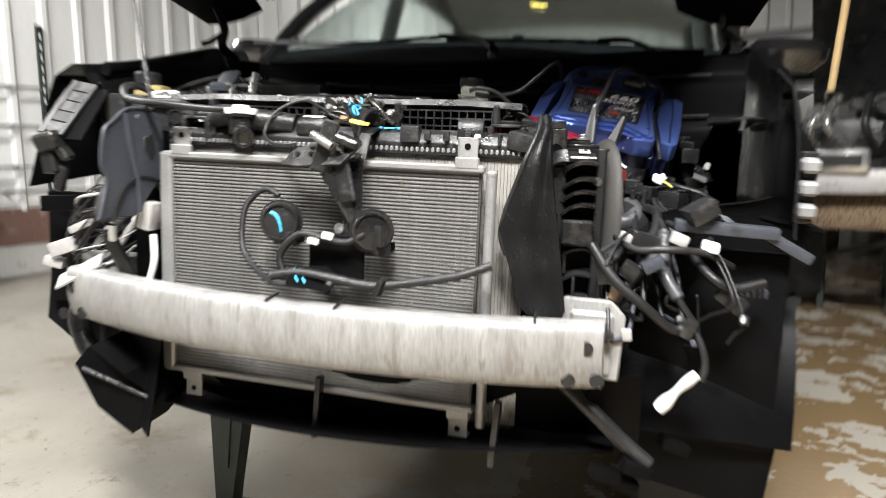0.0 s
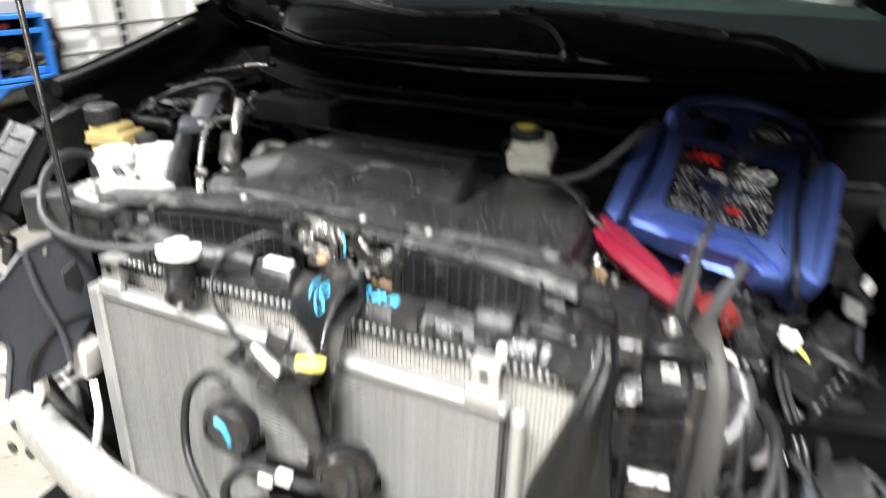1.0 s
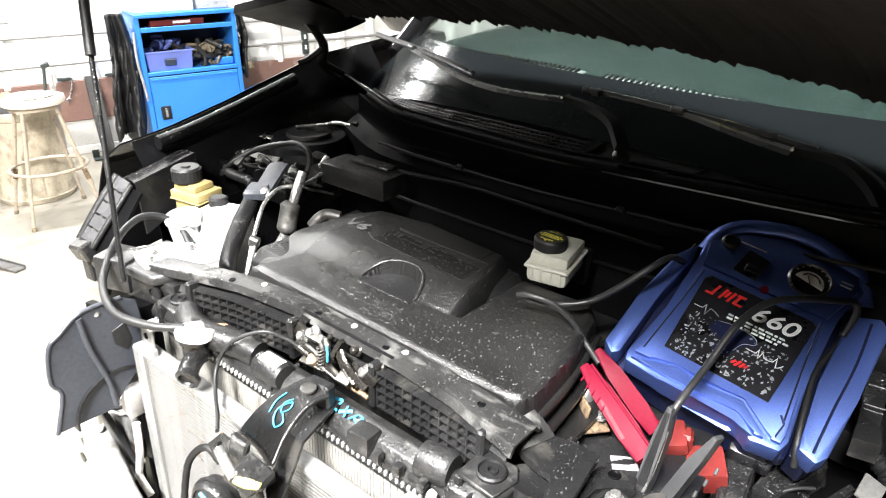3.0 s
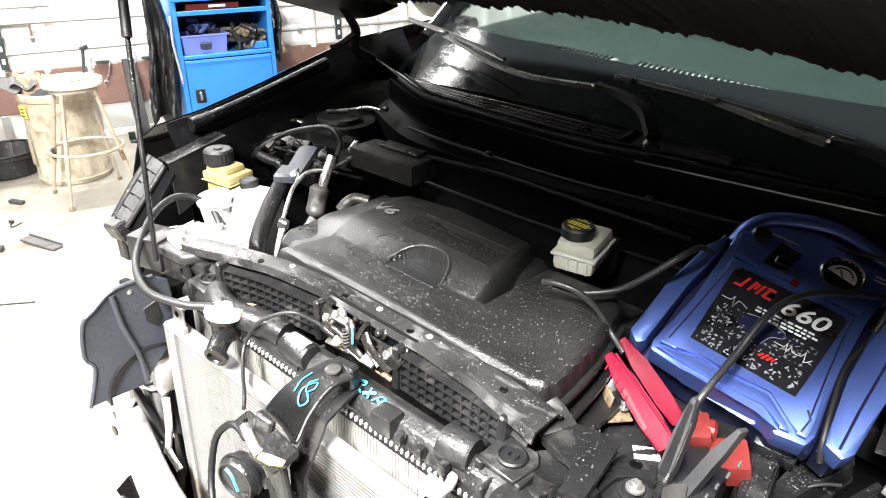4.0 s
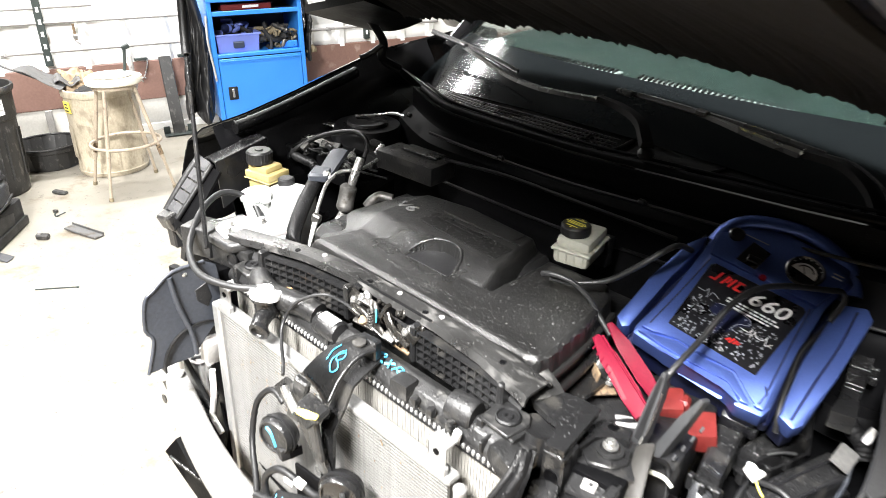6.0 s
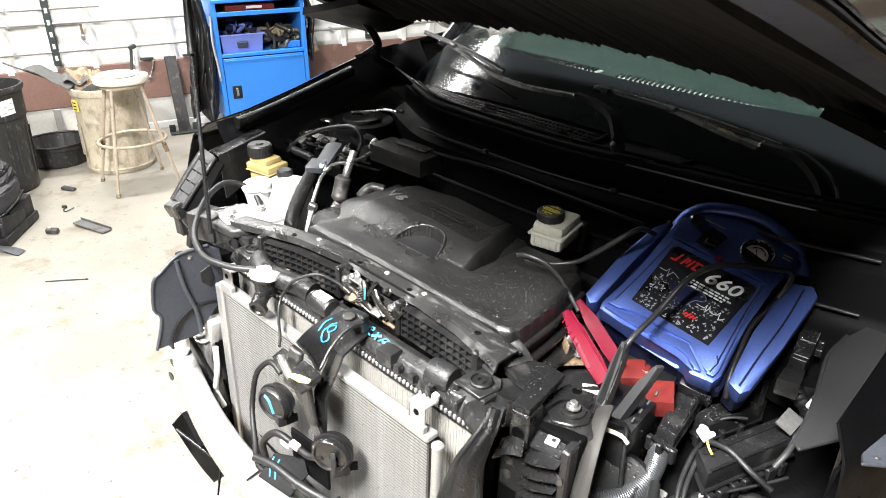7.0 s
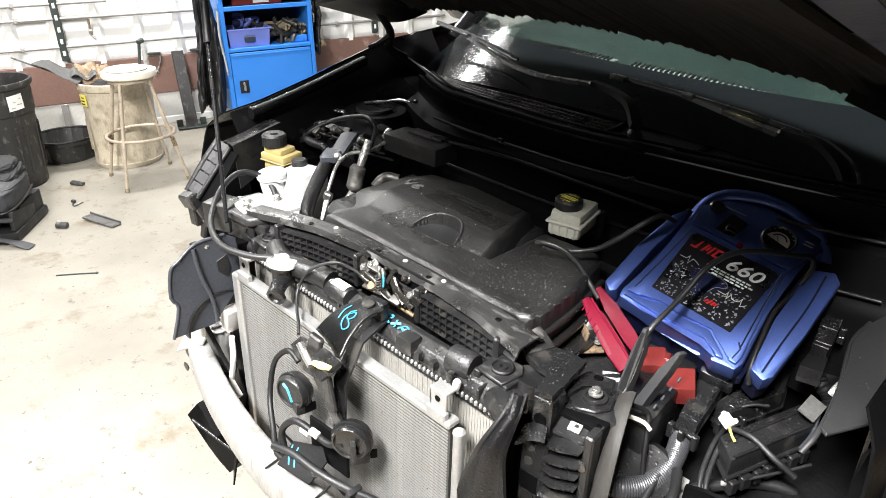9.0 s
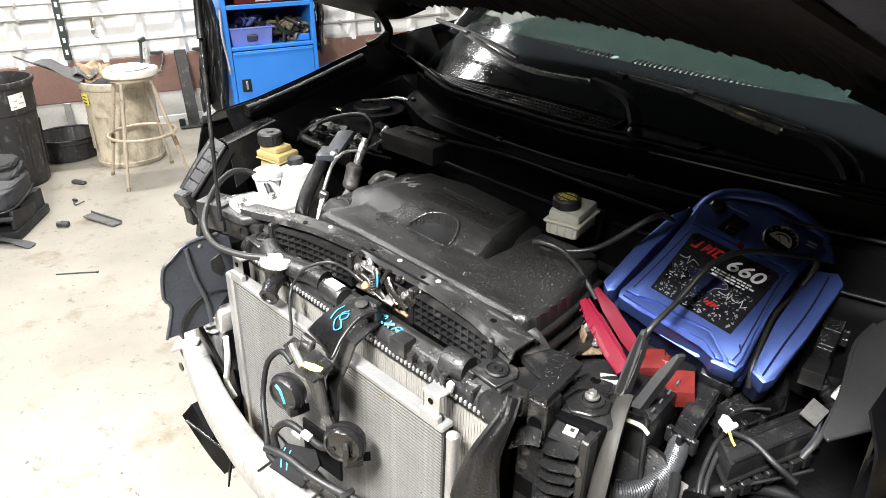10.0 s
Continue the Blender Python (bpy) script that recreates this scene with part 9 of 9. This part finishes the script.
part("seam", box(B(), (0.236, 0.03, 0.30), (0.006, 0.012, 0.46), (0, 1, 8)), CARD, drum)
pg = thing("paper_bag", in_room(0.87, 0.43, 0.575), "crumpled brown paper bag on the drum", "paper bag")
bm = B()


def crumple(u, v):
    p = Vector((u * 4.2, v * 4.2, 1))
    fold = 0.05 * abs(noise.noise(p)) + 0.035 * abs(noise.noise(p * 2.3 + Vector((4, 0, 0)))) + 0.012 * abs(noise.noise(p * 5))
    return ((u - 0.5) * 0.24 + 0.5 * fold, (v - 0.5) * 0.29 + 0.03 * noise.noise(p * 1.4 + Vector((0, 7, 0))), 0.03 + 0.13 * math.sin(math.pi * min(1, u * 1.15)) * (0.95 - 0.65 * v) + 1.3 * fold - 0.05)


sheet(bm, crumple, 34, 34, 0.003)
part("paper", bm, PAPER, pg, "", 50)
part("torn_flap", sheet(B(), lambda u, v: (0.05 - 0.07 * v, -0.15 + 0.15 * u, 0.05 + 0.075 * v + 0.012 * math.sin(9 * u + 2 * v)), 10, 6, 0.002), PAPER, pg, "", 12)
sc = thing("sheet_scrap", in_room(0.90, 0.20, 0.60), "bent grey sheet-metal scrap resting on the drum rim", "scrap metal")
bm = B()
sheet(bm, lambda u, v: (0.16 - 0.27 * v, -0.18 + 0.25 * u + 0.11 * v, 0.165 - 0.145 * u - 0.03 * v + 0.012 * math.sin(6 * u + 3 * v) + 0.02 * max(0, u - 0.8) * 5 * (v - 0.5)), 16, 10, 0.003)
part("scrap_sheet", bm, SCRAP, sc, "", 20)
part("scrap_fold", sheet(B(), lambda u, v: (0.10 - 0.12 * v, 0.04 + 0.16 * u, 0.045 - 0.02 * u + 0.03 * v + 0.02 * math.sin(8 * u)), 10, 5, 0.003), SCRAP, sc, "", 20)
part("scrap_strip", box(B(), (0.10, -0.14, 0.13), (0.03, 0.34, 0.006), (-30, 8, 12), 0.001), SCRAP, sc)
rag_heap("dark_scrap", in_room(1.02, 0.44, 0.565), (0.07, 0.10, 0.04), CLOTH, 9, "dark oily scrap in the drum", "scrap")

# black trash can with a label
can = thing("trash_can", in_room(1.13, -0.255, 0), "grimy dark plastic trash can with white label", "trash can")
part("can_body", lathe(B(), ((0.0, 0.0), (0.205, 0.0), (0.216, 0.015), (0.219, 0.06), (0.236, 0.49), (0.242, 0.495), (0.244, 0.505), (0.249, 0.655), (0.262, 0.665), (0.267, 0.685), (0.262, 0.70), (0.250, 0.70), (0.244, 0.66), (0.225, 0.40), (0.0, 0.39)), pose(0, 0, 0), 56), CAN, can)
part("white_label", sheet(B(), lambda u, v: (0.2500 * math.cos(0.46 + 0.42 * u), 0.2500 * math.sin(0.46 + 0.42 * u), 0.53 + 0.095 * v + 0.006 * u), 10, 3, 0.001), WHITE_PL, can, "torn white label")
for k, (u0, w_) in enumerate(((0.04, 0.10), (0.20, 0.16), (0.10, 0.08), (0.28, 0.06))):
    part("label_bar", sheet(B(), lambda u, v: (0.2516 * math.cos(0.48 + u0 + w_ * u), 0.2516 * math.sin(0.48 + u0 + w_ * u), 0.545 + 0.018 * k + 0.006 * v), 5, 1, 0.0006), SHEET, can)
for k in range(8):
    a = 2 * math.pi * (k + 0.3) / 8
    for z, h_ in ((0.41, 0.03), (0.10, 0.03)):
        part("can_rib", sheet(B(), lambda u, v: ((0.221 + 0.040 * (z - 0.06)) * math.cos(a + 0.55 * (u - 0.5)), (0.221 + 0.040 * (z - 0.06)) * math.sin(a + 0.55 * (u - 0.5)), z + h_ * v), 8, 1, 0.008), CAN, can)
    for s_ in (-0.27, 0.27):
        part("can_rib", cyl(B(), (0.224 * math.cos(a + s_), 0.224 * math.sin(a + s_), 0.11), (0.2345 * math.cos(a + s_), 0.2345 * math.sin(a + s_), 0.42), 0.008, seg=8), CAN, can)
part("can_handle", tube(B(), [(0.05, -0.255, 0.60), (0.07, -0.285, 0.60), (0.12, -0.275, 0.595), (0.17, -0.235, 0.60), (0.17, -0.20, 0.60)], 0.012, 8, 4), CAN, can)
# round drain pan
pan = thing("drain_pan", in_room(0.66, 0.10, 0), "black plastic oil drain pan on the floor", "drain pan")
part("pan", lathe(B(), ((0.0, 0.0), (0.19, 0.0), (0.20, 0.01), (0.225, 0.13), (0.24, 0.135), (0.245, 0.165), (0.232, 0.17), (0.225, 0.15), (0.195, 0.03), (0.0, 0.02)), pose(0, 0, 0, 0, 0, 11), 16), CAN, pan, "", 15)
part("pan_rim", tube(B(), [(0.235 * math.cos(2 * math.pi * k / 32), 0.235 * math.sin(2 * math.pi * k / 32), 0.165) for k in range(33)], 0.010, 6, 1), RUBBER, pan)

# black padded tool bag by the can
bag = thing("tool_bag", in_room(1.95, -0.35, 0, -20), "black padded fabric tool bag with a hard base and strap", "tool bag")


def padded(name, c, s, rot, material, seed, power=0.42, wrinkle=0.05):
    """A padded fabric block with folds and quilting."""
    bm = B()
    bmesh.ops.create_icosphere(bm, subdivisions=5, radius=1.0)
    for v in bm.verts:
        p = v.co.copy()
        p = Vector([math.copysign(abs(q) ** power, q) for q in p])
        o = Vector((seed * 2.7, seed, 0))
        k = 1 + 0.05 * noise.noise(p * 1.8 + o) - wrinkle * abs(noise.noise(Vector((p.x * 2.2, p.y * 2.2, p.z * 7)) + o)) + 0.012 * noise.noise(p * 11)
        v.co = pose(*c, *rot) @ Vector((p.x * s[0] * k, p.y * s[1] * k, p.z * s[2] * k))
    return part(name, bm, material, bag, "", 180)


part("base_shell", box(B(), (0.0, 0.0, 0.03), (0.44, 0.50, 0.055), (0, 0, 0), 0.014, 2), RUBBER, bag, "hard black base")
part("back_shell", box(B(), (-0.06, 0.0, 0.10), (0.30, 0.47, 0.13), (0, 0, 0), 0.012, 2), CLOTH, bag)
for y in (-0.225, 0.225):
    part("side_shell", box(B(), (0.06, y, 0.09), (0.28, 0.025, 0.11), (0, -10, 0), 0.008, 2), RUBBER, bag)
part("front_rail", box(B(), (0.195, 0.0, 0.125), (0.022, 0.47, 0.022), (0, 0, 0), 0.006, 2), BAG_TOP, bag)
padded("bag_cushion", (0.01, 0.0, 0.225), (0.205, 0.245, 0.085), (0, 7, 0), BAG_TOP, 3, 0.5, 0.06)
padded("bag_flap", (-0.06, 0.0, 0.315), (0.13, 0.225, 0.030), (0, 14, 0), CLOTH, 5, 0.5, 0.12)
padded("bag_roll", (-0.10, 0.0, 0.355), (0.10, 0.20, 0.030), (0, 8, 0), CLOTH, 8, 0.6, 0.10)
part("piping", tube(B(), [(0.19, -0.20, 0.165), (0.205, 0.0, 0.16), (0.19, 0.20, 0.165), (0.05, 0.245, 0.19), (-0.12, 0.24, 0.22)], 0.006, 8, 6), RUBBER_GREY, bag)
part("piping", tube(B(), [(0.13, -0.20, 0.275), (0.145, 0.0, 0.285), (0.13, 0.20, 0.275), (0.0, 0.24, 0.29)], 0.006, 8, 6), RUBBER_GREY, bag)
part("strap", sheet(B(), lambda u, v: (0.20 + 0.09 * u + 0.05 * v, 0.02 + 0.34 * u - 0.02 * v, 0.008 + 0.05 * (1 - u) ** 2 + 0.018 * math.sin(3.2 * u) + 0.006 * math.sin(9 * u + 2 * v)), 20, 4, 0.004), BAG_TOP, bag)
part("carry_handle", tube(B(), [(-0.06, -0.12, 0.36), (-0.03, -0.09, 0.405), (-0.03, 0.09, 0.405), (-0.06, 0.12, 0.36)], 0.012, 8, 5), RUBBER, bag)
part("buckle", box(B(), (0.207, 0.06, 0.14), (0.012, 0.03, 0.016), (0, 20, 10), 0.003), SHEET, bag)

# bits on the floor
def on_floor(name, x, y, yaw, label, category):
    return thing(name, pose(x, y, 0, 0, 0, yaw), label, category)


o = on_floor("scrap_strip", -3.22, 0.655, 16, "flat grey metal strip lying on the floor", "scrap strip")
part("strip", box(B(), (0, 0, 0.012), (0.27, 0.06, 0.012), (0, 2, 0), 0.003), SCRAP, o)
part("strip_fold", box(B(), (0, 0.03, 0.020), (0.27, 0.006, 0.022), (0, 2, 0), 0.001), SCRAP, o)
o = on_floor("scrap_clip", -3.31, 0.465, 50, "small dark broken clip on the floor", "scrap clip")
part("clip", box(B(), (0, 0, 0.018), (0.07, 0.035, 0.03), (8, 5, 0), 0.006), CAN, o)
part("clip_tab", box(B(), (-0.015, 0.0, 0.036), (0.02, 0.02, 0.02), (0, 20, 20), 0.003), PIPE, o)
o = on_floor("steel_rod", -2.63, 0.30, 52, "thin dark steel rod on the floor", "rod")
part("rod", tube(B(), [(-0.10, 0, 0.004), (0.0, 0.002, 0.004), (0.10, 0, 0.004)], 0.0035, 8, 3), DARK_STEEL, o)
part("rod_tip", cyl(B(), (0.095, 0, 0.004), (0.105, 0, 0.004), 0.006, seg=10), DARK_STEEL, o)
o = on_floor("wire_bit", -3.62, 0.66, 0, "curled wire scrap on the floor", "wire scrap")
part("wire", tube(B(), [(-0.05, 0, 0.005), (-0.02, -0.02, 0.006), (0.02, -0.02, 0.006), (0.03, 0.03, 0.02)], 0.004, 6, 5), DARK_STEEL, o)
part("wire_end", box(B(), (-0.06, 0.0, 0.010), (0.03, 0.02, 0.018), (0, 0, 20), 0.003), CAN, o)
o = on_floor("black_scrap", -4.0, 0.80, 0, "small black plastic scrap on the floor", "scrap")
part("scrap", box(B(), (0, 0, 0.012), (0.10, 0.04, 0.02), (5, 5, 30), 0.006), CAN, o)
o = on_floor("jack_stand", -0.46, 0.42, 0, "black steel jack stand under the car", "jack stand")
part("post", prism(B(), [(-0.048, 0.40), (-0.046, 0.012), (0.004, 0.012), (0.020, 0.12), (0.050, 0.27), (0.062, 0.40)], pose(0.03, 0.0, 0, 90, 0, 0), 0.05, 0.004), DARK_STEEL, o)
part("post_rib", prism(B(), [(0.012, 0.38), (-0.004, 0.15), (0.004, 0.15), (0.030, 0.38)], pose(0.03, -0.05, 0, 90, 0, 0), 0.006, 0.001), DARK_STEEL, o)
part("base", box(B(), (0.01, -0.02, 0.006), (0.16, 0.16, 0.012), (0, 0, 0), 0.003), DARK_STEEL, o)

# ---- beyond the car's other side ----
tb = thing("work_bench", pose(1.95, 3.75, 0, 0, 0, -12), "low dark steel work bench", "work bench")
part("bench_top", box(B(), (0, 0, 0.60), (1.1, 0.6, 0.04), (0, 0, 0), 0.004), DARK_STEEL, tb)
for x in (-0.42, -0.30, 0.06, 0.45):
    for y in (-0.24, 0.24):
        part("bench_leg", box(B(), (x, y, 0.29), (0.04, 0.04, 0.58), (0, 0, 0), 0.004), DARK_STEEL, tb)
part("bench_brace", tube(B(), [(-0.40, -0.25, 0.30), (0.44, -0.25, 0.52)], 0.018, 6, 2), DARK_STEEL, tb)

oc = thing("second_car", pose(2.15, 3.3, 0, 0, 0, -14), "stripped dark car with its bonnet propped by a stick", "car")
part("front_beam", box(B(), (-0.10, -0.62, 0.80), (1.15, 0.10, 0.12), (0, 0, 3), 0.02, 2), SHEET, oc)
fb = part("end_bracket", box(B(), (-0.55, -0.68, 0.90), (0.36, 0.08, 0.13), (0, 0, 0), 0.03, 3), CHROME, oc, "bright metal end bracket with a slot")
part("bracket_slot", box(B(), (-0.52, -0.722, 0.905), (0.22, 0.006, 0.055), (0, 0, 0), 0.002), RUBBER, fb)
part("lower_panel", box(B(), (0.0, -0.50, 0.66), (1.3, 0.12, 0.22), (0, 0, 0), 0.03, 2), RUST, oc)
part("bay_dark", box(B(), (0.0, 0.1, 0.95), (1.45, 1.1, 0.35), (0, 0, 0), 0.06, 2), PLASTIC, oc)
rs = random.Random(17)
for k in range(26):
    part("engine_bit", box(B(), (rs.uniform(-0.65, 0.65), rs.uniform(-0.60, -0.25), rs.uniform(0.98, 1.26)), (rs.uniform(0.04, 0.14), rs.uniform(0.03, 0.10), rs.uniform(0.03, 0.10)), (rs.uniform(-30, 30), rs.uniform(-30, 30), rs.uniform(-40, 40)), 0.008), (PLASTIC_DUSTY, SHEET, PLASTIC, RUBBER_GREY)[k % 4], oc)
for k in range(8):
    x = rs.uniform(-0.7, 0.5)
    part("engine_hose", tube(B(), [(x, -0.50, 0.95), (x + rs.uniform(-0.1, 0.1), -0.62, 1.08), (x + rs.uniform(-0.1, 0.15), -0.50, 1.22)], 0.018, 8, 5), (RUBBER_GREY, STEEL, RUBBER)[k % 3], oc)
part("second_bonnet", sheet(B(), lambda u, v: (-0.72 + 1.44 * u, 0.75 - 0.95 * v, 1.25 + 0.95 * v + 0.03 * math.sin(math.pi * u)), 10, 10, 0.02), PLASTIC, oc, "dark open bonnet")
part("prop_stick", tube(B(), [(-0.57, -0.42, 1.26), (-0.52, -0.38, 1.75), (-0.48, -0.34, 2.1)], 0.020, 8, 2), WOOD, oc, "pale wooden prop stick")
part("second_wing", sheet(B(), lambda u, v: (-0.78 - 0.06 * math.sin(math.pi * v), -0.45 + 1.6 * u, 1.12 - 0.35 * v), 10, 6, 0.02), GREY_PAINT, oc)
for s in (-1, 1):
    part("second_wheel", lathe(B(), ((0.10, -0.10), (0.31, -0.11), (0.34, 0.0), (0.31, 0.11), (0.10, 0.10)), pose(s * 0.70, 0.3, 0.34, 0, 90, 0), 32), TYRE, oc)
    part("second_wheel", lathe(B(), ((0.10, -0.10), (0.31, -0.11), (0.34, 0.0), (0.31, 0.11), (0.10, 0.10)), pose(s * 0.70, 2.7, 0.34, 0, 90, 0), 32), TYRE, oc)
part("second_body", box(B(), (0, 1.9, 0.80), (1.6, 2.6, 0.70), (0, 0, 0), 0.10, 3), GREY_PAINT, oc)
part("second_cabin", box(B(), (0, 2.2, 1.35), (1.35, 1.7, 0.55), (0, 0, 0), 0.18, 3), GREY_PAINT, oc)

gv = thing("grey_van", pose(2.1, 7.4, 0, 0, 0, -12), "grey vehicle standing further back", "vehicle")
part("van_body", box(B(), (0, 0, 0.95), (1.9, 3.4, 1.2), (0, 0, 0), 0.15, 3), GREY_PAINT, gv)
part("van_cabin", box(B(), (0, 0.2, 1.75), (1.7, 2.4, 0.75), (0, 0, 0), 0.2, 3), GREY_PAINT, gv)
part("van_screen", box(B(), (0, -1.02, 1.78), (1.4, 0.03, 0.5), (-18, 0, 0), 0.05, 2), FRIT, gv)
for s in (-1, 1):
    for y in (-1.1, 1.1):
        part("van_wheel", lathe(B(), ((0.10, -0.10), (0.31, -0.11), (0.34, 0.0), (0.31, 0.11), (0.10, 0.10)), pose(s * 0.86, y, 0.34, 0, 90, 0), 32), TYRE, gv)
